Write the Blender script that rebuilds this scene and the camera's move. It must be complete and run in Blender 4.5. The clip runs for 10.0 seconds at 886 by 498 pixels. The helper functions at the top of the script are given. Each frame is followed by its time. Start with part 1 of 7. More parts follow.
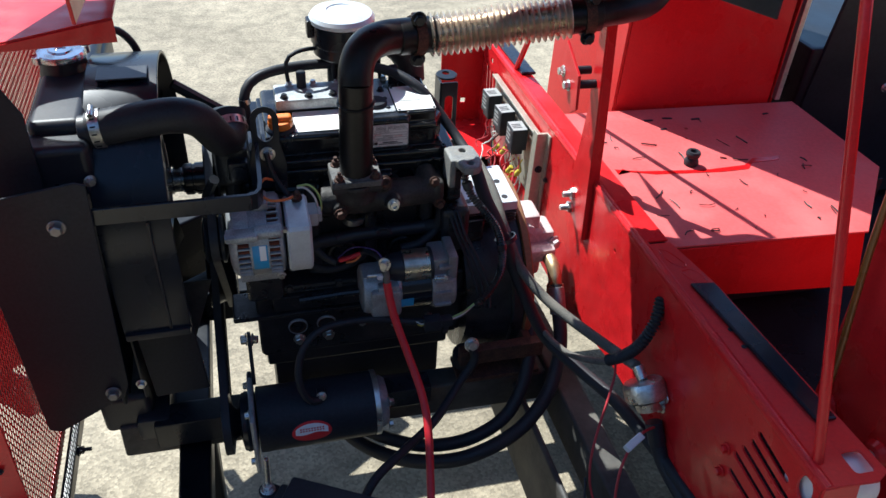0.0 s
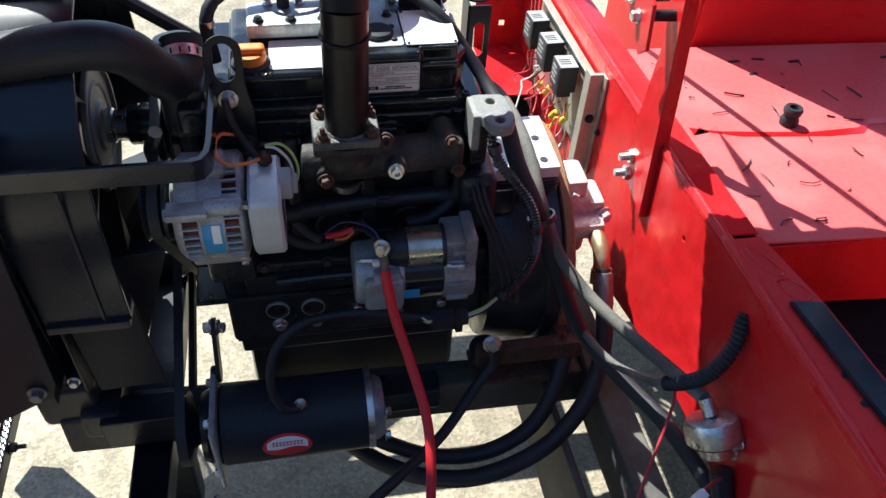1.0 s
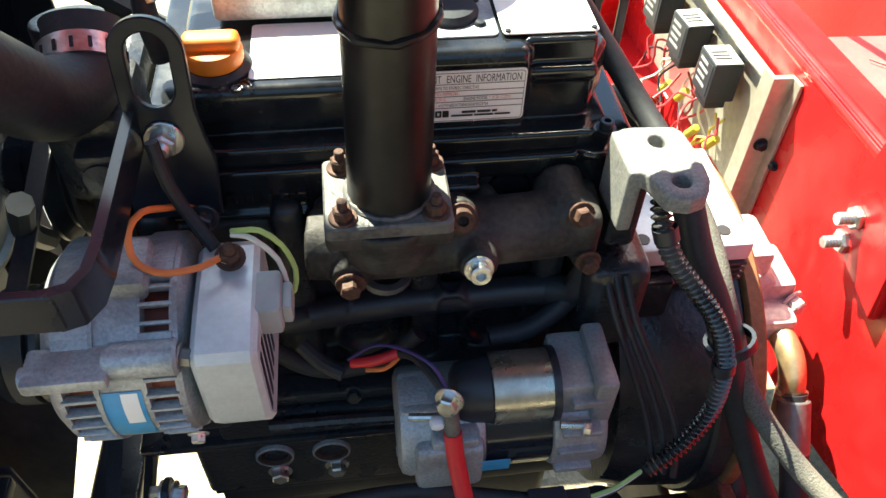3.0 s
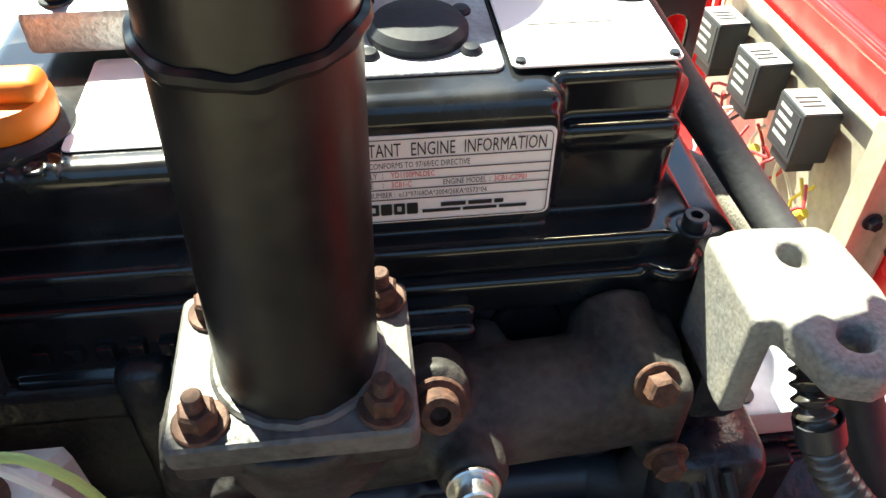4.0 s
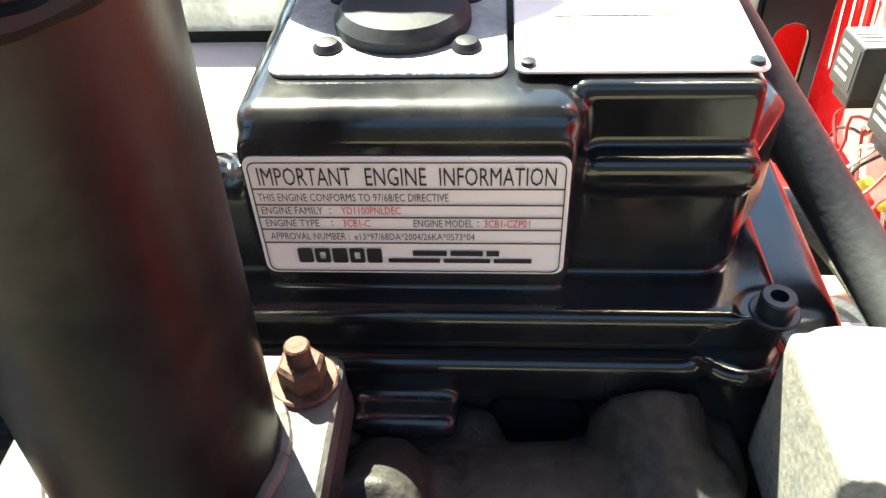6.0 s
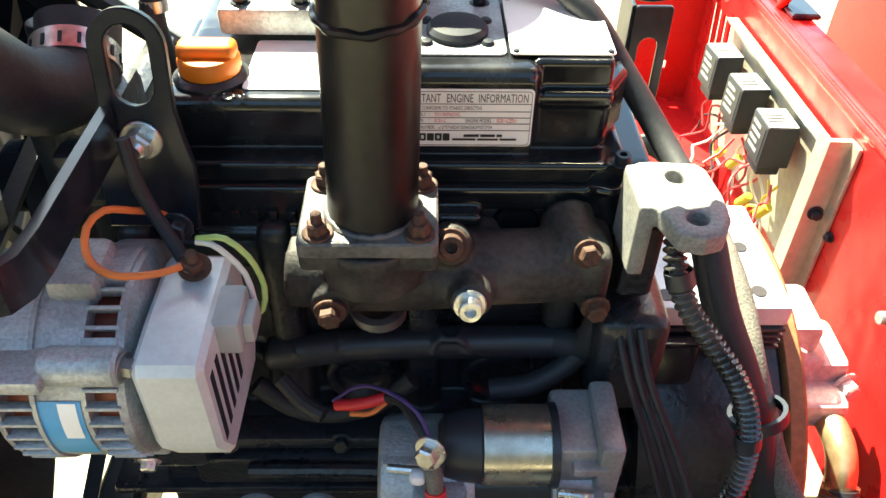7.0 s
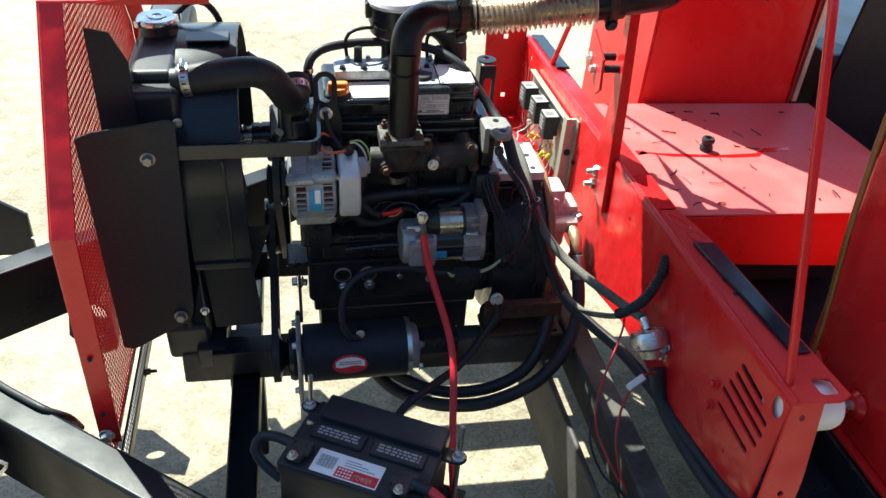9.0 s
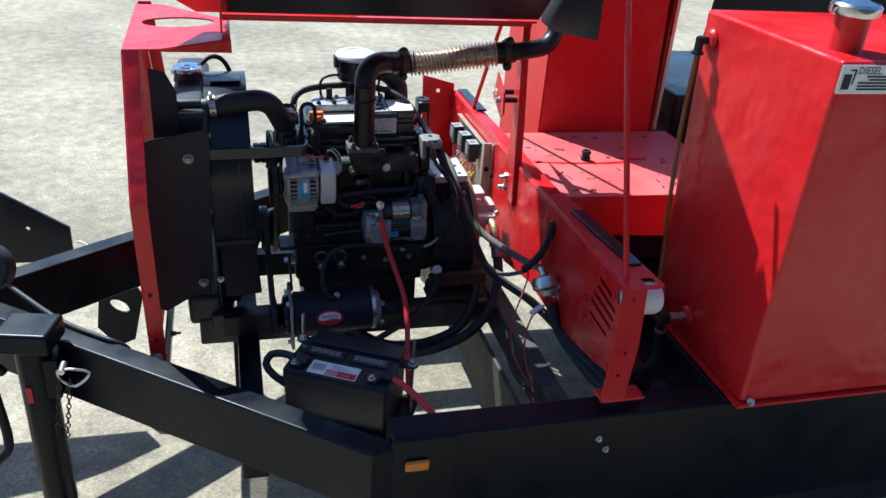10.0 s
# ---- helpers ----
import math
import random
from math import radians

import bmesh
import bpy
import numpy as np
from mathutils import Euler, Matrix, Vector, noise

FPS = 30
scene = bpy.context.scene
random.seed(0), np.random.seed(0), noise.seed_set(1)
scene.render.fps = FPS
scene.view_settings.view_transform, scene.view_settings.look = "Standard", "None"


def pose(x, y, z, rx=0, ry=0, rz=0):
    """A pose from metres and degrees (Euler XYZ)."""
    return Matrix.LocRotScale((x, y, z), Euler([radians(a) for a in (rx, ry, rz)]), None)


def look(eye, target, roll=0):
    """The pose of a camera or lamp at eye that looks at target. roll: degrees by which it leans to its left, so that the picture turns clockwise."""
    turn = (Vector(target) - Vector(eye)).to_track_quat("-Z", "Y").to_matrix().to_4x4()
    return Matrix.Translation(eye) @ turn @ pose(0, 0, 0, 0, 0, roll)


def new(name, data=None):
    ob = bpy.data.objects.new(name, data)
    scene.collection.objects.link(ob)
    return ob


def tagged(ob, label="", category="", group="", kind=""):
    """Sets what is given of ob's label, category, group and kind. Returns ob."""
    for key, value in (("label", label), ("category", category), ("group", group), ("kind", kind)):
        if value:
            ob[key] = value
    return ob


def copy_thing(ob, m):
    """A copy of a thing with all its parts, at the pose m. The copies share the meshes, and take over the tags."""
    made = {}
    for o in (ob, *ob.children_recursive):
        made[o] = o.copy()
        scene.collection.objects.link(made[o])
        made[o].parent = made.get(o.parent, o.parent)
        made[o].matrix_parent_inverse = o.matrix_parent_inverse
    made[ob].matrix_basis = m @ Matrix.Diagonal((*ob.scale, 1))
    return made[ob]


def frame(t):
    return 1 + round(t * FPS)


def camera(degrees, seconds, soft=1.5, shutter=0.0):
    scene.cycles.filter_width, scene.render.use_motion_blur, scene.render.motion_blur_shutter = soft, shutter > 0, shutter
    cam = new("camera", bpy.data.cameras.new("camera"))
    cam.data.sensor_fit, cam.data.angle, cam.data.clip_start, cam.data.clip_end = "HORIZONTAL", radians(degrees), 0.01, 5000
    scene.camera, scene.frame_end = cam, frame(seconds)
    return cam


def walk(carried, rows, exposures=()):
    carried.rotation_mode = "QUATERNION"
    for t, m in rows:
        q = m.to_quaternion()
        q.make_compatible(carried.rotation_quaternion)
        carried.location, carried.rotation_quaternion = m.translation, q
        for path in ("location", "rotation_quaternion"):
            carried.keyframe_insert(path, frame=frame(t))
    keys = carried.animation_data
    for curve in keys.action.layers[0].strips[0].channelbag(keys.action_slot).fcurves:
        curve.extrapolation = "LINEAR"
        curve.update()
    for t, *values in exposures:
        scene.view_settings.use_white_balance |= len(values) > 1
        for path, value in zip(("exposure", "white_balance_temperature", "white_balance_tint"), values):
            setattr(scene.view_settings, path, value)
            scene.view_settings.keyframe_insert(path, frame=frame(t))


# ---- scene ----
cam = camera(58.2, 10.0)
PATH = [
    (0, (-0.254, -1.122, 1.512), (0.202, 0.438, 0.346), 4.3),
    (0.5, (-0.202, -0.975, 1.458), (0.217, 0.537, 0.218), 4.9),
    (1, (-0.152, -0.844, 1.406), (0.192, 0.599, 0.065), 5.1),
    (1.5, (-0.129, -0.734, 1.389), (0.153, 0.655, -0.022), 6.1),
    (2, (-0.134, -0.669, 1.379), (0.108, 0.697, -0.062), 6.5),
    (2.5, (-0.141, -0.587, 1.298), (0.097, 0.773, -0.148), 6.4),
    (3, (-0.121, -0.438, 1.199), (0.119, 0.98, -0.191), 3.6),
    (3.2, (-0.118, -0.379, 1.168), (0.13, 1.066, -0.192), 3.1),
    (4.3, (-0.049, -0.215, 1.061), (0.118, 1.31, -0.223), 1.6),
    (4.5, (-0.037, -0.2, 1.049), (0.097, 1.34, -0.22), 1.4),
    (4.8, (-0.029, -0.181, 1.029), (0.022, 1.385, -0.214), 0.1),
    (5, (-0.027, -0.167, 1.022), (-0.019, 1.413, -0.204), -0.2),
    (5.2, (-0.021, -0.154, 1.018), (-0.049, 1.421, -0.215), -0.5),
    (6.3, (-0.025, -0.208, 1.064), (-0.128, 1.332, -0.207), -0.8),
    (6.5, (-0.036, -0.262, 1.085), (-0.072, 1.298, -0.166), 0.6),
    (7, (-0.069, -0.431, 1.148), (-0.001, 1.137, -0.092), 2.8),
    (7.5, (-0.086, -0.593, 1.222), (0.026, 1.001, 0.02), 2.3),
    (8, (-0.11, -0.826, 1.332), (0.046, 0.768, 0.134), 2.9),
    (8.5, (-0.173, -1.052, 1.446), (0.065, 0.529, 0.244), 4.5),
    (9, (-0.281, -1.325, 1.506), (0.079, 0.294, 0.387), 5.1),
    (9.5, (-0.347, -1.616, 1.544), (0.1, 0.045, 0.523), 5.4),
    (10, (-0.403, -1.908, 1.571), (0.093, -0.2, 0.656), 4.7),
]
EXPOSURES = [  # seconds, stops, kelvin, tint
    (0.0, 1.0, 5450, 4), (1.0, 1.4, 5600, 3), (2.0, 2.05, 6050, -3), (2.5, 2.3, 6350, -5), (3.2, 2.6, 6650, -7), (4.5, 2.8, 6650, -6), (5.0, 3.1, 6650, -6), (6.3, 3.15, 6900, -9),
    (7.0, 3.0, 7150, -10), (7.5, 2.7, 7150, -10), (8.0, 2.6, 7100, -10), (9.0, 1.65, 5900, -4), (10.0, 0.95, 5200, 2)]
walk(cam, [(t, look(eye, target, roll)) for t, eye, target, roll in PATH], EXPOSURES)

# ---- light ----
SUN_UP, SUN_FROM = 53.0, -32.5  # degrees above the ground; degrees from +y, clockwise
world = bpy.data.worlds.new("sky")
scene.world = world
world.use_nodes = True
sky = world.node_tree.nodes.new("ShaderNodeTexSky")
sky.sky_type = "NISHITA"
sky.sun_disc = False
sky.ozone_density = 3.0
sky.sun_elevation = radians(SUN_UP)
sky.sun_rotation = radians(SUN_FROM)
world.node_tree.links.new(sky.outputs[0], world.node_tree.nodes["Background"].inputs[0])
world.node_tree.nodes["Background"].inputs[1].default_value = 0.086
sun = new("sun", bpy.data.lights.new("sun", "SUN"))
sun.data.energy, sun.data.angle, sun.data.color = 5.0, radians(0.55), (1.0, 0.91, 0.78)
sun.matrix_world = look((math.cos(radians(SUN_UP)) * math.sin(radians(SUN_FROM)) * 20, math.cos(radians(SUN_UP)) * math.cos(radians(SUN_FROM)) * 20, math.sin(radians(SUN_UP)) * 20), (0, 0, 0))


# ---- materials ----
def surface(name, base, rough=0.5, metal=0.0, spread=0.25, grain=60.0, bump=0.0, dirt=None, dirt_amount=0.0, coat=0.0, dirt_scale=6.0, specular=0.5, warp=0.0):
    """A surface with variation at two scales: fine grain over broad patches of dust or wear."""
    m = bpy.data.materials.new(name)
    m.use_nodes = True
    n, l = m.node_tree.nodes, m.node_tree.links
    s = n["Principled BSDF"]
    where = n.new("ShaderNodeTexCoord")
    fine, broad = n.new("ShaderNodeTexNoise"), n.new("ShaderNodeTexNoise")
    fine.inputs["Scale"].default_value, fine.inputs["Detail"].default_value = grain, 4
    broad.inputs["Scale"].default_value, broad.inputs["Detail"].default_value = dirt_scale, 6
    for x in (fine, broad):
        l.new(where.outputs["Object"], x.inputs["Vector"])
    shade = n.new("ShaderNodeMapRange")
    shade.inputs["From Min"].default_value, shade.inputs["From Max"].default_value = 0.3, 0.7
    shade.inputs["To Min"].default_value, shade.inputs["To Max"].default_value = 1 - spread, 1 + spread
    l.new(fine.outputs["Fac"], shade.inputs["Value"])
    tone = n.new("ShaderNodeVectorMath")
    tone.operation = "SCALE"
    tone.inputs[0].default_value = base
    l.new(shade.outputs["Result"], tone.inputs["Scale"])
    colour = tone.outputs[0]
    if dirt:
        ramp = n.new("ShaderNodeMapRange")
        ramp.inputs["From Min"].default_value, ramp.inputs["From Max"].default_value = 0.48, 0.72
        ramp.inputs["To Max"].default_value = dirt_amount
        l.new(broad.outputs["Fac"], ramp.inputs["Value"])
        mix = n.new("ShaderNodeMix")
        mix.data_type = "RGBA"
        l.new(ramp.outputs["Result"], mix.inputs["Factor"])
        l.new(colour, mix.inputs[6])
        mix.inputs[7].default_value = (*dirt, 1)
        colour = mix.outputs[2]
    l.new(colour, s.inputs["Base Color"])
    gloss = n.new("ShaderNodeMapRange")
    gloss.inputs["From Min"].default_value, gloss.inputs["From Max"].default_value = 0.3, 0.7
    gloss.inputs["To Min"].default_value, gloss.inputs["To Max"].default_value = max(rough - 0.1, 0.03), min(rough + 0.15, 1)
    l.new(broad.outputs["Fac"], gloss.inputs["Value"])
    l.new(gloss.outputs["Result"], s.inputs["Roughness"])
    s.inputs["Metallic"].default_value = metal
    s.inputs["Specular IOR Level"].default_value = specular
    if coat:
        s.inputs["Coat Weight"].default_value, s.inputs["Coat Roughness"].default_value = coat, 0.12
    if bump:
        b = n.new("ShaderNodeBump")
        b.inputs["Strength"].default_value, b.inputs["Distance"].default_value = bump, 0.002
        l.new(fine.outputs["Fac"], b.inputs["Height"])
        l.new(b.outputs["Normal"], s.inputs["Normal"])
    if bump and warp:  # thin sheet, slightly dented
        dents = n.new("ShaderNodeTexNoise")
        dents.inputs["Scale"].default_value, dents.inputs["Detail"].default_value = 11.0, 2
        l.new(where.outputs["Object"], dents.inputs["Vector"])
        w = n.new("ShaderNodeBump")
        w.inputs["Strength"].default_value, w.inputs["Distance"].default_value = warp, 0.02
        l.new(dents.outputs["Fac"], w.inputs["Height"])
        l.new(w.outputs["Normal"], b.inputs["Normal"])
    return m


RED = surface("red_powder_coat", (0.54, 0.0118, 0.0150), 0.27, spread=0.07, grain=240, bump=0.04, dirt=(0.50, 0.027, 0.030), dirt_amount=0.35, coat=0.10, dirt_scale=9, specular=0.35, warp=0.35)
RED_FADED = surface("dusty_red_coat", (0.52, 0.022, 0.021), 0.42, spread=0.09, grain=180, bump=0.08, dirt=(0.53, 0.075, 0.066), dirt_amount=0.6, dirt_scale=4, specular=0.3)
RED_DUST = surface("red_coat_under_dust", (0.54, 0.085, 0.083), 0.5, spread=0.10, grain=150, bump=0.1, dirt=(0.56, 0.17, 0.160), dirt_amount=0.75, dirt_scale=5)
CONDUIT = surface("ribbed_black_conduit", (0.022, 0.021, 0.019), 0.20, spread=0.3, grain=200, dirt=(0.15, 0.13, 0.10), dirt_amount=0.45, dirt_scale=14, specular=0.8)
SHROUD = surface("glossy_shroud_plastic", (0.011, 0.015, 0.024), 0.26, spread=0.15, grain=60, dirt=(0.022, 0.024, 0.030), dirt_amount=0.4, specular=0.35)
ZINC_SHEET = surface("passivated_zinc_sheet", (0.46, 0.43, 0.35), 0.38, metal=0.5, spread=0.12, grain=120, dirt=(0.28, 0.22, 0.15), dirt_amount=0.45, dirt_scale=16)
FILL_BLOCK = surface("dark_fill_blocker", (0.035, 0.036, 0.032), 0.9, spread=0.3, grain=8, dirt=(0.06, 0.058, 0.05), dirt_amount=0.5, dirt_scale=1.5, specular=0.1)
COVER = surface("gloss_black_cover_paint", (0.008, 0.0092, 0.0115), 0.17, spread=0.25, grain=150, bump=0.04, dirt=(0.055, 0.053, 0.050), dirt_amount=0.28, coat=0.2, dirt_scale=30, specular=0.4)
PIPE = surface("satin_black_pipe", (0.009, 0.009, 0.0095), 0.36, spread=0.3, grain=140, bump=0.10, dirt=(0.034, 0.031, 0.028), dirt_amount=0.35, dirt_scale=20, specular=0.3)
FRAME_PAINT = surface("navy_black_frame_paint", (0.0035, 0.0055, 0.010), 0.34, spread=0.2, grain=90, bump=0.05, dirt=(0.011, 0.013, 0.018), dirt_amount=0.3, dirt_scale=10, specular=0.2)
GREY_METAL = surface("dull_grey_metal", (0.24, 0.24, 0.24), 0.36, metal=0.7, spread=0.15, grain=160, bump=0.08, dirt=(0.10, 0.095, 0.09), dirt_amount=0.4, dirt_scale=26)
SAND_CAST = surface("sand_cast_alloy", (0.175, 0.178, 0.175), 0.62, metal=0.1, spread=0.3, grain=480, bump=0.14, dirt=(0.27, 0.255, 0.21), dirt_amount=0.55, dirt_scale=34)
GREY_CAST = surface("grey_cast_alloy", (0.33, 0.335, 0.345), 0.45, metal=0.45, spread=0.15, grain=380, bump=0.2, dirt=(0.12, 0.115, 0.11), dirt_amount=0.5, dirt_scale=34)
FAN = surface("grey_fan_plastic", (0.115, 0.115, 0.112), 0.42, spread=0.15, grain=80, dirt=(0.20, 0.19, 0.17), dirt_amount=0.4, dirt_scale=12)
DUSTY_FRAME = surface("dust_covered_frame", (0.055, 0.053, 0.05), 0.6, spread=0.2, grain=90, bump=0.1, dirt=(0.20, 0.185, 0.155), dirt_amount=0.65, dirt_scale=7, specular=0.25)
RED_SPILL = surface("wet_red_streak", (0.55, 0.006, 0.008), 0.16, spread=0.05)
BLACK = surface("black_paint", (0.012, 0.0145, 0.020), 0.32, spread=0.25, grain=120, bump=0.08, dirt=(0.040, 0.042, 0.046), dirt_amount=0.28, coat=0.08, specular=0.28)
BLACK_GLOSS = surface("black_gloss_paint", (0.012, 0.0145, 0.021), 0.2, spread=0.15, grain=90, dirt=(0.036, 0.038, 0.043), dirt_amount=0.18, coat=0.2, dirt_scale=12, specular=0.35)
BLACK_CAST = surface("black_painted_cast_iron", (0.016, 0.018, 0.023), 0.30, spread=0.4, grain=200, bump=0.4, dirt=(0.080, 0.076, 0.070), dirt_amount=0.4, dirt_scale=18, specular=0.5)
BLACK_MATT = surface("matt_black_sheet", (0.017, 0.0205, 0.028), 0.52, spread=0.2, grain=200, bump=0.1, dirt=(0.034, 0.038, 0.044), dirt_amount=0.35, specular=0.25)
RUBBER = surface("black_rubber", (0.020, 0.022, 0.027), 0.5, spread=0.2, grain=300, bump=0.12, dirt=(0.07, 0.069, 0.068), dirt_amount=0.25, dirt_scale=18, specular=0.3)
BRAID = surface("dusty_fabric_hose", (0.085, 0.082, 0.072), 0.8, spread=0.45, grain=620, bump=0.5, dirt=(0.27, 0.245, 0.20), dirt_amount=0.6, dirt_scale=16)
PLASTIC = surface("black_plastic", (0.017, 0.020, 0.027), 0.36, spread=0.15, grain=200, bump=0.08, dirt=(0.046, 0.048, 0.053), dirt_amount=0.22, specular=0.45)
IRON = surface("sooty_cast_iron", (0.024, 0.023, 0.023), 0.55, metal=0.05, spread=0.5, grain=240, bump=0.4, dirt=(0.110, 0.098, 0.088), dirt_amount=0.6, dirt_scale=22, specular=0.35)
RUST = surface("rusted_steel", (0.072, 0.034, 0.022), 0.7, metal=0.2, spread=0.5, grain=300, bump=0.4, dirt=(0.028, 0.020, 0.017), dirt_amount=0.8, dirt_scale=60)
RING = surface("rust_primer_ring", (0.24, 0.115, 0.05), 0.6, metal=0.1, spread=0.2, grain=160, bump=0.3, dirt=(0.10, 0.045, 0.022), dirt_amount=0.6, dirt_scale=18)
FLANGE = surface("grimy_painted_flange", (0.075, 0.075, 0.074), 0.55, metal=0.2, spread=0.4, grain=200, bump=0.5, dirt=(0.20, 0.19, 0.172), dirt_amount=0.55, dirt_scale=32)
ALU = surface("cast_aluminium", (0.37, 0.395, 0.41), 0.44, metal=0.4, spread=0.2, grain=420, bump=0.3, dirt=(0.13, 0.132, 0.133), dirt_amount=0.65, dirt_scale=34)
ALU_SMOOTH = surface("smooth_cast_aluminium", (0.62, 0.665, 0.69), 0.42, metal=0.3, spread=0.06, grain=300, bump=0.06, dirt=(0.38, 0.39, 0.40), dirt_amount=0.4, dirt_scale=24)
ALU_SHEET = surface("rolled_aluminium", (0.62, 0.61, 0.58), 0.34, metal=0.9, spread=0.12, grain=150, bump=0.1, dirt=(0.3, 0.27, 0.22), dirt_amount=0.4)
STEEL = surface("zinc_plated_steel", (0.60, 0.60, 0.58), 0.32, metal=0.95, spread=0.2, grain=200, bump=0.2, dirt=(0.25, 0.20, 0.15), dirt_amount=0.4, dirt_scale=40)
YELLOW_ZINC = surface("yellow_zinc_steel", (0.56, 0.53, 0.45), 0.26, metal=0.9, spread=0.15, grain=160, dirt=(0.16, 0.12, 0.08), dirt_amount=0.35, dirt_scale=30)
CHROME = surface("chrome", (0.62, 0.63, 0.65), 0.16, metal=1.0, spread=0.08, dirt=(0.25, 0.24, 0.22), dirt_amount=0.5, dirt_scale=40)
BELLOWS = surface("stainless_bellows", (0.70, 0.62, 0.52), 0.30, metal=0.85, spread=0.15, grain=120, dirt=(0.34, 0.28, 0.22), dirt_amount=0.5, dirt_scale=25)
BRASS = surface("brass", (0.55, 0.43, 0.24), 0.34, metal=0.8, spread=0.2, grain=120, dirt=(0.22, 0.17, 0.10), dirt_amount=0.4, dirt_scale=30)
ORANGE = surface("orange_plastic", (0.80, 0.20, 0.012), 0.45, spread=0.06, grain=120, dirt=(0.45, 0.13, 0.03), dirt_amount=0.35, dirt_scale=20)
AMBER = surface("amber_lens", (0.62, 0.20, 0.012), 0.2, spread=0.05)
WHITE = surface("white_printed_label", (0.84, 0.84, 0.81), 0.4, spread=0.03, grain=60, dirt=(0.66, 0.63, 0.58), dirt_amount=0.2, dirt_scale=20)
WHITE_PLASTIC = surface("white_plastic", (0.72, 0.72, 0.72), 0.4, spread=0.04, dirt=(0.45, 0.43, 0.4), dirt_amount=0.3)
INK = surface("black_ink", (0.012, 0.012, 0.014), 0.5, spread=0.05)
RED_INK = surface("red_ink", (0.55, 0.02, 0.02), 0.5, spread=0.05)
BLUE_LABEL = surface("blue_printed_label", (0.05, 0.30, 0.58), 0.4, spread=0.08, dirt=(0.25, 0.34, 0.42), dirt_amount=0.4, dirt_scale=40)
RED_CABLE = surface("red_cable_jacket", (0.62, 0.02, 0.03), 0.42, spread=0.06, grain=120, dirt=(0.36, 0.07, 0.06), dirt_amount=0.3)
RED_WIRE = surface("thin_red_wire", (0.40, 0.03, 0.035), 0.5, spread=0.08)
YELLOW_WIRE = surface("yellow_wire", (0.62, 0.50, 0.05), 0.5, spread=0.08)
GREEN_WIRE = surface("pale_green_wire", (0.34, 0.46, 0.14), 0.5, spread=0.1)
WHITE_WIRE = surface("white_wire", (0.6, 0.6, 0.55), 0.5, spread=0.08)
ORANGE_WIRE = surface("orange_wire", (0.62, 0.17, 0.04), 0.5, spread=0.08)
PURPLE_WIRE = surface("purple_wire", (0.05, 0.03, 0.14), 0.5, spread=0.08)
COPPER = surface("lacquered_copper", (0.14, 0.028, 0.016), 0.45, metal=0.3, spread=0.4)
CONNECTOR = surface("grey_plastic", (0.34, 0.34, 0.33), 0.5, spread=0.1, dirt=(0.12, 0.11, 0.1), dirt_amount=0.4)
CLEAR = surface("amber_fuel_line", (0.20, 0.075, 0.016), 0.25, spread=0.1)
PINK = surface("pale_primer_casting", (0.58, 0.50, 0.48), 0.5, metal=0.3, spread=0.2, grain=180, bump=0.4, dirt=(0.32, 0.17, 0.14), dirt_amount=0.4, dirt_scale=22)


def asphalt():
    m = bpy.data.materials.new("worn_asphalt")
    m.use_nodes = True
    n, l = m.node_tree.nodes, m.node_tree.links
    s = n["Principled BSDF"]
    where = n.new("ShaderNodeTexCoord")
    parts = []
    for scale, detail in ((1.1, 9), (14.0, 8), (190.0, 3)):
        x = n.new("ShaderNodeTexNoise")
        x.inputs["Scale"].default_value, x.inputs["Detail"].default_value = scale, detail
        l.new(where.outputs["Object"], x.inputs["Vector"])
        parts.append(x)
    stones = n.new("ShaderNodeTexVoronoi")
    stones.inputs["Scale"].default_value = 150
    l.new(where.outputs["Object"], stones.inputs["Vector"])
    r1 = n.new("ShaderNodeValToRGB")
    r1.color_ramp.elements[0].position, r1.color_ramp.elements[1].position = 0.34, 0.68
    r1.color_ramp.elements[0].color, r1.color_ramp.elements[1].color = (0.215, 0.182, 0.128, 1), (0.372, 0.318, 0.228, 1)
    l.new(parts[0].outputs["Fac"], r1.inputs[0])
    r2 = n.new("ShaderNodeMapRange")
    r2.inputs["From Min"].default_value, r2.inputs["From Max"].default_value = 0.3, 0.7
    r2.inputs["To Min"].default_value, r2.inputs["To Max"].default_value = 0.74, 1.20
    l.new(parts[1].outputs["Fac"], r2.inputs["Value"])
    r3 = n.new("ShaderNodeMapRange")
    r3.inputs["To Min"].default_value, r3.inputs["To Max"].default_value = 0.74, 1.22
    sep = n.new("ShaderNodeSeparateColor")
    l.new(stones.outputs["Color"], sep.inputs[0])
    l.new(sep.outputs[0], r3.inputs["Value"])
    mul = n.new("ShaderNodeMath")
    mul.operation = "MULTIPLY"
    l.new(r2.outputs[0], mul.inputs[0])
    l.new(r3.outputs[0], mul.inputs[1])
    v = n.new("ShaderNodeVectorMath")
    v.operation = "SCALE"
    l.new(r1.outputs[0], v.inputs[0])
    l.new(mul.outputs[0], v.inputs["Scale"])
    l.new(v.outputs[0], s.inputs["Base Color"])
    s.inputs["Roughness"].default_value = 0.92
    add = n.new("ShaderNodeMath")
    l.new(stones.outputs["Distance"], add.inputs[0])
    l.new(parts[2].outputs["Fac"], add.inputs[1])
    b = n.new("ShaderNodeBump")
    b.inputs["Strength"].default_value, b.inputs["Distance"].default_value = 0.5, 0.002
    l.new(add.outputs[0], b.inputs["Height"])
    l.new(b.outputs["Normal"], s.inputs["Normal"])
    return m


ASPHALT = asphalt()


# ---- tools for building ----
BASES = {}
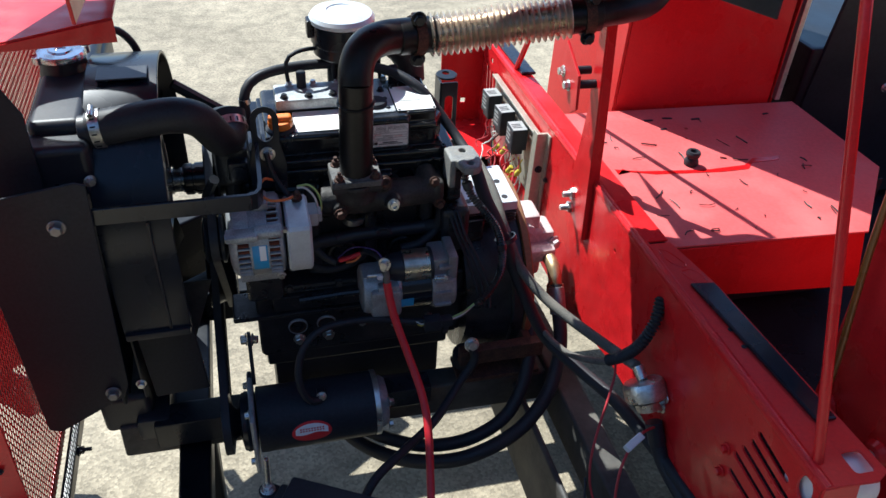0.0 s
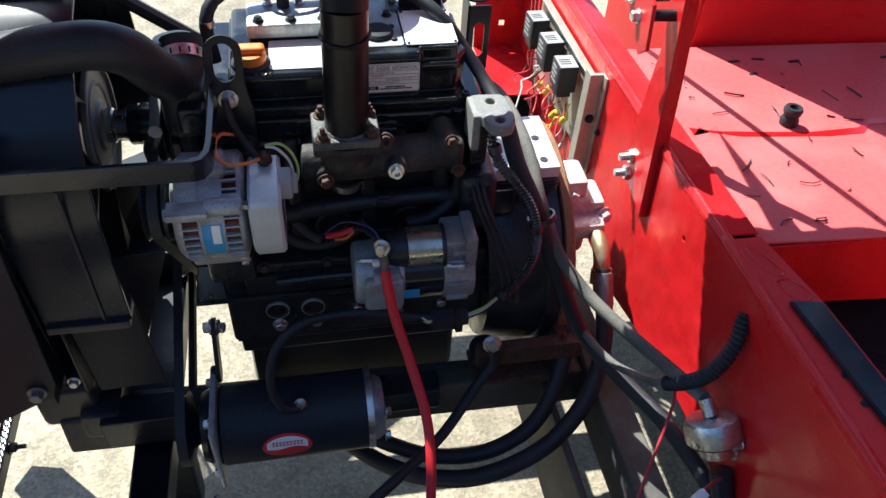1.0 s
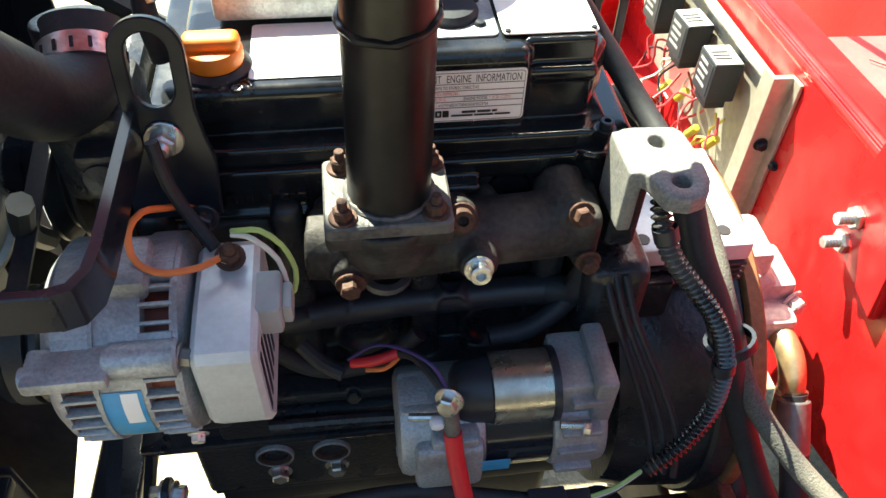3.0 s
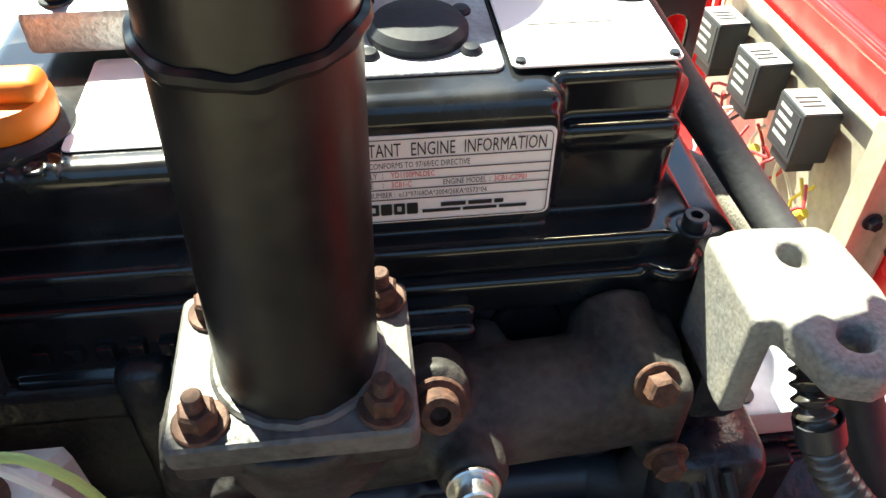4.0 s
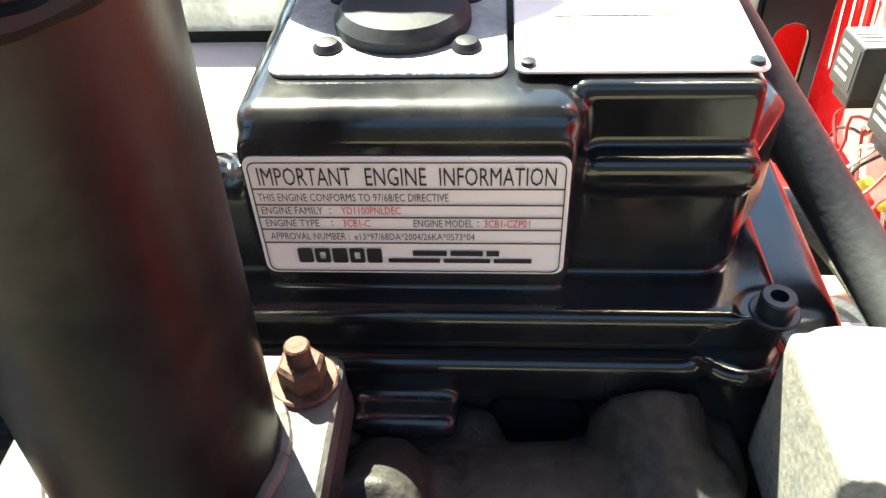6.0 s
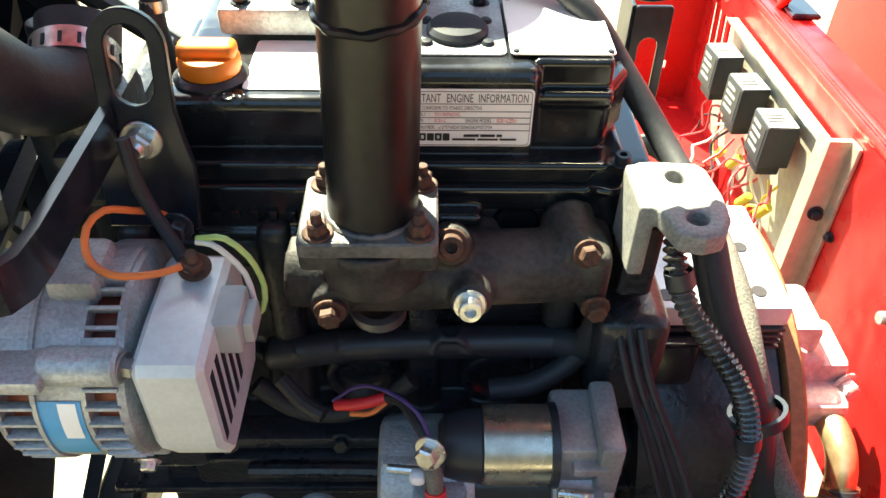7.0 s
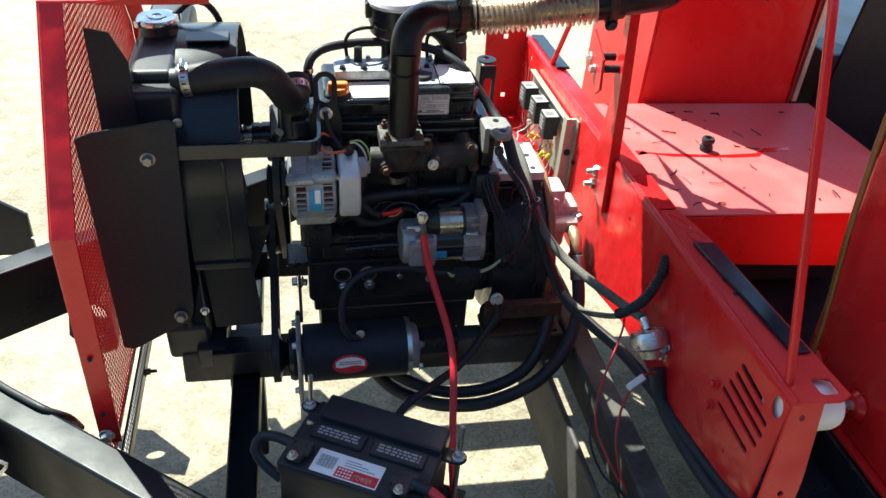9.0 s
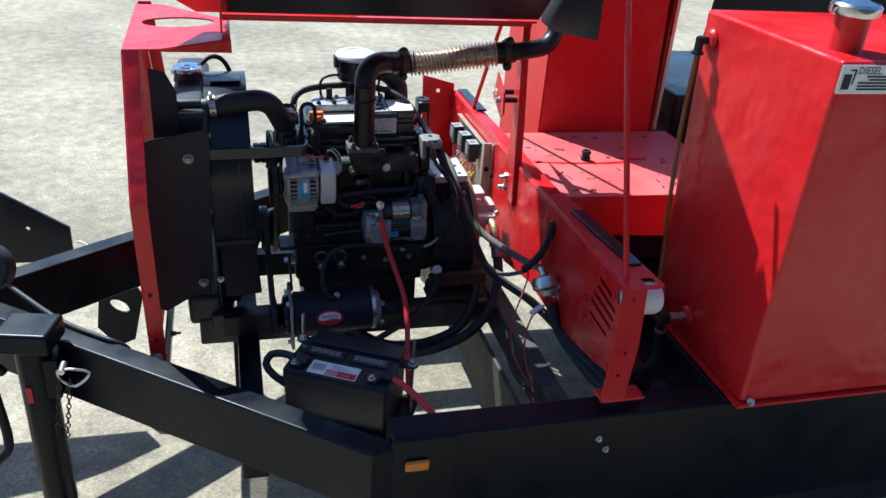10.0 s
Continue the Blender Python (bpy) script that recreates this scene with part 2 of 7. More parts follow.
# the engine sits a little nose-down in its frame, with all that hangs on it
ENGINE_SEAT = pose(0.0211, 0.0429, 0.0206, 2.81, -1.376, 0.07) @ Matrix.Scale(0.9813, 4)
ON_ENGINE = set("""diesel_engine exhaust_pipe alternator alternator_stay starter_motor hydraulic_motor belt_tensioner drive_belt air_cleaner
    far_bracket radiator side_baffle fan_shroud support_arm radiator_hose diagonal_stay radiator_guard starter_lead earth_lead motor_lead
    wire_connector alternator_wires orange_wire sleeved_wire taped_wires split_conduit main_harness braided_sleeve thin_leads hydraulic_hoses
    hydraulic_pump fuel_pump red_sensor_wire vacuum_hose""".split())
MOVED = {"trailer_frame": (0.010, 0.027, -0.024), "marker_lamp": (0.010, 0.027, -0.024), "hinge_ear": (-0.009, -0.005, 0.017)}
MOVED.update(dict.fromkeys("tongue_jack safety_chain tongue_cable".split(), (0.024, 0.023, -0.027)))
MOVED.update(dict.fromkeys("battery battery_clamp battery_tray battery_lead positive_lead".split(), (0.014, 0.029, -0.017)))


def seat(name):
    """The pose in which a thing, drawn in the engine's or the yard's own axes, stands."""
    return ENGINE_SEAT if name in ON_ENGINE else Matrix.Translation(MOVED.get(name, (0, 0, 0)))


def thing(name, base, label, category, group="", kind=""):
    ob = new(name)
    ob.matrix_basis = seat(name) @ Matrix.Translation(base)
    ob.empty_display_size = 0.05
    BASES[ob.name] = Matrix.Translation(base)
    return tagged(ob, label, category, group, kind)


def finish(bm, angle=35):
    bmesh.ops.recalc_face_normals(bm, faces=bm.faces)
    me = bpy.data.meshes.new("mesh")
    bm.to_mesh(me)
    bm.free()
    me.polygons.foreach_set("use_smooth", [True] * len(me.polygons))
    me.set_sharp_from_angle(angle=radians(angle))
    return me


def hang(ob, parent):
    ob.parent = parent
    ob.matrix_parent_inverse = BASES.get(parent.name, Matrix()).inverted()
    return ob


def part(name, bm, material, parent, label="", angle=35):
    """Links a bmesh, built in the place's own metres, as one mesh under a thing or a part."""
    me = bm if isinstance(bm, bpy.types.Mesh) else finish(bm, angle)
    if not me.materials:
        me.materials.append(material)
    ob = new(name, me)
    even = ob.modifiers.new("even_shading", "WEIGHTED_NORMAL")
    even.keep_sharp = True
    BASES[ob.name] = Matrix()
    if parent:
        hang(ob, parent)
    return tagged(ob, label)


def single(name, bm, material, label, category, group="", kind="", angle=35):
    ob = part(name, bm, material, None, "", angle)
    ob.matrix_basis = seat(name)
    return tagged(ob, label, category, group, kind)


def cast(name, bm, material, parent, label="", voxel=0.002, rounds=6):
    """A casting: the joined lumps flow into one another with soft corners."""
    ob = part(name, bm, material, parent, label)
    ob.modifiers.clear()
    flow = ob.modifiers.new("flow", "REMESH")
    flow.mode, flow.voxel_size, flow.use_smooth_shade = "VOXEL", voxel, True
    soft = ob.modifiers.new("soft", "SMOOTH")
    soft.factor, soft.iterations = 0.5, rounds
    return ob


def shared(name, me, m, parent, label=""):
    """Another object on one mesh, at the pose m."""
    ob = new(name, me)
    hang(ob, parent)
    ob.matrix_basis = m
    return tagged(ob, label)


def join(bm, other):
    me = bpy.data.meshes.new("scrap")
    other.to_mesh(me)
    other.free()
    bm.from_mesh(me)
    bpy.data.meshes.remove(me)
    return bm


def box(lo, hi, bevel=0.0, bm=None, turn=None, steps=2):
    b = bmesh.new()
    bmesh.ops.create_cube(b, size=1)
    size = Vector(hi) - Vector(lo)
    mid = (Vector(hi) + Vector(lo)) / 2
    bmesh.ops.scale(b, vec=size, verts=b.verts)
    if bevel:
        bmesh.ops.bevel(b, geom=b.edges[:], offset=min(bevel, min(size) * 0.48), segments=steps, profile=0.5, affect="EDGES", clamp_overlap=True)
    bmesh.ops.transform(b, matrix=Matrix.Translation(mid) @ (turn or Matrix()), verts=b.verts)
    return join(bm, b) if bm else b


def lathe(p0, p1, profile, seg=28, bm=None):
    """Turns a profile of (metres along p0 to p1, radius) round that line."""
    p0, p1 = Vector(p0), Vector(p1)
    axis = (p1 - p0).normalized()
    q = axis.to_track_quat("Z", "Y").to_matrix()
    b = bmesh.new()
    rings = []
    for s, r in profile:
        c = p0 + axis * s
        if r < 1e-6:
            rings.append([b.verts.new(c)])
        else:
            rings.append([b.verts.new(c + q @ Vector((math.cos(a) * r, math.sin(a) * r, 0))) for a in (2 * math.pi * i / seg for i in range(seg))])
    for u, v in zip(rings, rings[1:]):
        for i in range(seg):
            j = (i + 1) % seg
            if len(u) == 1 and len(v) == 1:
                continue
            if len(u) == 1:
                b.faces.new((u[0], v[i], v[j]))
            elif len(v) == 1:
                b.faces.new((u[i], u[j], v[0]))
            else:
                b.faces.new((u[i], u[j], v[j], v[i]))
    return join(bm, b) if bm else b


def rod(p0, p1, r, r1=None, seg=24, soft=0.0, bm=None):
    n = (Vector(p1) - Vector(p0)).length
    r1 = r if r1 is None else r1
    e = min(soft, r * 0.6, r1 * 0.6, n / 2)
    prof = [(0, 0), (0, r - e), (e * 0.3, r - e * 0.3), (e, r), (n - e, r1), (n - e * 0.3, r1 - e * 0.3), (n, r1 - e), (n, 0)] if e else [(0, 0), (0, r), (n, r1), (n, 0)]
    return lathe(p0, p1, prof, seg, bm)


def smooth_line(points, step=0.01):
    """A smooth line through the points, with a point about every step."""
    p = [Vector(x) for x in points]
    p = [p[0] * 2 - p[1]] + p + [p[-1] * 2 - p[-2]]
    out = []
    for a, b, c, d in zip(p, p[1:], p[2:], p[3:]):
        n = max(2, int((c - b).length / step))
        for i in range(n):
            t = i / n
            out.append(0.5 * (2 * b + (c - a) * t + (2 * a - 5 * b + 4 * c - d) * t * t + (3 * b - a - 3 * c + d) * t * t * t))
    return out + [p[-2]]


def tube(points, r, seg=14, step=0.01, bm=None, ribs=0.0, depth=0.0, straight=False):
    """A hose or wire along a line; ribs: metres from rib to rib, of that depth."""
    if ribs:
        step = ribs / 4
    line = [Vector(x) for x in points] if straight else smooth_line(points, step)
    if ribs:
        fine, line, gone, due = line, [line[0]], 0.0, ribs / 8
        for p, q in zip(fine, fine[1:]):
            length = (q - p).length
            while length and due <= gone + length:
                line.append(p.lerp(q, (due - gone) / length))
                due += ribs / 8
            gone += length
    b = bmesh.new()
    up, rings, run = None, [], 0.0
    for i, c in enumerate(line):
        way = (line[min(i + 1, len(line) - 1)] - line[max(i - 1, 0)]).normalized()
        up = way.orthogonal().normalized() if up is None else (up - way * up.dot(way)).normalized()
        side = way.cross(up)
        run += (c - line[i - 1]).length if i else 0
        radius = r(i / (len(line) - 1)) if callable(r) else r
        if ribs:
            radius += depth * math.sin(2 * math.pi * run / ribs)
        rings.append([b.verts.new(c + (up * math.cos(a) + side * math.sin(a)) * radius) for a in (2 * math.pi * k / seg for k in range(seg))])
    for u, v in zip(rings, rings[1:]):
        for i in range(seg):
            b.faces.new((u[i], u[(i + 1) % seg], v[(i + 1) % seg], v[i]))
    b.faces.new(rings[0][::-1])
    b.faces.new(rings[-1])
    return join(bm, b) if bm else b


def sheet(outline, thick, place, holes=(), bevel=0.0008, bm=None):
    """A plate cut to an outline with holes, in the plane x, y of the pose place."""
    c = bpy.data.curves.new("sheet", "CURVE")
    c.dimensions, c.fill_mode, c.extrude, c.bevel_depth, c.bevel_resolution = "2D", "BOTH", thick / 2 - bevel, bevel, 0
    c.offset = -bevel
    for loop in (outline, *holes):
        s = c.splines.new("POLY")
        s.points.add(len(loop) - 1)
        for q, p in zip(s.points, loop):
            q.co = (*p, 0, 1)
        s.use_cyclic_u = True
    ob = bpy.data.objects.new("sheet", c)
    me = bpy.data.meshes.new_from_object(ob)
    b = bmesh.new()
    b.from_mesh(me)
    bmesh.ops.remove_doubles(b, verts=b.verts, dist=1e-6)
    bmesh.ops.transform(b, matrix=place, verts=b.verts)
    for x, y in ((bpy.data.objects, ob), (bpy.data.curves, c), (bpy.data.meshes, me)):
        x.remove(y)
    return join(bm, b) if bm else b


def plane_at(origin, u, v):
    """The pose whose x, y lie along u, v."""
    u, v = Vector(u).normalized(), Vector(v).normalized()
    w = u.cross(v).normalized()
    v = w.cross(u)
    m = Matrix((u, v, w)).transposed().to_4x4()
    m.translation = origin
    return m


FACE_Y = lambda y: plane_at((0, y, 0), (1, 0, 0), (0, 0, 1))  # outlines in x, z
FACE_X = lambda x: plane_at((x, 0, 0), (0, 1, 0), (0, 0, 1))  # outlines in y, z
FACE_Z = lambda z: plane_at((0, 0, z), (1, 0, 0), (0, 1, 0))  # outlines in x, y


def circle(x, y, r, n=18, ry=None, turn=0.0):
    ry = r if ry is None else ry
    c, s = math.cos(turn), math.sin(turn)
    pts = [(r * math.cos(a), ry * math.sin(a)) for a in (2 * math.pi * i / n for i in range(n))]
    return [(x + c * p - s * q, y + s * p + c * q) for p, q in pts]


def slot(x0, y0, x1, y1, r, n=6):
    a = math.atan2(y1 - y0, x1 - x0)
    out = []
    for cx, cy, start in ((x1, y1, a - math.pi / 2), (x0, y0, a + math.pi / 2)):
        out += [(cx + r * math.cos(start + math.pi * i / n), cy + r * math.sin(start + math.pi * i / n)) for i in range(n + 1)]
    return out


def rounded(x0, y0, x1, y1, r, n=5):
    out = []
    for cx, cy, a in ((x1 - r, y1 - r, 0), (x0 + r, y1 - r, 90), (x0 + r, y0 + r, 180), (x1 - r, y0 + r, 270)):
        out += [(cx + r * math.cos(radians(a + 90 * i / n)), cy + r * math.sin(radians(a + 90 * i / n))) for i in range(n + 1)]
    return out


BOLTS = {}


def bolt_mesh(r, material, stud=0.0, washer=True, socket=False):
    """A hex head on a washer, axis along z; stud: length of a threaded end."""
    key = (round(r, 5), material.name, stud, washer, socket)
    if key in BOLTS:
        return BOLTS[key]
    b = bmesh.new()
    h = r * 1.1
    base = 0.0
    if washer:
        lathe((0, 0, 0), (0, 0, 1), [(0, 0), (0, r * 1.42), (r * 0.16, r * 1.42), (r * 0.24, r * 1.34), (r * 0.24, 0)], 20, b)
        base = r * 0.24
    if socket:
        lathe((0, 0, base), (0, 0, 1), [(0, r), (h * 0.9, r), (h, r * 0.9), (h, r * 0.5), (h * 0.4, r * 0.48), (h * 0.4, 0)], 18, b)
    else:
        lathe((0, 0, base), (0, 0, 1), [(0, r), (h * 0.85, r), (h, r * 0.82), (h, 0)], 6, b)
    if stud:
        lathe((0, 0, base + h), (0, 0, 1), [(0, r * 0.52)] + [(stud * i / 10, r * (0.52 if i % 2 else 0.46)) for i in range(1, 10)] + [(stud, r * 0.44), (stud, 0)], 14, b)
    me = finish(b, 25)
    me.materials.append(material)
    BOLTS[key] = me
    return me


def bolt(parent, at, way, r, material=None, stud=0.0, washer=True, socket=False, name="bolt", label=""):
    m = Vector(way).to_track_quat("Z", "Y").to_matrix().to_4x4() @ pose(0, 0, 0, 0, 0, random.uniform(0, 60))
    m.translation = at
    return shared(name, bolt_mesh(r, material or STEEL, stud, washer, socket), m, parent, label)


def writing(text, height, width, place, material, parent, name="lettering", bold=0.0):
    """Flat lettering of a given height and width, its lower left corner at the pose place."""
    c = bpy.data.curves.new("text", "FONT")
    c.body, c.size, c.offset = text, 1.0, bold
    c.resolution_u = 2
    ob = bpy.data.objects.new("text", c)
    me = bpy.data.meshes.new_from_object(ob)
    bpy.data.objects.remove(ob)
    bpy.data.curves.remove(c)
    xs = [v.co.x for v in me.vertices]
    ys = [v.co.y for v in me.vertices]
    fit = Matrix.Diagonal((width / (max(xs) - min(xs)), height / (max(ys) - min(ys)), 1, 1)) @ Matrix.Translation((-min(xs), -min(ys), 0))
    me.transform(place @ fit)
    return part(name, me, material, parent)


def patch(x0, y0, x1, y1, place, bm=None, thick=0.0002):
    b = bm or bmesh.new()
    return sheet([(x0, y0), (x1, y0), (x1, y1), (x0, y1)], thick, place, bevel=0.0, bm=b)


def clip_line(poly, p, d):
    """The stretch of the line p + t d inside a convex polygon."""
    lo, hi = -1e9, 1e9
    n = len(poly)
    area = sum(poly[i][0] * poly[(i + 1) % n][1] - poly[(i + 1) % n][0] * poly[i][1] for i in range(n))
    for i in range(n):
        a, b = poly[i], poly[(i + 1) % n]
        nx, ny = (b[1] - a[1], a[0] - b[0]) if area > 0 else (a[1] - b[1], b[0] - a[0])
        den, num = nx * d[0] + ny * d[1], nx * (a[0] - p[0]) + ny * (a[1] - p[1])
        if abs(den) < 1e-9:
            if num < 0:
                return None
        elif den > 0:
            hi = min(hi, num / den)
        else:
            lo = max(lo, num / den)
    return (lo, hi) if hi - lo > 0.004 else None


def expanded_metal(poly, place, pitch=0.0088, lean=68, strand=0.0019):
    """Crossing strands of an expanded metal sheet, cut to a convex outline."""
    b = bmesh.new()
    cx, cy = sum(p[0] for p in poly) / len(poly), sum(p[1] for p in poly) / len(poly)
    for sign in (1, -1):
        d = (math.cos(radians(lean)), sign * math.sin(radians(lean)))
        n = (-d[1], d[0])
        for i in range(-90, 91):
            p = (cx + n[0] * i * pitch, cy + n[1] * i * pitch)
            cut = clip_line(poly, p, d)
            if not cut:
                continue
            corners = []
            for t, s in ((cut[0], -1), (cut[1], -1), (cut[1], 1), (cut[0], 1)):
                corners.append((p[0] + d[0] * t + n[0] * s * strand / 2, p[1] + d[1] * t + n[1] * s * strand / 2))
            h = 0.0006
            lower = [b.verts.new(place @ Vector((*q, -h + sign * 0.0004))) for q in corners]
            upper = [b.verts.new(place @ Vector((*q, h + sign * 0.0004))) for q in corners]
            b.faces.new(lower[::-1])
            b.faces.new(upper)
            for k in range(4):
                b.faces.new((lower[k], lower[(k + 1) % 4], upper[(k + 1) % 4], upper[k]))
    return b


# ---- ground ----
b = bmesh.new()
bmesh.ops.create_grid(b, x_segments=60, y_segments=60, size=1)
for v in b.verts:  # finer towards the trailer, reaching far out
    v.co.x, v.co.y = math.copysign(abs(v.co.x) ** 2.4, v.co.x) * 120, math.copysign(abs(v.co.y) ** 2.4, v.co.y) * 120
    v.co.z = 0.004 * noise.noise(Vector((v.co.x * 1.3, v.co.y * 1.3, 0)))
single("ground", b, ASPHALT, "pale worn asphalt yard in sun", "ground", kind="structure")


# unseen wall, added dark to hold back sky fill from the near side
single("fill_block_wall", box((-14, -5.7, -0.05), (14, -5.5, 3.6), 0.01), FILL_BLOCK, "unseen dark wall added to cut fill light on near faces", "wall", kind="structure")

# ---- trailer ----
trailer = thing("trailer_frame", (0, -0.1, 0), "black painted steel trailer frame with an A-shaped tongue", "trailer")
MID = -0.10  # the trailer's centre line
NEAR, FAR = -0.765, 2 * MID + 0.765


def channel(name, p0, p1, width, high, top, label="", paint=None):
    """A rectangular tube lying between two points of its centre line."""
    p0, p1 = Vector(p0), Vector(p1)
    n = (p1 - p0).length
    b = box((-0.0, -width / 2, -high), (n, width / 2, 0), 0.006, steps=3)
    d = (p1 - p0) / n
    bmesh.ops.transform(b, matrix=plane_at((p0.x, p0.y, top), (d.x, d.y, 0), (-d.y, d.x, 0)), verts=b.verts)
    return part(name, b, paint or FRAME_PAINT, trailer, label)


NEAR_A, NEAR_B = (-0.1725, -0.798), (-1.12, -0.075)
channel("side_rail", (-0.15, NEAR), (2.6, NEAR), 0.07, 0.30, 0.585)
channel("side_rail", (-0.15, FAR), (2.6, FAR), 0.07, 0.15, 0.585)
channel("tongue_beam", NEAR_A, NEAR_B, 0.055, 0.15, 0.57)
part("corner_gusset", sheet([(-0.1905, -0.819), (-0.150, -0.812), (-0.150, -0.775), (-0.160, -0.770)], 0.148, FACE_Z(0.495), bevel=0.001), FRAME_PAINT, trailer)
channel("tongue_beam", (-0.165, 0.525), (-1.10, -0.138), 0.055, 0.15, 0.57)
channel("cross_member", (0.20, NEAR + 0.04), (0.20, FAR - 0.04), 0.012, 0.17, 0.44, paint=DUSTY_FRAME)
channel("cross_member", (0.285, NEAR + 0.04), (0.285, FAR - 0.04), 0.05, 0.09, 0.47, paint=DUSTY_FRAME)
channel("cross_member", (-0.40, -0.60), (-0.40, 0.40), 0.055, 0.06, 0.40)
channel("engine_rail", (-0.52, -0.105), (0.30, -0.105), 0.05, 0.075, 0.455, paint=DUSTY_FRAME)
channel("engine_rail", (-0.52, 0.24), (0.30, 0.24), 0.05, 0.075, 0.455)
channel("upright", (-0.44, -0.05), (-0.37, -0.05), 0.05, 0.34, 0.43)
b = sheet(rounded(0, 0, 0.13, 0.185, 0.012), 0.008, plane_at((-0.155, NEAR - 0.04, 0.40), (1, 0, 0), (0, 0, 1)))
corner = part("corner_plate", b, FRAME_PAINT, trailer)
for sx, sz in ((0.28, 0.53), (0.30, 0.50)):
    bolt(trailer, (sx, NEAR - 0.036, sz), (0, -1, 0), 0.005)
# floor under the tank and a far deck that closes the frame
b = box((0.42, -0.70, 0.50), (2.4, FAR - 0.05, 0.512), 0.002)
part("deck_plate", b, BLACK, trailer)
# skirt below the side rail, by the wheel
b = box((0.62, NEAR - 0.012, 0.20), (2.4, NEAR + 0.01, 0.30), 0.004)
part("skirt", b, BLACK, trailer)
# gusset with an oval opening at the far tongue beam, and the tongue's box
place = plane_at((-0.745, 0.2, 0.30), (1, 0.0, 0), (0, 0, 1))
b = sheet([(-0.06, 0.09), (0.02, 0.12), (0.055, 0.05), (0.02, -0.10), (-0.03, -0.12), (-0.08, -0.05)], 0.008, place, holes=[circle(-0.012, 0.018, 0.030, ry=0.016, turn=-0.7)])
part("gusset", b, BLACK, trailer, "gusset plate with an oval hole")
b = sheet([(-1.45, 0.80), (-1.16, 0.735), (-1.02, 0.66), (-0.868, 0.553), (-0.868, 0.45), (-1.45, 0.45)], 0.01, FACE_Y(0.25), holes=[circle(-0.975, 0.555, 0.006)])
part("tongue_plate", b, BLACK, trailer)
b = lathe((-0.975, -0.08, 0.615), (-0.99, -0.12, 0.63), [(0, 0.030), (0, 0.052), (0.005, 0.055), (0.035, 0.055), (0.04, 0.052), (0.04, 0.030), (0, 0.030)], 36)
part("tow_ring", b, BLACK_MATT, trailer)

lamp = single("marker_lamp", box((-0.127, NEAR - 0.054, 0.515), (-0.079, NEAR - 0.043, 0.539), 0.008, steps=3), AMBER, "small oval amber marker lamp on the trailer's corner", "marker lamp")

# tongue jack
jack = thing("tongue_jack", (-0.87, -0.40, 0.0), "black tubular trailer jack bolted beside the tongue beam", "trailer jack")
JX, JY = -0.862, -0.375
part("cap", box((JX - 0.055, JY - 0.045, 0.585), (JX + 0.055, JY + 0.05, 0.635), 0.008, turn=pose(0, 0, 0, 0, 0, -12), steps=3), FRAME_PAINT, jack)
part("outer_tube", rod((JX, JY, 0.14), (JX, JY, 0.59), 0.036, soft=0.004), FRAME_PAINT, jack)
part("foot", lathe((JX, JY, 0.0), (JX, JY, 1), [(0, 0), (0, 0.07), (0.012, 0.07), (0.03, 0.03), (0.15, 0.026), (0.15, 0)], 24), BLACK, jack)
part("handle", tube([(JX - 0.05, JY - 0.045, 0.55), (JX - 0.062, JY - 0.05, 0.57), (JX - 0.072, JY - 0.055, 0.53), (JX - 0.06, JY - 0.07, 0.40), (JX - 0.075, JY - 0.075, 0.355), (JX - 0.14, JY - 0.08, 0.315)], 0.010), FRAME_PAINT, jack)
part("sticker", box((JX - 0.018, JY - 0.0385, 0.46), (JX - 0.006, JY - 0.0345, 0.50), 0.001), RED_INK, jack, "small red and white sticker")
part("mount_plate", box((JX + 0.02, JY - 0.03, 0.46), (JX + 0.05, JY + 0.07, 0.56), 0.004), FRAME_PAINT, jack)
chain = thing("safety_chain", (-0.79, -0.43, 0.40), "rusty steel chain hanging from a wire pin on the jack", "chain")
part("pin_ring", tube([(-0.800, -0.462, 0.572), (-0.775, -0.466, 0.578), (-0.738, -0.468, 0.566), (-0.768, -0.468, 0.535), (-0.796, -0.464, 0.552), (-0.800, -0.462, 0.572)], 0.0028, 8), STEEL, chain)
part("pin", rod((-0.79, -0.44, 0.575), (-0.79, -0.475, 0.577), 0.007, seg=14, soft=0.001), STEEL, chain)
for x0, n in ((-0.798, 11), (-0.778, 12)):
    for i in range(n):
        c = Vector((x0 - 0.002 * i, -0.468, 0.548 - 0.0125 * i))
        side = Vector((0.0045, 0, 0)) if i % 2 else Vector((0, 0.0045, 0))
        part("link", tube([c + Vector((0, 0, 0.008)), c + side, c - Vector((0, 0, 0.008)), c - side, c + Vector((0, 0, 0.008))], 0.0015, 6, 0.004), RUST, chain)
cable = thing("tongue_cable", (-0.9, -0.1, 0.5), "black rubber cable lying over the tongue", "cable")
part("cable", tube([(-1.25, 0.10, 0.66), (-1.08, -0.02, 0.63), (-0.966, -0.124, 0.602), (-0.848, -0.250, 0.582), (-0.79, -0.305, 0.578), (-0.74, -0.345, 0.578), (-0.70, -0.372, 0.575), (-0.675, -0.365, 0.55), (-0.67, -0.34, 0.50)], 0.006), RUBBER, cable)
part("wire", tube([(-0.85, 0.16, 0.555), (-0.835, 0.135, 0.568), (-0.815, 0.112, 0.56), (-0.822, 0.075, 0.51), (-0.871, 0.01, 0.475), (-0.931, -0.013, 0.468), (-1.0, 0.0, 0.47)], 0.0026, 8), WHITE_WIRE, cable, "thin pale wire")

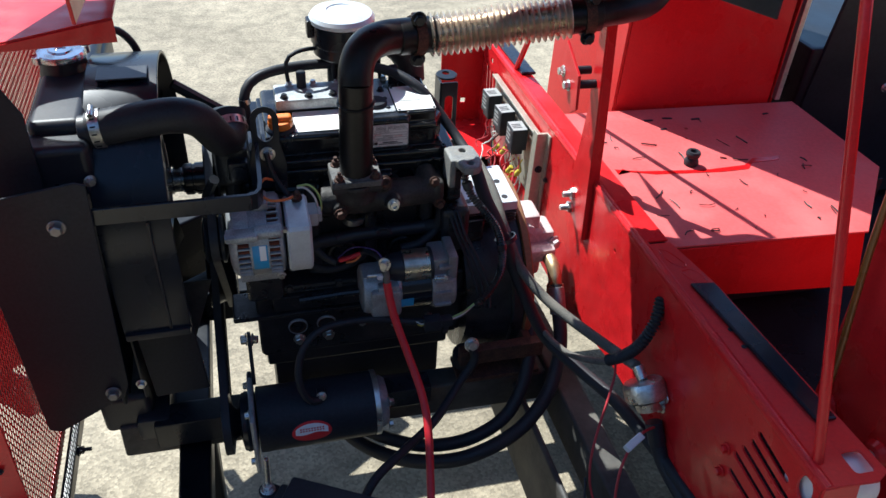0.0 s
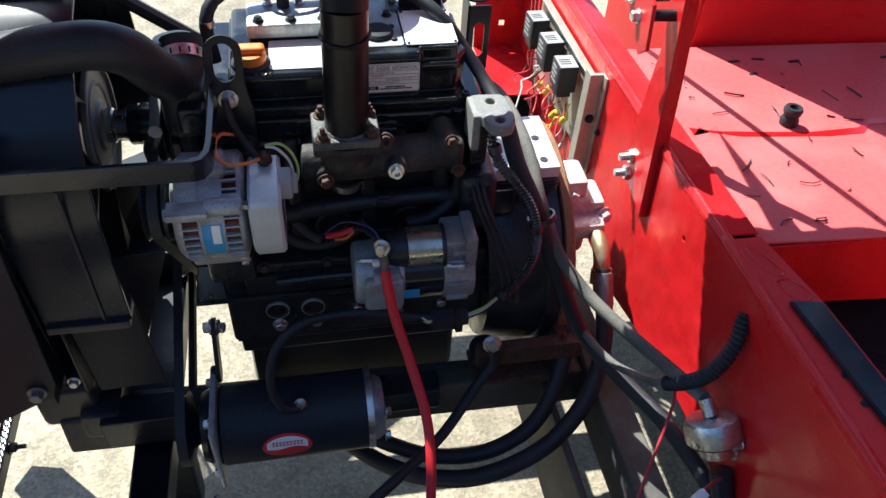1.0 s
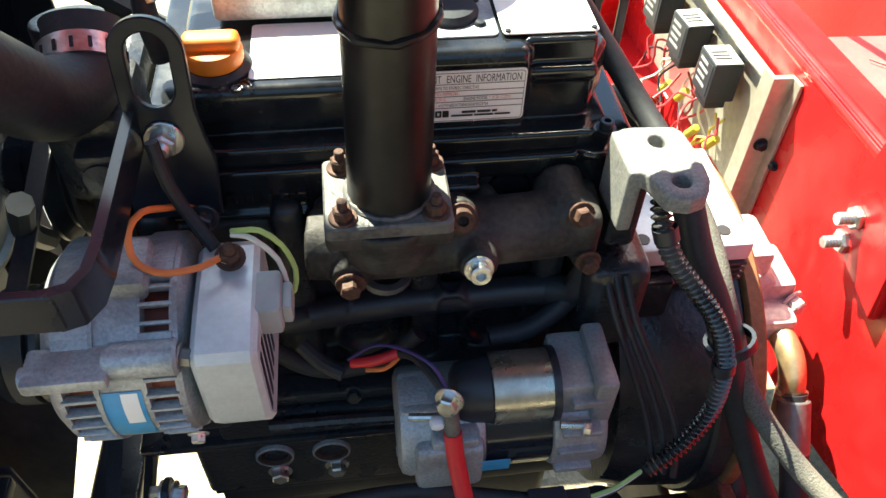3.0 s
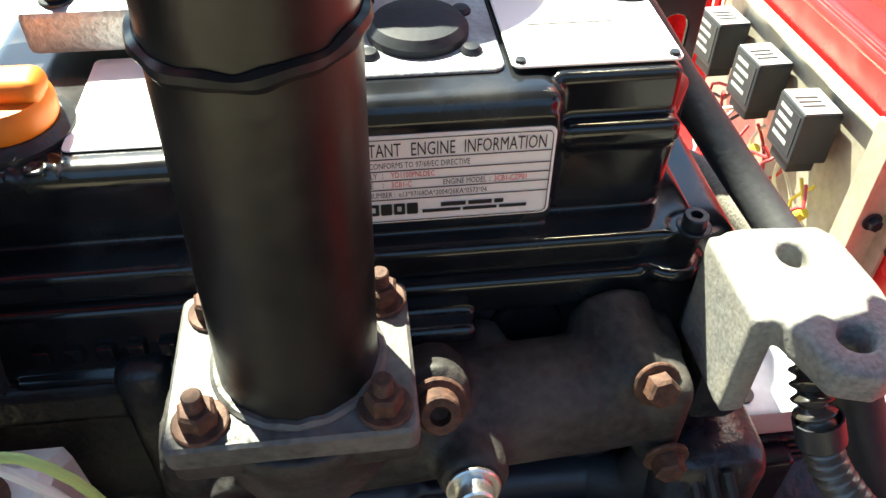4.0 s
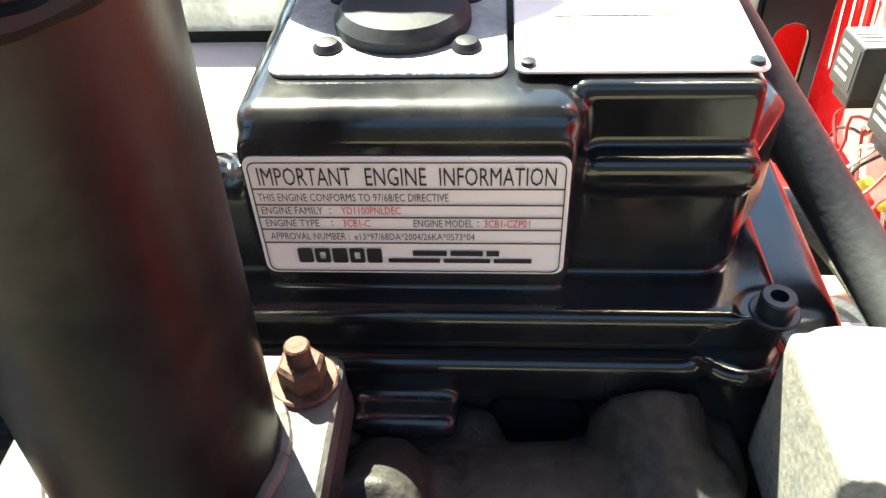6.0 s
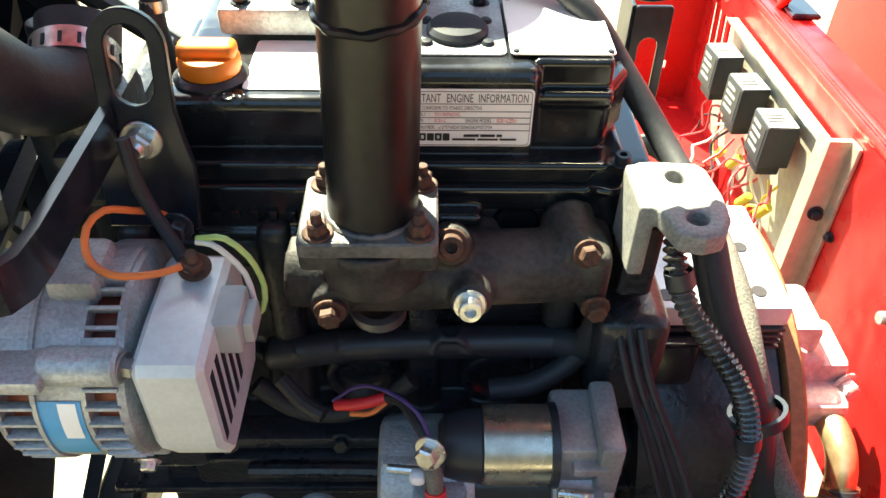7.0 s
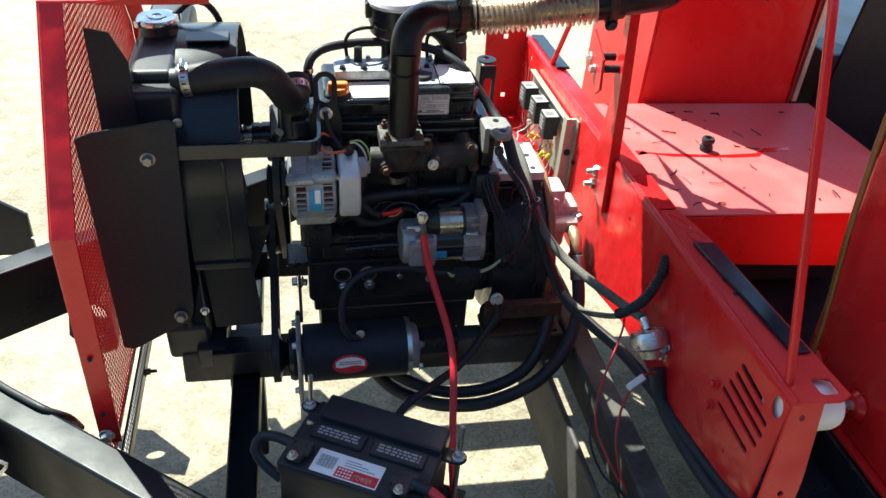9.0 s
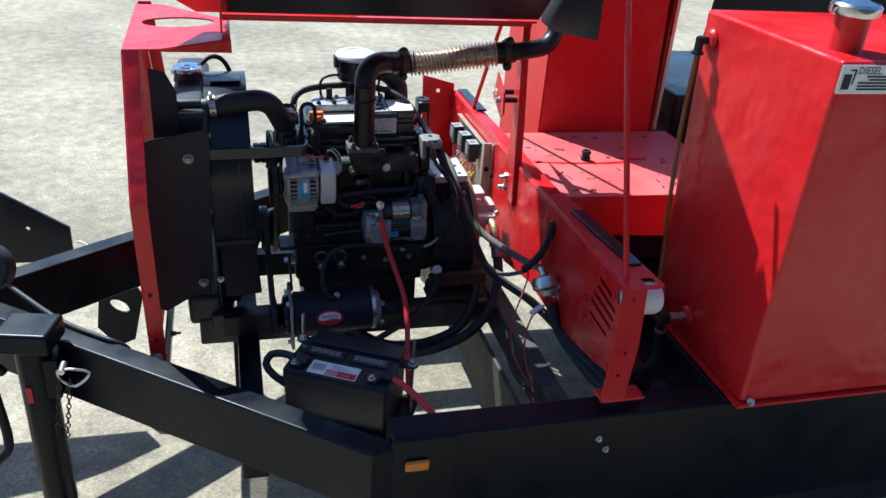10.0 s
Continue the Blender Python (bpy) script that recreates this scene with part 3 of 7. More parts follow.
# ---- red radiator guard ----
guard = thing("radiator_guard", (-0.61, -0.1, 0.55), "red powder-coated radiator guard with an expanded-metal grille", "radiator guard")
edge = [(-0.165, 1.165), (-0.366, 0.905), (-0.405, 0.525)]
b = bmesh.new()
for (y0, z0), (y1, z1) in zip(edge, edge[1:]):
    place = plane_at((-0.62, y0, z0), (1, 0, 0), (0, y1 - y0, z1 - z0))
    n = math.hypot(y1 - y0, z1 - z0)
    sheet([(0, -0.001), (0.032, -0.001), (0.032, n + 0.001), (0, n + 0.001)], 0.004, place, bm=b)
part("near_flange", b, RED, guard)
far_edge = [(0.25, 1.165), (0.43, 0.905), (0.47, 0.525)]
b = bmesh.new()
for (y0, z0), (y1, z1) in zip(far_edge, far_edge[1:]):
    place = plane_at((-0.62, y0, z0), (1, 0, 0), (0, y1 - y0, z1 - z0))
    n = math.hypot(y1 - y0, z1 - z0)
    sheet([(0, -0.001), (0.032, -0.001), (0.032, n + 0.001), (0, n + 0.001)], 0.004, place, bm=b)
part("far_flange", b, RED, guard)
# the front sheet's border, with the grille inside
rim = [(-0.165, 1.163), (-0.365, 0.905), (-0.404, 0.435), (0.469, 0.435), (0.429, 0.905), (0.249, 1.163)]
b = bmesh.new()
for (p, q), w in zip(zip(rim, rim[1:] + rim[:1]), (0.014, 0.014, 0.02, 0.014, 0.014, 0.02)):
    d = (Vector(q) - Vector(p)).normalized()
    inn = Vector((-d.y, d.x)) * w
    sheet([p, q, tuple(Vector(q) + inn), tuple(Vector(p) + inn)], 0.003, FACE_X(-0.622), bm=b)
part("front_border", b, RED, guard)
part("upper_grille", expanded_metal([(-0.155, 1.155), (-0.36, 0.905), (0.425, 0.905), (0.24, 1.155)], FACE_X(-0.6225)), RED, guard, "red expanded-metal grille")
part("lower_grille", expanded_metal([(-0.36, 0.905), (-0.402, 0.43), (0.465, 0.43), (0.425, 0.905)], FACE_X(-0.6225)), RED, guard, "red expanded-metal grille")
bolt(guard, (-0.607, -0.407, 0.545), (0, -1, -0.1), 0.009)
bolt(guard, (-0.606, -0.404, 0.59), (0, -1, -0.1), 0.003, BLACK_MATT)
bolt(guard, (-0.606, -0.392, 0.70), (0, -1, -0.1), 0.003, BLACK_MATT)
# top plate with the oval opening over the filler cap
place = FACE_Z(1.166)
b = sheet([(-0.622, -0.168), (-0.545, -0.168), (-0.40, -0.095), (-0.40, 0.065), (-0.44, 0.10), (-0.56, 0.21), (-0.622, 0.21)], 0.004, place, holes=[circle(-0.515, 0.045, 0.082, 24, 0.042)])
part("top_plate", b, RED, guard, "red top plate with an oval opening")
b = sheet([(0, 0), (0.163, 0), (0.163, -0.03), (0.0, -0.004)], 0.003, plane_at((-0.545, -0.169, 1.166), (0.145, 0.073, 0), (0, 0, 1)))
part("top_lip", b, RED, guard)
part("lower_tie", box((-0.616, -0.40, 0.405), (-0.600, 0.44, 0.430), 0.002), BLACK, guard)
bolt(guard, (-0.600, -0.143, 0.417), (1, 0, 0), 0.007, BLACK, stud=0.012)

# ---- open hood with its spine ----
hood = thing("engine_hood", (0.3, 0.0, 0.68), "red gull-wing hood propped open, black inside, on a wide plate arm", "hood")
b = sheet([(-0.034, 0.69), (0.040, 0.712), (0.052, 0.76), (0.034, 0.92), (0.046, 1.168), (0.033, 1.168), (0.022, 1.094), (-0.009, 0.898)], 0.005, FACE_X(0.328))
part("arm_plate", b, RED, hood, "red plate arm reaching down to the firewall")
way = [(-0.034, 0.69), (-0.007, 0.898), (0.027, 1.094), (0.035, 1.168)]
b = bmesh.new()
for (y0, z0), (y1, z1) in zip(way, way[1:]):
    sheet([(0, -0.001), (0.018, -0.001), (0.018, math.hypot(y1 - y0, z1 - z0) + 0.001), (0, math.hypot(y1 - y0, z1 - z0) + 0.001)], 0.003, plane_at((0.328, y0, z0), (1, 0, 0), (0, y1 - y0, z1 - z0)), bm=b)
part("arm_flange", b, RED, hood)
part("spine_bar", box((-0.42, -0.003, 1.168), (0.334, 0.003, 1.186), 0.001), RED, hood)
part("hinge_strip", box((-0.42, -0.031, 1.182), (0.335, 0.028, 1.187), 0.001), RED, hood)
# far door stays out of view; its extent is set by its shadow
for sign, y0, high, lean, nm in ((-1, -0.026, 0.435, 43.7, "near_door"), (1, 0.032, 0.545, 52.5, "far_door")):
    at = plane_at((0, y0, 1.192), (sign * -1, 0, 0), (0, sign * math.cos(radians(lean)), math.sin(radians(lean))))
    lo, hi = (-0.415, 0.34) if sign < 0 else (0.10, 0.415)
    door = part(nm, box((lo, 0.0, -0.001), (hi, high + 0.005, 0.003), 0.001), RED, hood)
    door.data.transform(at)
    part("lining", box((lo + 0.012, 0.012, 0.004), (hi - 0.005, high, 0.008), 0.0005), BLACK_MATT, door).data.transform(at)
    if sign < 0:
        part("door_front", sheet([(-0.416, 0.0), (-0.47, 0.0), (-0.56, 0.10), (-0.62, 0.20), (-0.62, 0.43), (-0.416, 0.43)], 0.004, at @ Matrix.Translation((0, 0, 0.001))), RED, door)
b = sheet([(-0.02, 1.185), (-0.10, 1.180), (-0.345, 1.215), (-0.338, 1.485), (0.01, 1.755), (0.01, 1.30)], 0.004, FACE_X(0.352))
part("end_panel", b, BLACK_MATT, hood, "black inner face of the hood's end")
b = sheet([(-0.03, 1.188), (-0.25, 1.195), (-0.338, 1.485), (-0.04, 1.205)], 0.004, FACE_X(-0.416))
part("end_panel", b, RED, hood)
# unseen panel on the far side, added to shade the alternator
b = sheet([(0.034, 1.19), (0.22, 1.19), (0.335, 1.42), (0.356, 1.57), (0.36, 1.622), (0.04, 1.21)], 0.004, FACE_X(-0.416))
part("end_panel", b, RED, hood)
# hidden pointed tab, added only to cast the spike shadow on the lid
b = sheet([(0.252, 0.03), (0.292, 0.03), (0.281, 0.283)], 0.003, FACE_Z(1.190))
part("lip", b, RED, hood)
for y0, z0, y1, z1, nm in ((-0.652, 0.802, -0.352, 1.585, "prop_rod"), (0.475, 0.802, 0.135, 1.35, "prop_rod")):
    part(nm, rod((0.352, y0, z0), (0.350, y1, z1), 0.0062, soft=0.001, seg=16), RED, hood)

# ---- firewall ----
wall = thing("firewall", (0.335, -0.1, 0.55), "red sheet-metal firewall beside the engine, dusty with handling marks", "firewall")
near_end, far_end, top, foot = -0.685, 0.675, 0.803, 0.545
slots = [slot(a, c, d, e, 0.0048) for a, c, d, e in ((-0.575, 0.767, -0.635, 0.758), (-0.569, 0.746, -0.655, 0.735), (-0.560, 0.724, -0.655, 0.714), (-0.551, 0.702, -0.652, 0.692), (-0.553, 0.671, -0.640, 0.666))]
fars = [slot(0.635 - 0.024 * i, 0.745, 0.620 - 0.024 * i, 0.655, 0.006) for i in range(6)]
holes = slots + fars + [circle(-0.14, 0.74, 0.004, 10), circle(-0.664, 0.776, 0.012, 18, 0.018), circle(0.60, 0.772, 0.008, 12), circle(0.56, 0.755, 0.005, 10), circle(-0.60, 0.62, 0.003, 8)]
b = sheet([(near_end, 0.60), (near_end, top), (far_end, top), (far_end, foot - 0.03), (0.0, 0.50), (-0.20, foot), (-0.42, foot), (-0.62, 0.58)], 0.004, FACE_X(0.338), holes=holes)
part("panel", b, RED, wall)
# folded top flange, broken at the slit beside the box
b = sheet([(0.337, -0.215), (0.385, -0.215), (0.405, -0.33), (0.425, -0.68), (0.405, -0.69), (0.337, -0.687)], 0.004, FACE_Z(top + 0.001), holes=[rounded(0.385, -0.676, 0.412, -0.645, 0.006)])
part("top_flange", b, RED_FADED, wall, "folded top edge with scratched paint")
b = sheet([(0.337, -0.208), (0.385, -0.208), (0.375, 0.675), (0.337, 0.675)], 0.004, FACE_Z(top + 0.001))
part("top_flange", b, RED, wall)
place = plane_at((0.338, -0.686, top), (0, -0.071, -0.215), (1, 0.0, 0))
n = math.hypot(0.071, 0.215)
b = sheet([(0, -0.002), (n, -0.052), (n, 0.0), (n * 0.5, 0.03), (0, 0.045)], 0.004, place, holes=[circle(0.02, 0.015, 0.004, 10), circle(0.13, 0.0, 0.004, 10), circle(0.175, -0.015, 0.004, 10)])
part("near_flange", b, RED, wall)
part("foot", box((0.290, -0.757, 0.583), (0.385, -0.715, 0.588), 0.001), RED, wall)
b = sheet([(0.235, 0.585), (0.337, 0.565), (0.337, 0.83), (0.225, 0.86)], 0.004, FACE_Y(0.668), holes=[rounded(0.275, 0.80, 0.287, 0.812, 0.001), rounded(0.285, 0.635, 0.297, 0.647, 0.001)])
part("far_flange", b, RED, wall)
b = box((0.235, 0.47, 0.583), (0.337, 0.668, 0.587), 0.001)
part("far_shelf", b, RED, wall)
for y, s in ((-0.46, -0.1), (-0.425, -0.1)):
    part("pad_flake", sheet(circle(0, 0, 0.004, 9), 0.001, FACE_Z(top + 0.004)), BLACK_MATT, wall).location = (0.37, y, 0)
for loop in ([(0.357, -0.232), (0.366, -0.236), (0.374, -0.252), (0.381, -0.276), (0.374, -0.282), (0.362, -0.270), (0.356, -0.252), (0.357, -0.232)], [(0.366, -0.290), (0.381, -0.288), (0.391, -0.300), (0.394, -0.318), (0.380, -0.322), (0.369, -0.308), (0.366, -0.290)]):
    part("paint_blister", tube([(x, y, top + 0.0032) for x, y in loop], 0.0009, 6, 0.004), RED_SPILL, wall, "curling edge of lifted paint")
bolt(wall, (0.335, 0.032, 0.749), (-1, 0, 0), 0.0115, stud=0.014)
bolt(wall, (0.335, 0.034, 0.719), (-1, 0, 0), 0.0115, stud=0.014)
part("top_fold", rod((0.3445, near_end, top - 0.0055), (0.3445, far_end, top - 0.0055), 0.0095, seg=24), RED, wall, "rounded fold along the top edge")
for y, z in ((-0.533, 0.694), (-0.538, 0.654)):
    bolt(wall, (0.335, y, z), (-1, 0, 0), 0.006, RED)


def foam_pad(outline, label):
    pad = single("foam_pad", sheet(outline, 0.007, FACE_Z(top + 0.0065), bevel=0.002), BLACK_GLOSS, label, "foam seal", "foam seals on the firewall")
    return pad


foam_pad([(0.362, -0.325), (0.398, -0.33), (0.412, -0.60), (0.384, -0.60)], "black foam seal strip with a torn shiny skin")
foam_pad([(0.350, 0.665), (0.383, 0.665), (0.385, 0.435), (0.352, 0.435)], "black foam seal strip on the firewall's top edge")

# hinge ear with its two pins
ear = thing("hinge_ear", (0.30, 0.03, 0.95), "red steel hinge ear with two zinc bolts and pins", "hinge")
b = sheet([(0.06, 1.02), (-0.005, 0.985), (-0.015, 0.93), (0.005, 0.915), (0.075, 0.95)], 0.005, FACE_X(0.288))
part("ear_plate", b, RED, ear)
for y, z in ((0.028, 0.955), (0.056, 0.968)):
    part("pin", rod((0.288, y, z), (0.335, y, z), 0.0075, soft=0.001), BLACK, ear)
    bolt(ear, (0.286, y, z), (-1, 0, 0), 0.007)

# ---- red box behind the firewall ----
base = thing("red_cabinet", (0.6, 0.0, 0.51), "red sheet-metal cabinet, its dusty top strewn with leaves", "cabinet")
b = sheet([(0.388, -0.215), (0.755, -0.225), (0.93, -0.03), (0.93, 0.262), (0.36, 0.262), (0.388, 0.05)], 0.004, FACE_Z(0.793), holes=[circle(0.60, 0.13, 0.004, 8), circle(0.62, 0.17, 0.004, 8)])
part("lid", b, RED_DUST, base)
b = sheet([(0.388, 0.79), (0.755, 0.79), (0.79, 0.668), (0.40, 0.69)], 0.004, FACE_Y(-0.217))
part("front", b, RED, base)
part("back", box((0.36, 0.262, 0.51), (0.93, 0.266, 0.79), 0.001), RED, base)
# black sheet added to stand for the shade in the void below the front
part("void_backing", box((0.42, -0.05, 0.512), (0.93, -0.046, 0.78), 0.001), BLACK_MATT, base)
part("side", box((0.928, -0.03, 0.512), (0.932, 0.262, 0.79), 0.001), RED, base)
streak = [(0.40, 0.012), (0.415, 0.03), (0.425, 0.018), (0.47, 0.004), (0.52, 0.0), (0.60, -0.005), (0.66, -0.002), (0.68, 0.018), (0.74, 0.022), (0.75, 0.035), (0.69, 0.034), (0.66, 0.012), (0.58, 0.006), (0.50, 0.012), (0.44, 0.018), (0.40, 0.03)]
part("wet_streak", sheet(streak, 0.0006, FACE_Z(0.7958), bevel=0), RED_SPILL, base, "brighter wet streak on the lid")
for x, y, k in ((0.555, 0.21, 1), (0.60, 0.215, -1), (0.66, 0.205, 1), (0.57, 0.17, 0.6), (0.83, 0.21, 0.6)):
    part("drain_slot", sheet(slot(x - 0.008 * k, y, x + 0.008 * k, y + 0.002, 0.003), 0.0008, FACE_Z(0.7957), bevel=0), BLACK_MATT, base)
plug = thing("rubber_bumper", (0.555, 0.03, 0.796), "small black rubber bumper standing on the red lid", "bumper")
part("stopper", lathe((0.555, 0.03, 0.7955), (0.555, 0.03, 1), [(0, 0), (0, 0.013), (0.006, 0.014), (0.012, 0.012), (0.015, 0.010), (0.018, 0.013), (0.024, 0.014), (0.028, 0.012), (0.028, 0.007), (0.022, 0.006), (0.022, 0)], 20), RUBBER, plug)
twigs = thing("twigs", (0.6, -0.05, 0.796), "dry dark twigs and leaf bits lying on the red lid", "twigs", kind="stuff")
b = bmesh.new()
random.seed(5)
for i in range(34):
    x, y = random.uniform(0.42, 0.80), random.uniform(-0.20, 0.22)
    a, n = random.uniform(0, 6.3), random.uniform(0.004, 0.03)
    pts = [(x + math.cos(a) * n * t + random.uniform(-0.003, 0.003), y + math.sin(a) * n * t + random.uniform(-0.003, 0.003), 0.7965 + random.uniform(0, 0.002)) for t in (0, 0.5, 1)]
    tube(pts, random.uniform(0.0005, 0.0014), 5, 0.006, b)
part("bits", b, INK, twigs)

# ---- chipper housing behind ----
tower = thing("chipper_housing", (0.66, 0.5, 0.51), "tall red steel chipper housing with a grimy welded side", "chipper housing")
b = sheet([(0.508, 0.51), (0.885, 0.51), (0.84, 1.9), (0.508, 1.9)], 0.006, FACE_Y(0.275))
part("front", b, RED, tower)
b = sheet([(0.275, 0.51), (0.63, 0.51), (0.63, 1.9), (0.275, 1.9)], 0.006, FACE_X(0.505))
part("side", b, RED_FADED, tower, "dust-streaked side of the housing")
b = sheet([(0.275, 0.51), (0.63, 0.51), (0.63, 1.9), (0.275, 1.9)], 0.006, FACE_X(0.885))
part("side", b, RED, tower)
part("back", box((0.505, 0.63, 0.51), (0.885, 0.636, 1.9), 0.001), RED, tower)
part("top", box((0.505, 0.275, 1.897), (0.885, 0.636, 1.903), 0.001), RED, tower)
part("edge_angle", box((0.884, 0.262, 0.80), (0.896, 0.30, 1.88), 0.001), ALU_SHEET, tower, "bare metal angle along the edge")
feed = thing("feed_chute", (1.2, 0.3, 0.51), "black painted feed chute beside the housing", "feed chute")
b = sheet([(0.97, 0.51), (1.9, 0.51), (1.9, 1.95), (1.10, 1.95), (0.985, 0.74)], 0.01, FACE_Y(0.30))
part("side", b, BLACK, feed)
part("frame", box((0.97, 0.30, 0.51), (1.9, 0.9, 0.9), 0.01), BLACK, feed)
bolt(feed, (1.20, 0.295, 0.80), (0, -1, 0), 0.008)

# ---- fuel tank ----
tank = thing("fuel_tank", (0.9, -0.56, 0.585), "red welded diesel tank with a chrome cap", "fuel tank")
b = bmesh.new()
bmesh.ops.create_cube(b, size=1)
for v in b.verts:
    x = 0.593 if v.co.x < 0 else 1.33
    y = -0.787 if v.co.y < 0 else -0.352 if v.co.z > 0 else -0.400  # the far end leans out
    v.co = (x, y, 0.570 if v.co.z < 0 else 1.289)
bmesh.ops.bevel(b, geom=b.edges[:], offset=0.009, segments=3, profile=0.5, affect="EDGES")
part("shell", b, RED, tank)
part("base_flange", box((0.581, -0.797, 0.564), (1.34, -0.390, 0.571), 0.001), RED, tank)
part("filler_neck", rod((0.657, -0.705, 1.285), (0.657, -0.705, 1.353), 0.030, soft=0.002), RED, tank)
part("filler_cap", lathe((0.657, -0.705, 1.350), (0.657, -0.705, 2), [(0, 0), (0, 0.041), (0.004, 0.043), (0.016, 0.043), (0.021, 0.039), (0.024, 0.028), (0.028, 0.02), (0.029, 0)], 32), CHROME, tank, "chrome vented cap")
place = plane_at((0.592, -0.7885, 1.233), (1, 0, 0), (0, 0, 1))
decal = part("decal", sheet(rounded(0, 0, 0.15, 0.05, 0.004), 0.0008, place, bevel=0.0002), WHITE, tank, "white printed fuel decal")
at = place @ Matrix.Translation((0, 0, 0.0012))
b = patch(0.008, 0.008, 0.024, 0.034, at)
sheet(slot(0.028, 0.018, 0.030, 0.040, 0.0016), 0.0002, at, bevel=0, bm=b)
sheet(slot(0.020, 0.041, 0.030, 0.041, 0.0014), 0.0002, at, bevel=0, bm=b)
part("pump_symbol", b, INK, decal)
writing("DIESEL", 0.0125, 0.046, at @ Matrix.Translation((0.036, 0.0345, 0)), INK, decal)
b = bmesh.new()
for i, (x0, x1) in enumerate(((0.055, 0.11), (0.06, 0.105), (0.04, 0.14), (0.04, 0.142), (0.04, 0.138))):
    patch(x0, 0.029 - 0.0055 * i, x1, 0.032 - 0.0055 * i, at, b)
part("fine_print", b, INK, decal)
fit_at = Vector((0.592, -0.395, 1.232))
part("weld_boss", lathe(fit_at, fit_at - Vector((1, 0, 0)), [(0, 0), (0, 0.022), (0.004, 0.024), (0.010, 0.018), (0.012, 0)], 20), RED, tank)
b = rod(fit_at, fit_at - Vector((0.032, 0, 0)), 0.009, seg=16, soft=0.001)
rod(fit_at - Vector((0.028, 0, -0.006)), fit_at - Vector((0.028, 0, 0.028)), 0.009, seg=16, soft=0.001, bm=b)
lathe(fit_at - Vector((0.028, 0, 0.024)), fit_at - Vector((0.028, 0, 1)), [(0, 0), (0, 0.013), (0.006, 0.013), (0.006, 0)], 18, b)
part("elbow", b, BLACK, tank, "black threaded elbow fitting")
part("sight_hose", tube([fit_at + Vector((-0.028, 0, -0.02)), (0.563, -0.397, 1.06), (0.563, -0.412, 0.90), (0.563, -0.438, 0.74), (0.561, -0.450, 0.645)], 0.0052, 12, 0.03), CLEAR, tank, "amber clear sight hose")
for y, z, nm in ((-0.43, 0.622, "upper_fitting"), (-0.545, 0.635, "lower_fitting")):
    part("weld_boss", lathe((0.593, y, z), (-1, y, z), [(0, 0), (0, 0.024), (0.004, 0.025), (0.012, 0.018), (0.014, 0)], 20), RED, tank)
    part(nm, rod((0.587, y, z), (0.530, y, z), 0.010, seg=16, soft=0.001), STEEL, tank)
    b = box((0.517, y - 0.014, z - 0.012), (0.542, y + 0.014, z + 0.014), 0.004)
    rod((0.529, y, z), (0.529, y, z - 0.045), 0.010, seg=14, bm=b)
    part("valve", b, BLACK, tank)
part("hose_clip", lathe((0.529, -0.545, 0.605), (0.529, -0.545, 0), [(0, 0.0105), (0, 0.0118), (0.008, 0.0118), (0.008, 0.0105)], 18), STEEL, tank)
bolt(tank, (0.612, -0.795, 0.577), (0, -0.6, 0.8), 0.006)
fuel = thing("fuel_hose", (0.52, -0.56, 0.52), "black rubber fuel hose dropping from the tank valve", "hose")
part("hose", tube([(0.529, -0.545, 0.61), (0.529, -0.545, 0.55), (0.522, -0.555, 0.522), (0.48, -0.58, 0.518), (0.40, -0.60, 0.518)], 0.010), RUBBER, fuel)
tray = thing("black_tray", (0.58, -0.55, 0.51), "black folded steel tray under the tank's edge", "tray")
b = sheet([(0.576, -0.34), (0.578, -0.765), (0.48, -0.70), (0.45, -0.40)], 0.004, FACE_Z(0.495))
part("floor", b, BLACK_GLOSS, tray)
part("lip", box((0.572, -0.765, 0.495), (0.578, -0.34, 0.563), 0.001), BLACK_GLOSS, tray)

res = thing("white_canister", (0.38, -0.652, 0.72), "white plastic canister fixed behind the firewall's end", "canister")
part("cup", lathe((0.345, -0.655, 0.762), (0.45, -0.648, 0.757), [(0, 0), (0, 0.030), (0.005, 0.034), (0.075, 0.034), (0.084, 0.031), (0.088, 0.024), (0.088, 0)], 32), WHITE_PLASTIC, res)


# ---- engine ----
engine = thing("diesel_engine", (-0.08, 0.1, 0.45), "black three-cylinder diesel engine, dusty, with a rusty exhaust manifold", "engine")

# block with ribs, side rail and core plugs
b = box((-0.275, -0.060, 0.50), (0.10, 0.19, 0.650), 0.006)
box((-0.270, -0.014, 0.640), (0.095, 0.19, 0.850), 0.005, b)
box((-0.235, -0.050, 0.640), (0.030, 0.0, 0.664), 0.010, b)
for x in (-0.255, -0.165, -0.068, 0.030):
    box((x - 0.012, -0.034, 0.655), (x + 0.012, 0.0, 0.845), 0.008, b)
box((-0.262, -0.022, 0.800), (0.088, 0.02, 0.826), 0.006, b)
for x, z in ((-0.205, 0.695), (-0.115, 0.690), (-0.010, 0.688)):
    lathe((x, -0.010, z), (x, -1, z), [(0, 0), (0, 0.030), (0.016, 0.028), (0.018, 0.022), (0.010, 0.018), (0.010, 0)], 24, b)
block = cast("block", b, BLACK_CAST, engine, "black painted cast-iron block")
part("ledge", box((-0.315, -0.070, 0.598), (0.11, 0.0, 0.607), 0.003), BLACK_CAST, engine)
part("tappet_cover", box((-0.245, -0.070, 0.612), (0.02, -0.055, 0.646), 0.005), BLACK_CAST, engine)
part("gallery_ridge", box((-0.24, -0.066, 0.651), (-0.08, -0.040, 0.666), 0.006), BLACK_CAST, engine)
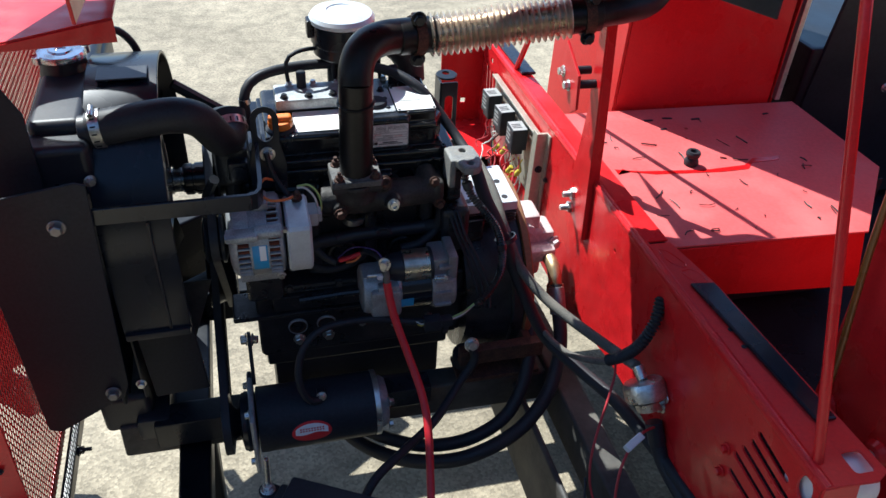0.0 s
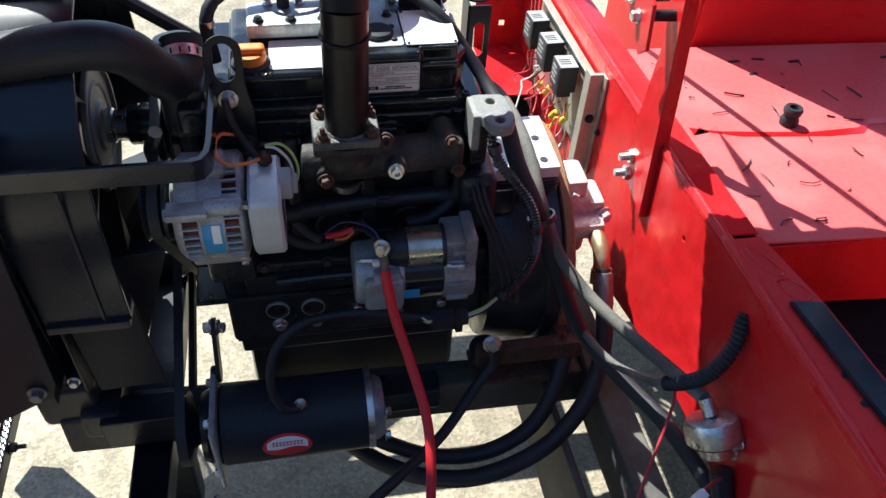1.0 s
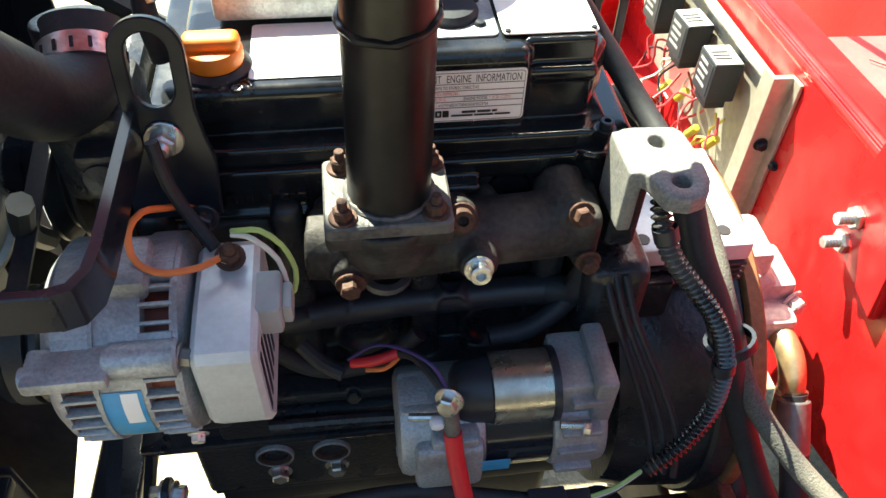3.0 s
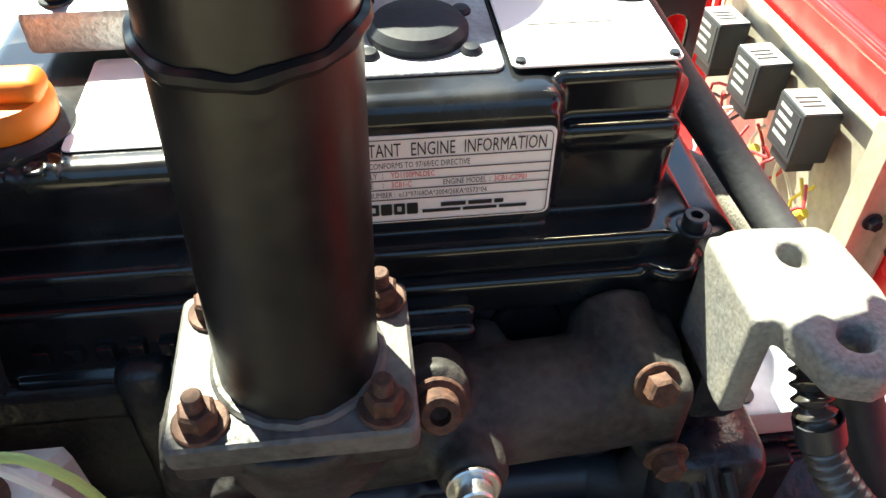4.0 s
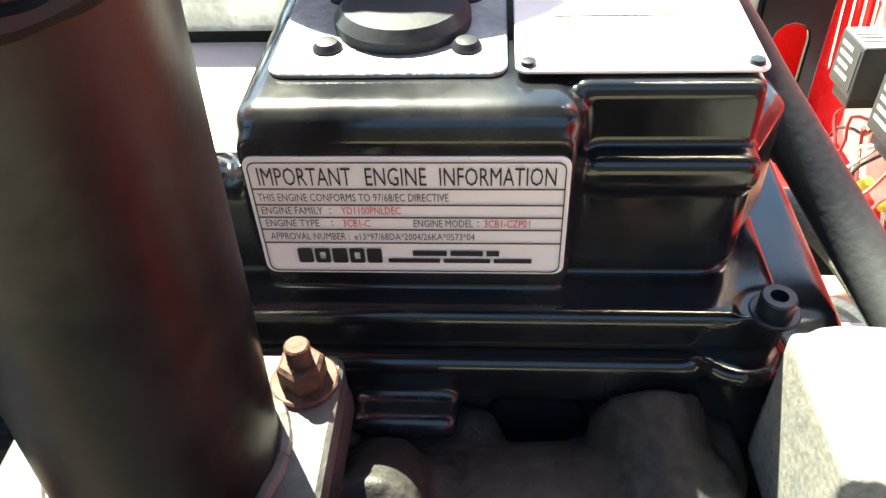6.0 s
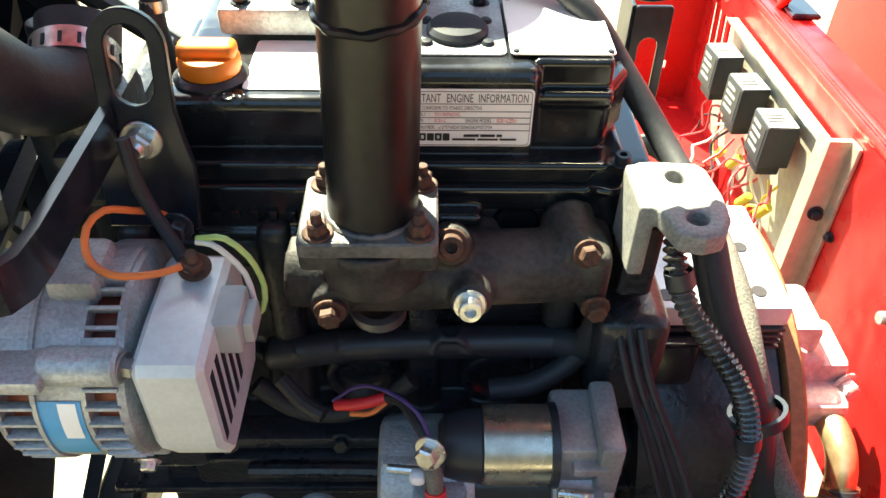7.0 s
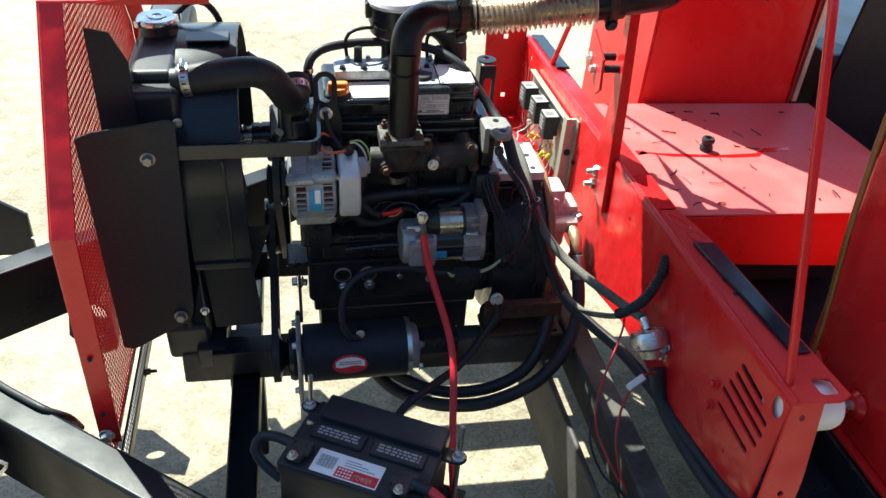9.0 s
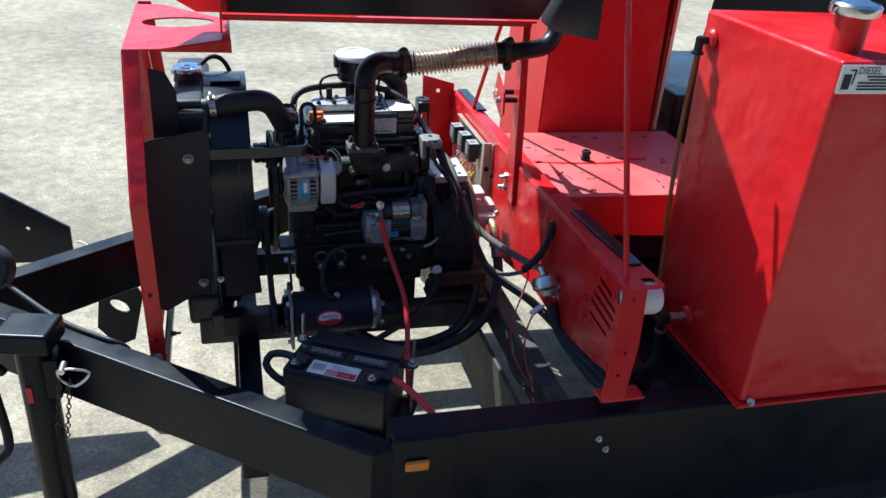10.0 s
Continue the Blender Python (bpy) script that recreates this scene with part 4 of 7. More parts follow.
for x in (-0.215, -0.13, -0.06):
    bolt(engine, (x, -0.064, 0.660), (0, -1, 0.4), 0.006, BLACK_CAST)
part("mount_pad", box((-0.285, -0.085, 0.655), (-0.225, -0.05, 0.735), 0.008), BLACK_CAST, engine)
cast("side_boss", box((0.048, -0.07, 0.70), (0.10, 0.0, 0.795), 0.012), BLACK_CAST, engine)
part("oil_tube", tube([(-0.20, -0.075, 0.640), (-0.12, -0.082, 0.650), (-0.09, -0.085, 0.652)], 0.006, 10), BLACK_CAST, engine)
b = tube([(-0.178, -0.034, 0.728), (-0.10, -0.033, 0.737), (0.0, -0.034, 0.741), (0.036, -0.036, 0.743)], 0.0125, 16, 0.02)
for x in (-0.142, -0.048):
    lathe((x, -0.033, 0.736), (x, -0.020, 0.80), [(0, 0.021), (0.010, 0.018), (0.018, 0.010), (0.022, 0)], 18, b)
box((-0.185, -0.046, 0.716), (-0.155, -0.02, 0.738), 0.008, b)
cast("gallery_rail", b, PLASTIC, engine, "black rail with a bluish sheen", 0.0018, 4)
part("rail_elbow", tube([(0.03, -0.036, 0.743), (0.048, -0.044, 0.748), (0.056, -0.046, 0.768), (0.060, -0.044, 0.79)], 0.013, 12), RUBBER, engine)
b = bmesh.new()
for k in range(5):
    lathe((-0.098, -0.034 - 0.003 * k, 0.770 + 0.0045 * k), (-0.098, -0.034 - 0.003 * k, 1), [(0, 0.013), (0, 0.019), (0.002, 0.019), (0.002, 0.013)], 20, b)
part("spring_coil", b, GREY_METAL, engine, "coiled return spring above the rail")
part("low_hose", tube([(-0.19, -0.05, 0.712), (-0.165, -0.055, 0.692), (-0.135, -0.058, 0.688), (-0.10, -0.058, 0.700), (-0.075, -0.052, 0.72)], 0.0075, 12), RUBBER, engine)
part("branch_hose", tube([(-0.02, -0.062, 0.720), (0.010, -0.060, 0.724), (0.034, -0.052, 0.735), (0.050, -0.045, 0.750)], 0.0085, 12), RUBBER, engine)
for x in (-0.206, -0.155):
    plug_b = lathe((x, -0.057, 0.566), (x, -1, 0.566), [(0, 0.0165), (0.004, 0.0165), (0.006, 0.0155), (0.0062, 0.0125), (0.002, 0.012), (0.002, 0)], 24)
    part("core_plug", plug_b, RUST, engine, "rusty cup plug")
    part("plug_rim", lathe((x, -0.058, 0.566), (x, -1, 0.566), [(0, 0.0175), (0.0055, 0.0172), (0.0065, 0.0155), (0.0, 0.0152)], 24), ALU, engine)
# head
b = box((-0.262, -0.004, 0.838), (0.085, 0.22, 0.872), 0.004)
box((-0.262, -0.022, 0.852), (0.085, 0.02, 0.871), 0.003, b)
box((-0.262, -0.022, 0.828), (-0.046, 0.02, 0.862), 0.003, b)
box((0.029, -0.022, 0.828), (0.085, 0.02, 0.862), 0.003, b)
box((-0.216, -0.027, 0.832), (-0.148, -0.012, 0.838), 0.002, b)
box((-0.062, -0.034, 0.848), (-0.030, -0.012, 0.857), 0.003, b)
lathe((-0.006, -0.004, 0.836), (-0.006, -1, 0.836), [(0, 0), (0, 0.017), (0.012, 0.016), (0.014, 0.013), (0.014, 0)], 26, b)
lathe((0.050, -0.016, 0.868), (0.050, -0.022, 2), [(0, 0), (0, 0.013), (0.006, 0.012), (0.006, 0)], 20, b)
head = cast("cylinder_head", b, COVER, engine, "gloss black cylinder head with a deep pocket", 0.0018, 3)
for i in range(5):
    part("cast_figure", box((-0.204 + 0.012 * i, -0.0252, 0.846), (-0.197 + 0.012 * i, -0.0215, 0.8535), 0.001), COVER, engine)
# cover: low front part, raised rear with the breather
b = box((-0.235, -0.017, 0.870), (0.062, 0.205, 0.8855), 0.003)
box((-0.228, 0.0005, 0.884), (0.048, 0.17, 0.920), 0.007, b, steps=3)
box((-0.0875, -0.0055, 0.886), (0.0035, 0.13, 0.9445), 0.0075, b, steps=4)
sheet(rounded(-0.0862, 0.8868, 0.0012, 0.9385, 0.004), 0.004, FACE_Y(-0.0042), bevel=0.0010, bm=b)
box((0.0, 0.006, 0.912), (0.049, 0.13, 0.9455), 0.003, b, steps=3)
box((0.0005, 0.0005, 0.886), (0.050, 0.12, 0.9225), 0.006, b, steps=3)
box((0.004, -0.0015, 0.9155), (0.050, 0.03, 0.9275), 0.004, b, steps=3)
for x in (-0.187, -0.10):
    lathe((x, 0.004, 0.918), (x, 0.004, 1), [(0, 0.010), (0.0065, 0.0095), (0.0075, 0.008), (0.0075, 0.0045), (0.002, 0.004), (0.002, 0)], 20, b)
sheet([(0.034, 0.0004), (0.046, 0.0010), (0.064, 0.032), (0.060, 0.10), (0.034, 0.10)], 0.040, FACE_Z(0.9065), bevel=0.003, bm=b)
lathe((0.057, -0.014, 0.883), (0.057, -0.014, 1), [(0, 0.0105), (0.002, 0.0100), (0.003, 0.0088), (0.003, 0)], 20, b)
cover = cast("valve_cover", b, COVER, engine, "glossy black valve cover", 0.0012, 2)
bolt(engine, (0.058, -0.014, 0.8852), (0, 0, 1), 0.0050, BLACK, socket=True)
bolt(engine, (-0.226, -0.008, 0.889), (0, 0, 1), 0.0055, BLACK)
part("breather", lathe((-0.046, 0.041, 0.944), (-0.046, 0.041, 1), [(0, 0), (0, 0.0185), (0.002, 0.0195), (0.005, 0.0195), (0.008, 0.017), (0.009, 0.012), (0.009, 0)], 36), BLACK_MATT, engine, "flat round breather cap")
# breather plate enlarged in pale alloy to imitate sun glare on the black top
b = sheet(rounded(-0.080, 0.012, -0.0165, 0.092, 0.005), 0.0016, FACE_Z(0.9452), bevel=0.0004)
part("breather_plate", b, ALU, engine, "square breather plate, enlarged to stand for the sun-bright cover top")
for x in (-0.0655, -0.0275):
    for y in (0.0255, 0.0565):
        part("screw", lathe((x, y, 0.9458), (x, y, 1), [(0, 0), (0, 0.0042), (0.001, 0.0042), (0.0025, 0.003), (0.003, 0)], 14), BLACK, engine)
# printed plate, its white carried back over the glaring part of the top
b = sheet(rounded(-0.0145, 0.0105, 0.0495, 0.092, 0.003), 0.0014, FACE_Z(0.9468), bevel=0.0004)
top_plate = part("top_plate", b, WHITE, engine, "white printed plate, carried back to stand for the sun-bright cover top")
for x, y in ((-0.0112, 0.0135), (0.0462, 0.0135), (-0.0112, 0.088), (0.0462, 0.088)):
    part("screw", lathe((x, y, 0.9475), (x, y, 1), [(0, 0), (0, 0.0022), (0.0012, 0.0019), (0.0016, 0)], 12), BLACK, top_plate)
part("print_line", patch(-0.004, 0.040, 0.030, 0.044, FACE_Z(0.9479)), CONNECTOR, top_plate)
# white patch puts the sun glare on the low cover into colour
part("sunlit_cover_patch", sheet(rounded(-0.180, 0.0125, -0.0905, 0.078, 0.003), 0.0008, FACE_Z(0.9207), bevel=0.0002), WHITE, engine, "white patch standing for the sun-bleached top of the low cover")
# oil filler cap
b = lathe((-0.202, 0.030, 0.919), (-0.202, 0.030, 1), [(0, 0), (0, 0.024), (0.003, 0.024), (0.006, 0.020), (0.006, 0)], 30)
part("filler_neck", b, BLACK_CAST, engine)
b = lathe((-0.202, 0.030, 0.925), (-0.202, 0.030, 1), [(0, 0), (0, 0.0188), (0.002, 0.0196), (0.008, 0.0196), (0.011, 0.0175), (0.012, 0)], 30)
box((-0.2205, 0.0215, 0.933), (-0.1835, 0.0385, 0.9445), 0.005, b, steps=3)
part("oil_cap", b, ORANGE, engine, "orange oil filler cap")
# lifting eye
eye = [(-0.256, 0.862), (-0.202, 0.862), (-0.200, 0.900), (-0.204, 0.918), (-0.207, 0.935)] + [(-0.228 + 0.0212 * math.cos(radians(12 * k)), 0.9705 + 0.0212 * math.sin(radians(12 * k))) for k in range(16)] + [(-0.249, 0.935), (-0.253, 0.918), (-0.257, 0.900)]
b = sheet(eye, 0.006, plane_at((0, -0.040, 0.905), (1, 0, 0), (0, 0.22, 1)) @ Matrix.Translation((0, -0.905, 0)), holes=[slot(-0.228, 0.949, -0.228, 0.971, 0.0118, 8)], bevel=0.001)
lift = part("lifting_eye", b, BLACK, engine, "black lifting eye")
bolt(lift, (-0.228, -0.040, 0.918), (0, -1, 0.1), 0.0085, stud=0.005)
bolt(engine, (-0.212, -0.062, 0.872), (0, -1, 0.1), 0.007, BLACK_CAST)

# printed engine label
LABEL = plane_at((-0.0848, -0.0066, 0.8925), (1, 0.0, 0), (0, 0.0, 1))
label = part("information_label", sheet(rounded(0, 0, 0.0845, 0.0405, 0.003), 0.0006, LABEL, bevel=0.0001), WHITE, engine, "white printed information label")
on = LABEL @ Matrix.Translation((0, 0, 0.0009))
for y in (0.0118, 0.0166, 0.0209, 0.0252, 0.0305):
    part("ruled_line", patch(0.0015, y, 0.083, y + 0.00035, on), INK, label)
b = bmesh.new()
ring = sheet(rounded(0.0012, 0.0012, 0.0833, 0.0393, 0.0024), 0.0002, on, holes=[rounded(0.0015, 0.0015, 0.0830, 0.0390, 0.0022)], bevel=0, bm=b)
part("border_line", b, INK, label)
for words, x, y, w, h, ink, bold in (
        ("IMPORTANT", 0.0036, 0.0318, 0.0245, 0.0058, INK, 0.0), ("ENGINE", 0.0318, 0.0318, 0.0158, 0.0058, INK, 0.0), ("INFORMATION", 0.0510, 0.0318, 0.0298, 0.0058, INK, 0.0),
        ("THIS ENGINE CONFORMS TO 97/68/EC DIRECTIVE", 0.0024, 0.0266, 0.0507, 0.0026, INK, 0.0),
        ("ENGINE FAMILY", 0.0026, 0.0222, 0.0166, 0.0025, INK, 0.0), (":", 0.0210, 0.0224, 0.0004, 0.0019, INK, 0.0), ("YD1100PNLDEC", 0.0242, 0.0222, 0.0160, 0.0025, RED_INK, 0.0),
        ("ENGINE TYPE", 0.0030, 0.0178, 0.0146, 0.0025, INK, 0.0), (":", 0.0210, 0.0180, 0.0004, 0.0019, INK, 0.0), ("3CB1-C", 0.0242, 0.0178, 0.0074, 0.0025, RED_INK, 0.0),
        ("ENGINE MODEL", 0.0434, 0.0178, 0.0160, 0.0025, INK, 0.0), (":", 0.0606, 0.0180, 0.0004, 0.0019, INK, 0.0), ("3CB1-CZP01", 0.0624, 0.0178, 0.0122, 0.0025, RED_INK, 0.0),
        ("APPROVAL NUMBER :", 0.0034, 0.0131, 0.0220, 0.0025, INK, 0.0), ("e13*97/68DA*2004/26KA*0573*04", 0.0268, 0.0131, 0.0330, 0.0025, INK, 0.0)):
    writing(words, h, w, on @ Matrix.Translation((x, y, 0)), ink, label, bold=bold)
b = bmesh.new()
for i in range(5):
    sheet(rounded(0.0100 + 0.0049 * i, 0.0045, 0.0142 + 0.0049 * i, 0.0098, 0.0006), 0.0002, on, holes=[rounded(0.0113 + 0.0049 * i, 0.0058, 0.0129 + 0.0049 * i, 0.0085, 0.0003)] if i % 2 else [], bevel=0, bm=b)
part("maker_mark", b, INK, label, "bold block-shaped mark")
b = bmesh.new()
for x0, x1, y0, y1 in ((0.0425, 0.0520, 0.0073, 0.0091), (0.0530, 0.0620, 0.0073, 0.0091), (0.0630, 0.0665, 0.0073, 0.0091), (0.0355, 0.0500, 0.0047, 0.0061), (0.0510, 0.0640, 0.0047, 0.0061), (0.0650, 0.0755, 0.0047, 0.0061)):
    patch(x0, y0, x1, y1, on, b)
part("fine_print", b, INK, label)

# exhaust manifold, flange and stack
b = tube([(-0.150, -0.048, 0.826), (-0.115, -0.053, 0.827), (-0.075, -0.054, 0.828), (-0.025, -0.050, 0.829), (0.022, -0.047, 0.829), (0.044, -0.044, 0.830)], 0.0245, 22, 0.012)
for x in (-0.125, -0.038, 0.034):
    box((x - 0.022, -0.048, 0.810), (x + 0.022, -0.014, 0.848), 0.010, b)
lathe((-0.0975, -0.064, 0.838), (-0.0975, -0.064, 1), [(0, 0), (0, 0.030), (0.020, 0.033), (0.034, 0.037), (0.040, 0.037), (0.040, 0)], 26, b)
lathe((0.026, -0.022, 0.850), (0.031, -0.090, 0.834), [(0, 0), (0, 0.0175), (0.034, 0.0165), (0.042, 0.012), (0.042, 0)], 24, b)
box((0.032, -0.072, 0.800), (0.050, -0.036, 0.856), 0.010, b)
lathe((-0.050, -0.045, 0.846), (-0.051, -0.092, 0.880), [(0, 0), (0, 0.014), (0.030, 0.0125), (0.032, 0)], 18, b)
lathe((-0.038, -0.055, 0.830), (-0.039, -1, 0.845), [(0, 0), (0, 0.016), (0.030, 0.0135), (0.032, 0)], 18, b)
lathe((-0.124, -0.050, 0.822), (-0.124, -1, 0.822), [(0, 0), (0, 0.015), (0.030, 0.013), (0.032, 0)], 18, b)
manifold = cast("exhaust_manifold", b, IRON, engine, "sooty bare cast-iron exhaust manifold", 0.002, 8)
part("riser_flange", box((-0.137, -0.096, 0.866), (-0.058, -0.034, 0.8795), 0.004), IRON, manifold)
bolt(manifold, (-0.124, -0.083, 0.822), (0, -1, 0), 0.0072, RUST)
bolt(manifold, (-0.039, -0.088, 0.833), (0, -1, 0.25), 0.0072, STEEL, socket=True)
bolt(manifold, (-0.0510, -0.0775, 0.8715), (0, -0.86, 0.5), 0.0072, RUST, socket=True)
bolt(manifold, (0.0335, -0.0640, 0.8530), (0.05, -0.92, 0.38), 0.0066, RUST)
bolt(manifold, (0.0415, -0.0730, 0.816), (0, -1, 0), 0.0066, RUST)
b = sheet(rounded(-0.1365, -0.0995, -0.0585, -0.0355, 0.004), 0.0105, FACE_Z(0.8850), bevel=0.0012)
flange = part("flange", b, FLANGE, engine, "grimy square pipe flange")
for x, y in ((-0.1250, -0.0900), (-0.0690, -0.0900), (-0.1250, -0.0450), (-0.0675, -0.0450)):
    bolt(flange, (x, y, 0.8905), (0, 0, 1), 0.0062, RUST, stud=0.006, name="stud_nut", label="rusty nut on a bright stud")
R = 0.0259
stack = thing("exhaust_pipe", (-0.0965, -0.0675, 0.891), "satin black steel exhaust pipe with a weld seam", "exhaust pipe")
line = [(-0.0958, -0.0674, 0.8868), (-0.0944, -0.0652, 0.9438), (-0.0934, -0.0630, 0.9947), (-0.0923, -0.0604, 1.0405)]
part("riser", tube(line, R, 36, 0.01), PIPE, stack)
part("weld_seam", tube([(-0.0930 + 1.012 * R * math.cos(a), -0.0623 + 1.012 * R * math.sin(a), 1.0089 + 0.0004 * math.sin(a * 9) + 0.0025 * math.sin(a + 0.6)) for a in (2 * math.pi * i / 60 for i in range(61))], lambda t: 0.0024 + 0.0005 * math.sin(t * 71) * math.sin(t * 23), 8, 0.003), PIPE, stack)
part("foot_weld", tube([(-0.0957 + 1.03 * R * math.cos(a), -0.0673 + 1.03 * R * math.sin(a), 0.8903 + 0.0006 * math.sin(a * 17)) for a in (2 * math.pi * i / 40 for i in range(41))], 0.0022, 8, 0.004), FLANGE, stack)
part("elbow", tube([(-0.0924, -0.0607, 1.0354), (-0.0907, -0.0531, 1.0533), (-0.0837, -0.0401, 1.0689), (-0.0702, -0.0244, 1.0775), (-0.0518, -0.0101, 1.0799), (-0.0263, 0.0041, 1.0775), (0.0042, 0.0120, 1.0739)], R, 28, 0.006), PIPE, stack)
part("bellows", tube([(0.034, 0.0155, 1.0725), (0.09, 0.012, 1.0765), (0.16, 0.003, 1.088), (0.2505, -0.0104, 1.1012)], 0.0292, 26, ribs=0.0098, depth=0.0046), BELLOWS, stack, "ribbed stainless flexible section")
part("left_sleeve", rod((-0.018, 0.006, 1.0755), (0.040, 0.0160, 1.073), 0.0275, seg=28, soft=0.002), PIPE, stack)
part("right_sleeve", rod((0.245, -0.0095, 1.1005), (0.298, -0.0135, 1.1060), 0.0275, seg=28, soft=0.002), PIPE, stack)
part("outlet", tube([(0.28, -0.0125, 1.104), (0.34, -0.012, 1.110), (0.385, -0.004, 1.118), (0.412, 0.012, 1.145), (0.418, 0.022, 1.19), (0.418, 0.028, 1.26)], 0.0225, 26), PIPE, stack)
for c, d in ((Vector((0.0124, 0.0112, 1.0740)), Vector((1, 0.17, -0.043))), (Vector((0.2781, -0.0120, 1.1040)), Vector((1, -0.08, 0.10)))):
    d.normalize()
    clamp = part("clamp", lathe(c - d * 0.008, c + d, [(0, 0.028), (0, 0.0305), (0.016, 0.0305), (0.016, 0.028)], 28), RUST, stack, "rusty saddle clamp")
    for s in (1, -1):
        sub = box(c + Vector((-0.0085, -0.013, 0.026 * s - 0.009)), c + Vector((0.0085, 0.009, 0.026 * s + 0.009)), 0.004)
        part("lug", sub, RUST, clamp)
        bolt(clamp, c + Vector((0.0, -0.014, 0.032 * s)), (0, -1, 0.0), 0.0085, BLACK)

# flywheel housing, ledge and cast bracket
FY, FZ = 0.062, 0.562
b = lathe((0.098, FY, FZ), (1, FY, FZ), [(0, 0), (0, 0.160), (0.03, 0.168), (0.085, 0.172), (0.085, 0)], 64)
bell = part("flywheel_housing", b, BLACK_CAST, engine)
b = lathe((0.180, FY, FZ), (1, FY, FZ), [(0, 0), (0, 0.176), (0.003, 0.179), (0.021, 0.179), (0.024, 0.176), (0.024, 0)], 72)
part("back_plate", b, BLACK_CAST, engine, "thick dark adapter plate")
b = lathe((0.2045, FY, FZ), (1, FY, FZ), [(0, 0), (0, 0.180), (0.002, 0.183), (0.013, 0.183), (0.016, 0.180), (0.016, 0)], 72)
part("adapter_ring", b, RING, engine, "primer and rust coloured adapter ring")
b = box((0.088, -0.030, 0.752), (0.198, 0.09, 0.7715), 0.003)
ledge = part("mounting_ledge", b, ALU_SMOOTH, engine, "cast aluminium mounting ledge")
for i in range(4):
    part("ledge_fin", box((0.11, -0.032, 0.730 + 0.006 * i), (0.197, -0.014, 0.733 + 0.006 * i), 0.001), BLACK_CAST, ledge)
part("ledge_block", box((0.088, -0.042, 0.700), (0.135, 0.03, 0.746), 0.004), BLACK_GLOSS, engine)
for x, y in ((0.177, -0.013), (0.108, -0.017), (0.177, 0.036)):
    part("bore", lathe((x, y, 0.7718), (x, y, 1), [(0, 0), (0, 0.0058), (0.0006, 0.0058), (0.0006, 0)], 18), INK, ledge)
out = [(0.059, -0.060), (0.059, -0.034), (0.062, -0.029), (0.070, -0.028), (0.098, -0.030), (0.103, -0.036), (0.106, -0.062), (0.105, -0.084), (0.098, -0.098), (0.086, -0.102), (0.073, -0.098), (0.069, -0.086), (0.064, -0.072)]
b = sheet(out, 0.013, FACE_Z(0.8905), holes=[circle(0.0825, -0.0445, 0.0058, 18), circle(0.0855, -0.0845, 0.0062, 18)], bevel=0.001)
sheet([(0.056, -0.074), (0.055, -0.030), (0.066, -0.030), (0.066, -0.074)], 0.052, FACE_Z(0.870), bevel=0.001, bm=b)
box((0.062, -0.052, 0.862), (0.098, -0.030, 0.888), 0.004, b)
lathe((0.0855, -0.0845, 0.8955), (0.0855, -0.0845, 1), [(-0.004, 0.0172), (0.0022, 0.0165), (0.0026, 0.0150), (0.0026, 0.0064), (-0.010, 0.0062)], 26, b)
bracket = cast("cast_bracket", b, SAND_CAST, engine, "pale sand-cast bracket with two holes", 0.0013, 5)
b = box((0.060, -0.05, 0.80), (0.085, 0.0, 0.86), 0.006)
part("bracket_leg", b, BLACK_CAST, engine)

# oil pan and front mounts
b = box((-0.256, -0.056, 0.375), (0.062, 0.10, 0.505), 0.012)
box((-0.266, -0.058, 0.470), (0.075, 0.11, 0.506), 0.006, b)
pan = part("oil_pan", b, BLACK, engine)
part("pan_lip", box((-0.27, -0.060, 0.500), (0.09, 0.186, 0.508), 0.002), BLACK, engine)
for x, z, r in ((-0.205, 0.533, 0.0085), (-0.152, 0.535, 0.0085), (-0.30 + 0.21, 0.556, 0.007), (-0.03, 0.545, 0.0075), (0.035, 0.55, 0.0075)):
    bolt(engine, (x, -0.058, z), (0, -1, 0), r)
mount = part("engine_mount", box((0.075, -0.155, 0.50), (0.235, -0.135, 0.535), 0.002), RUST, engine, "rusty engine mount bracket")
part("mount_plate", box((0.075, -0.155, 0.452), (0.235, -0.09, 0.462), 0.002), RUST, mount)
part("mount_web", box((0.20, -0.150, 0.46), (0.215, -0.06, 0.535), 0.002), RUST, mount)
bolt(mount, (0.093, -0.156, 0.556), (0, -0.9, 0.5), 0.0095)
part("mount_rubber", rod((0.10, -0.11, 0.452), (0.10, -0.11, 0.49), 0.026, soft=0.004), RUBBER, mount)
# thermostat housing, water pump, fan and pulleys
b = box((-0.31, -0.015, 0.845), (-0.255, 0.06, 0.915), 0.010)
rod((-0.285, 0.03, 0.90), (-0.288, 0.04, 0.955), 0.024, soft=0.003, bm=b)
box((-0.29, -0.032, 0.865), (-0.258, -0.01, 0.90), 0.005, b)
lathe((-0.274, -0.031, 0.8825), (-0.274, -1, 0.8825), [(0, 0.012), (0.003, 0.012), (0.003, 0)], 20, b)
part("thermostat_housing", b, BLACK_CAST, engine)
HUB = Vector((0, 0.047, 0.829))
b = rod((-0.318, HUB.y, HUB.z), (-0.275, HUB.y, HUB.z), 0.030, soft=0.004)
box((-0.30, -0.01, 0.72), (-0.272, 0.20, 0.87), 0.012, b)
part("water_pump", b, BLACK_CAST, engine)


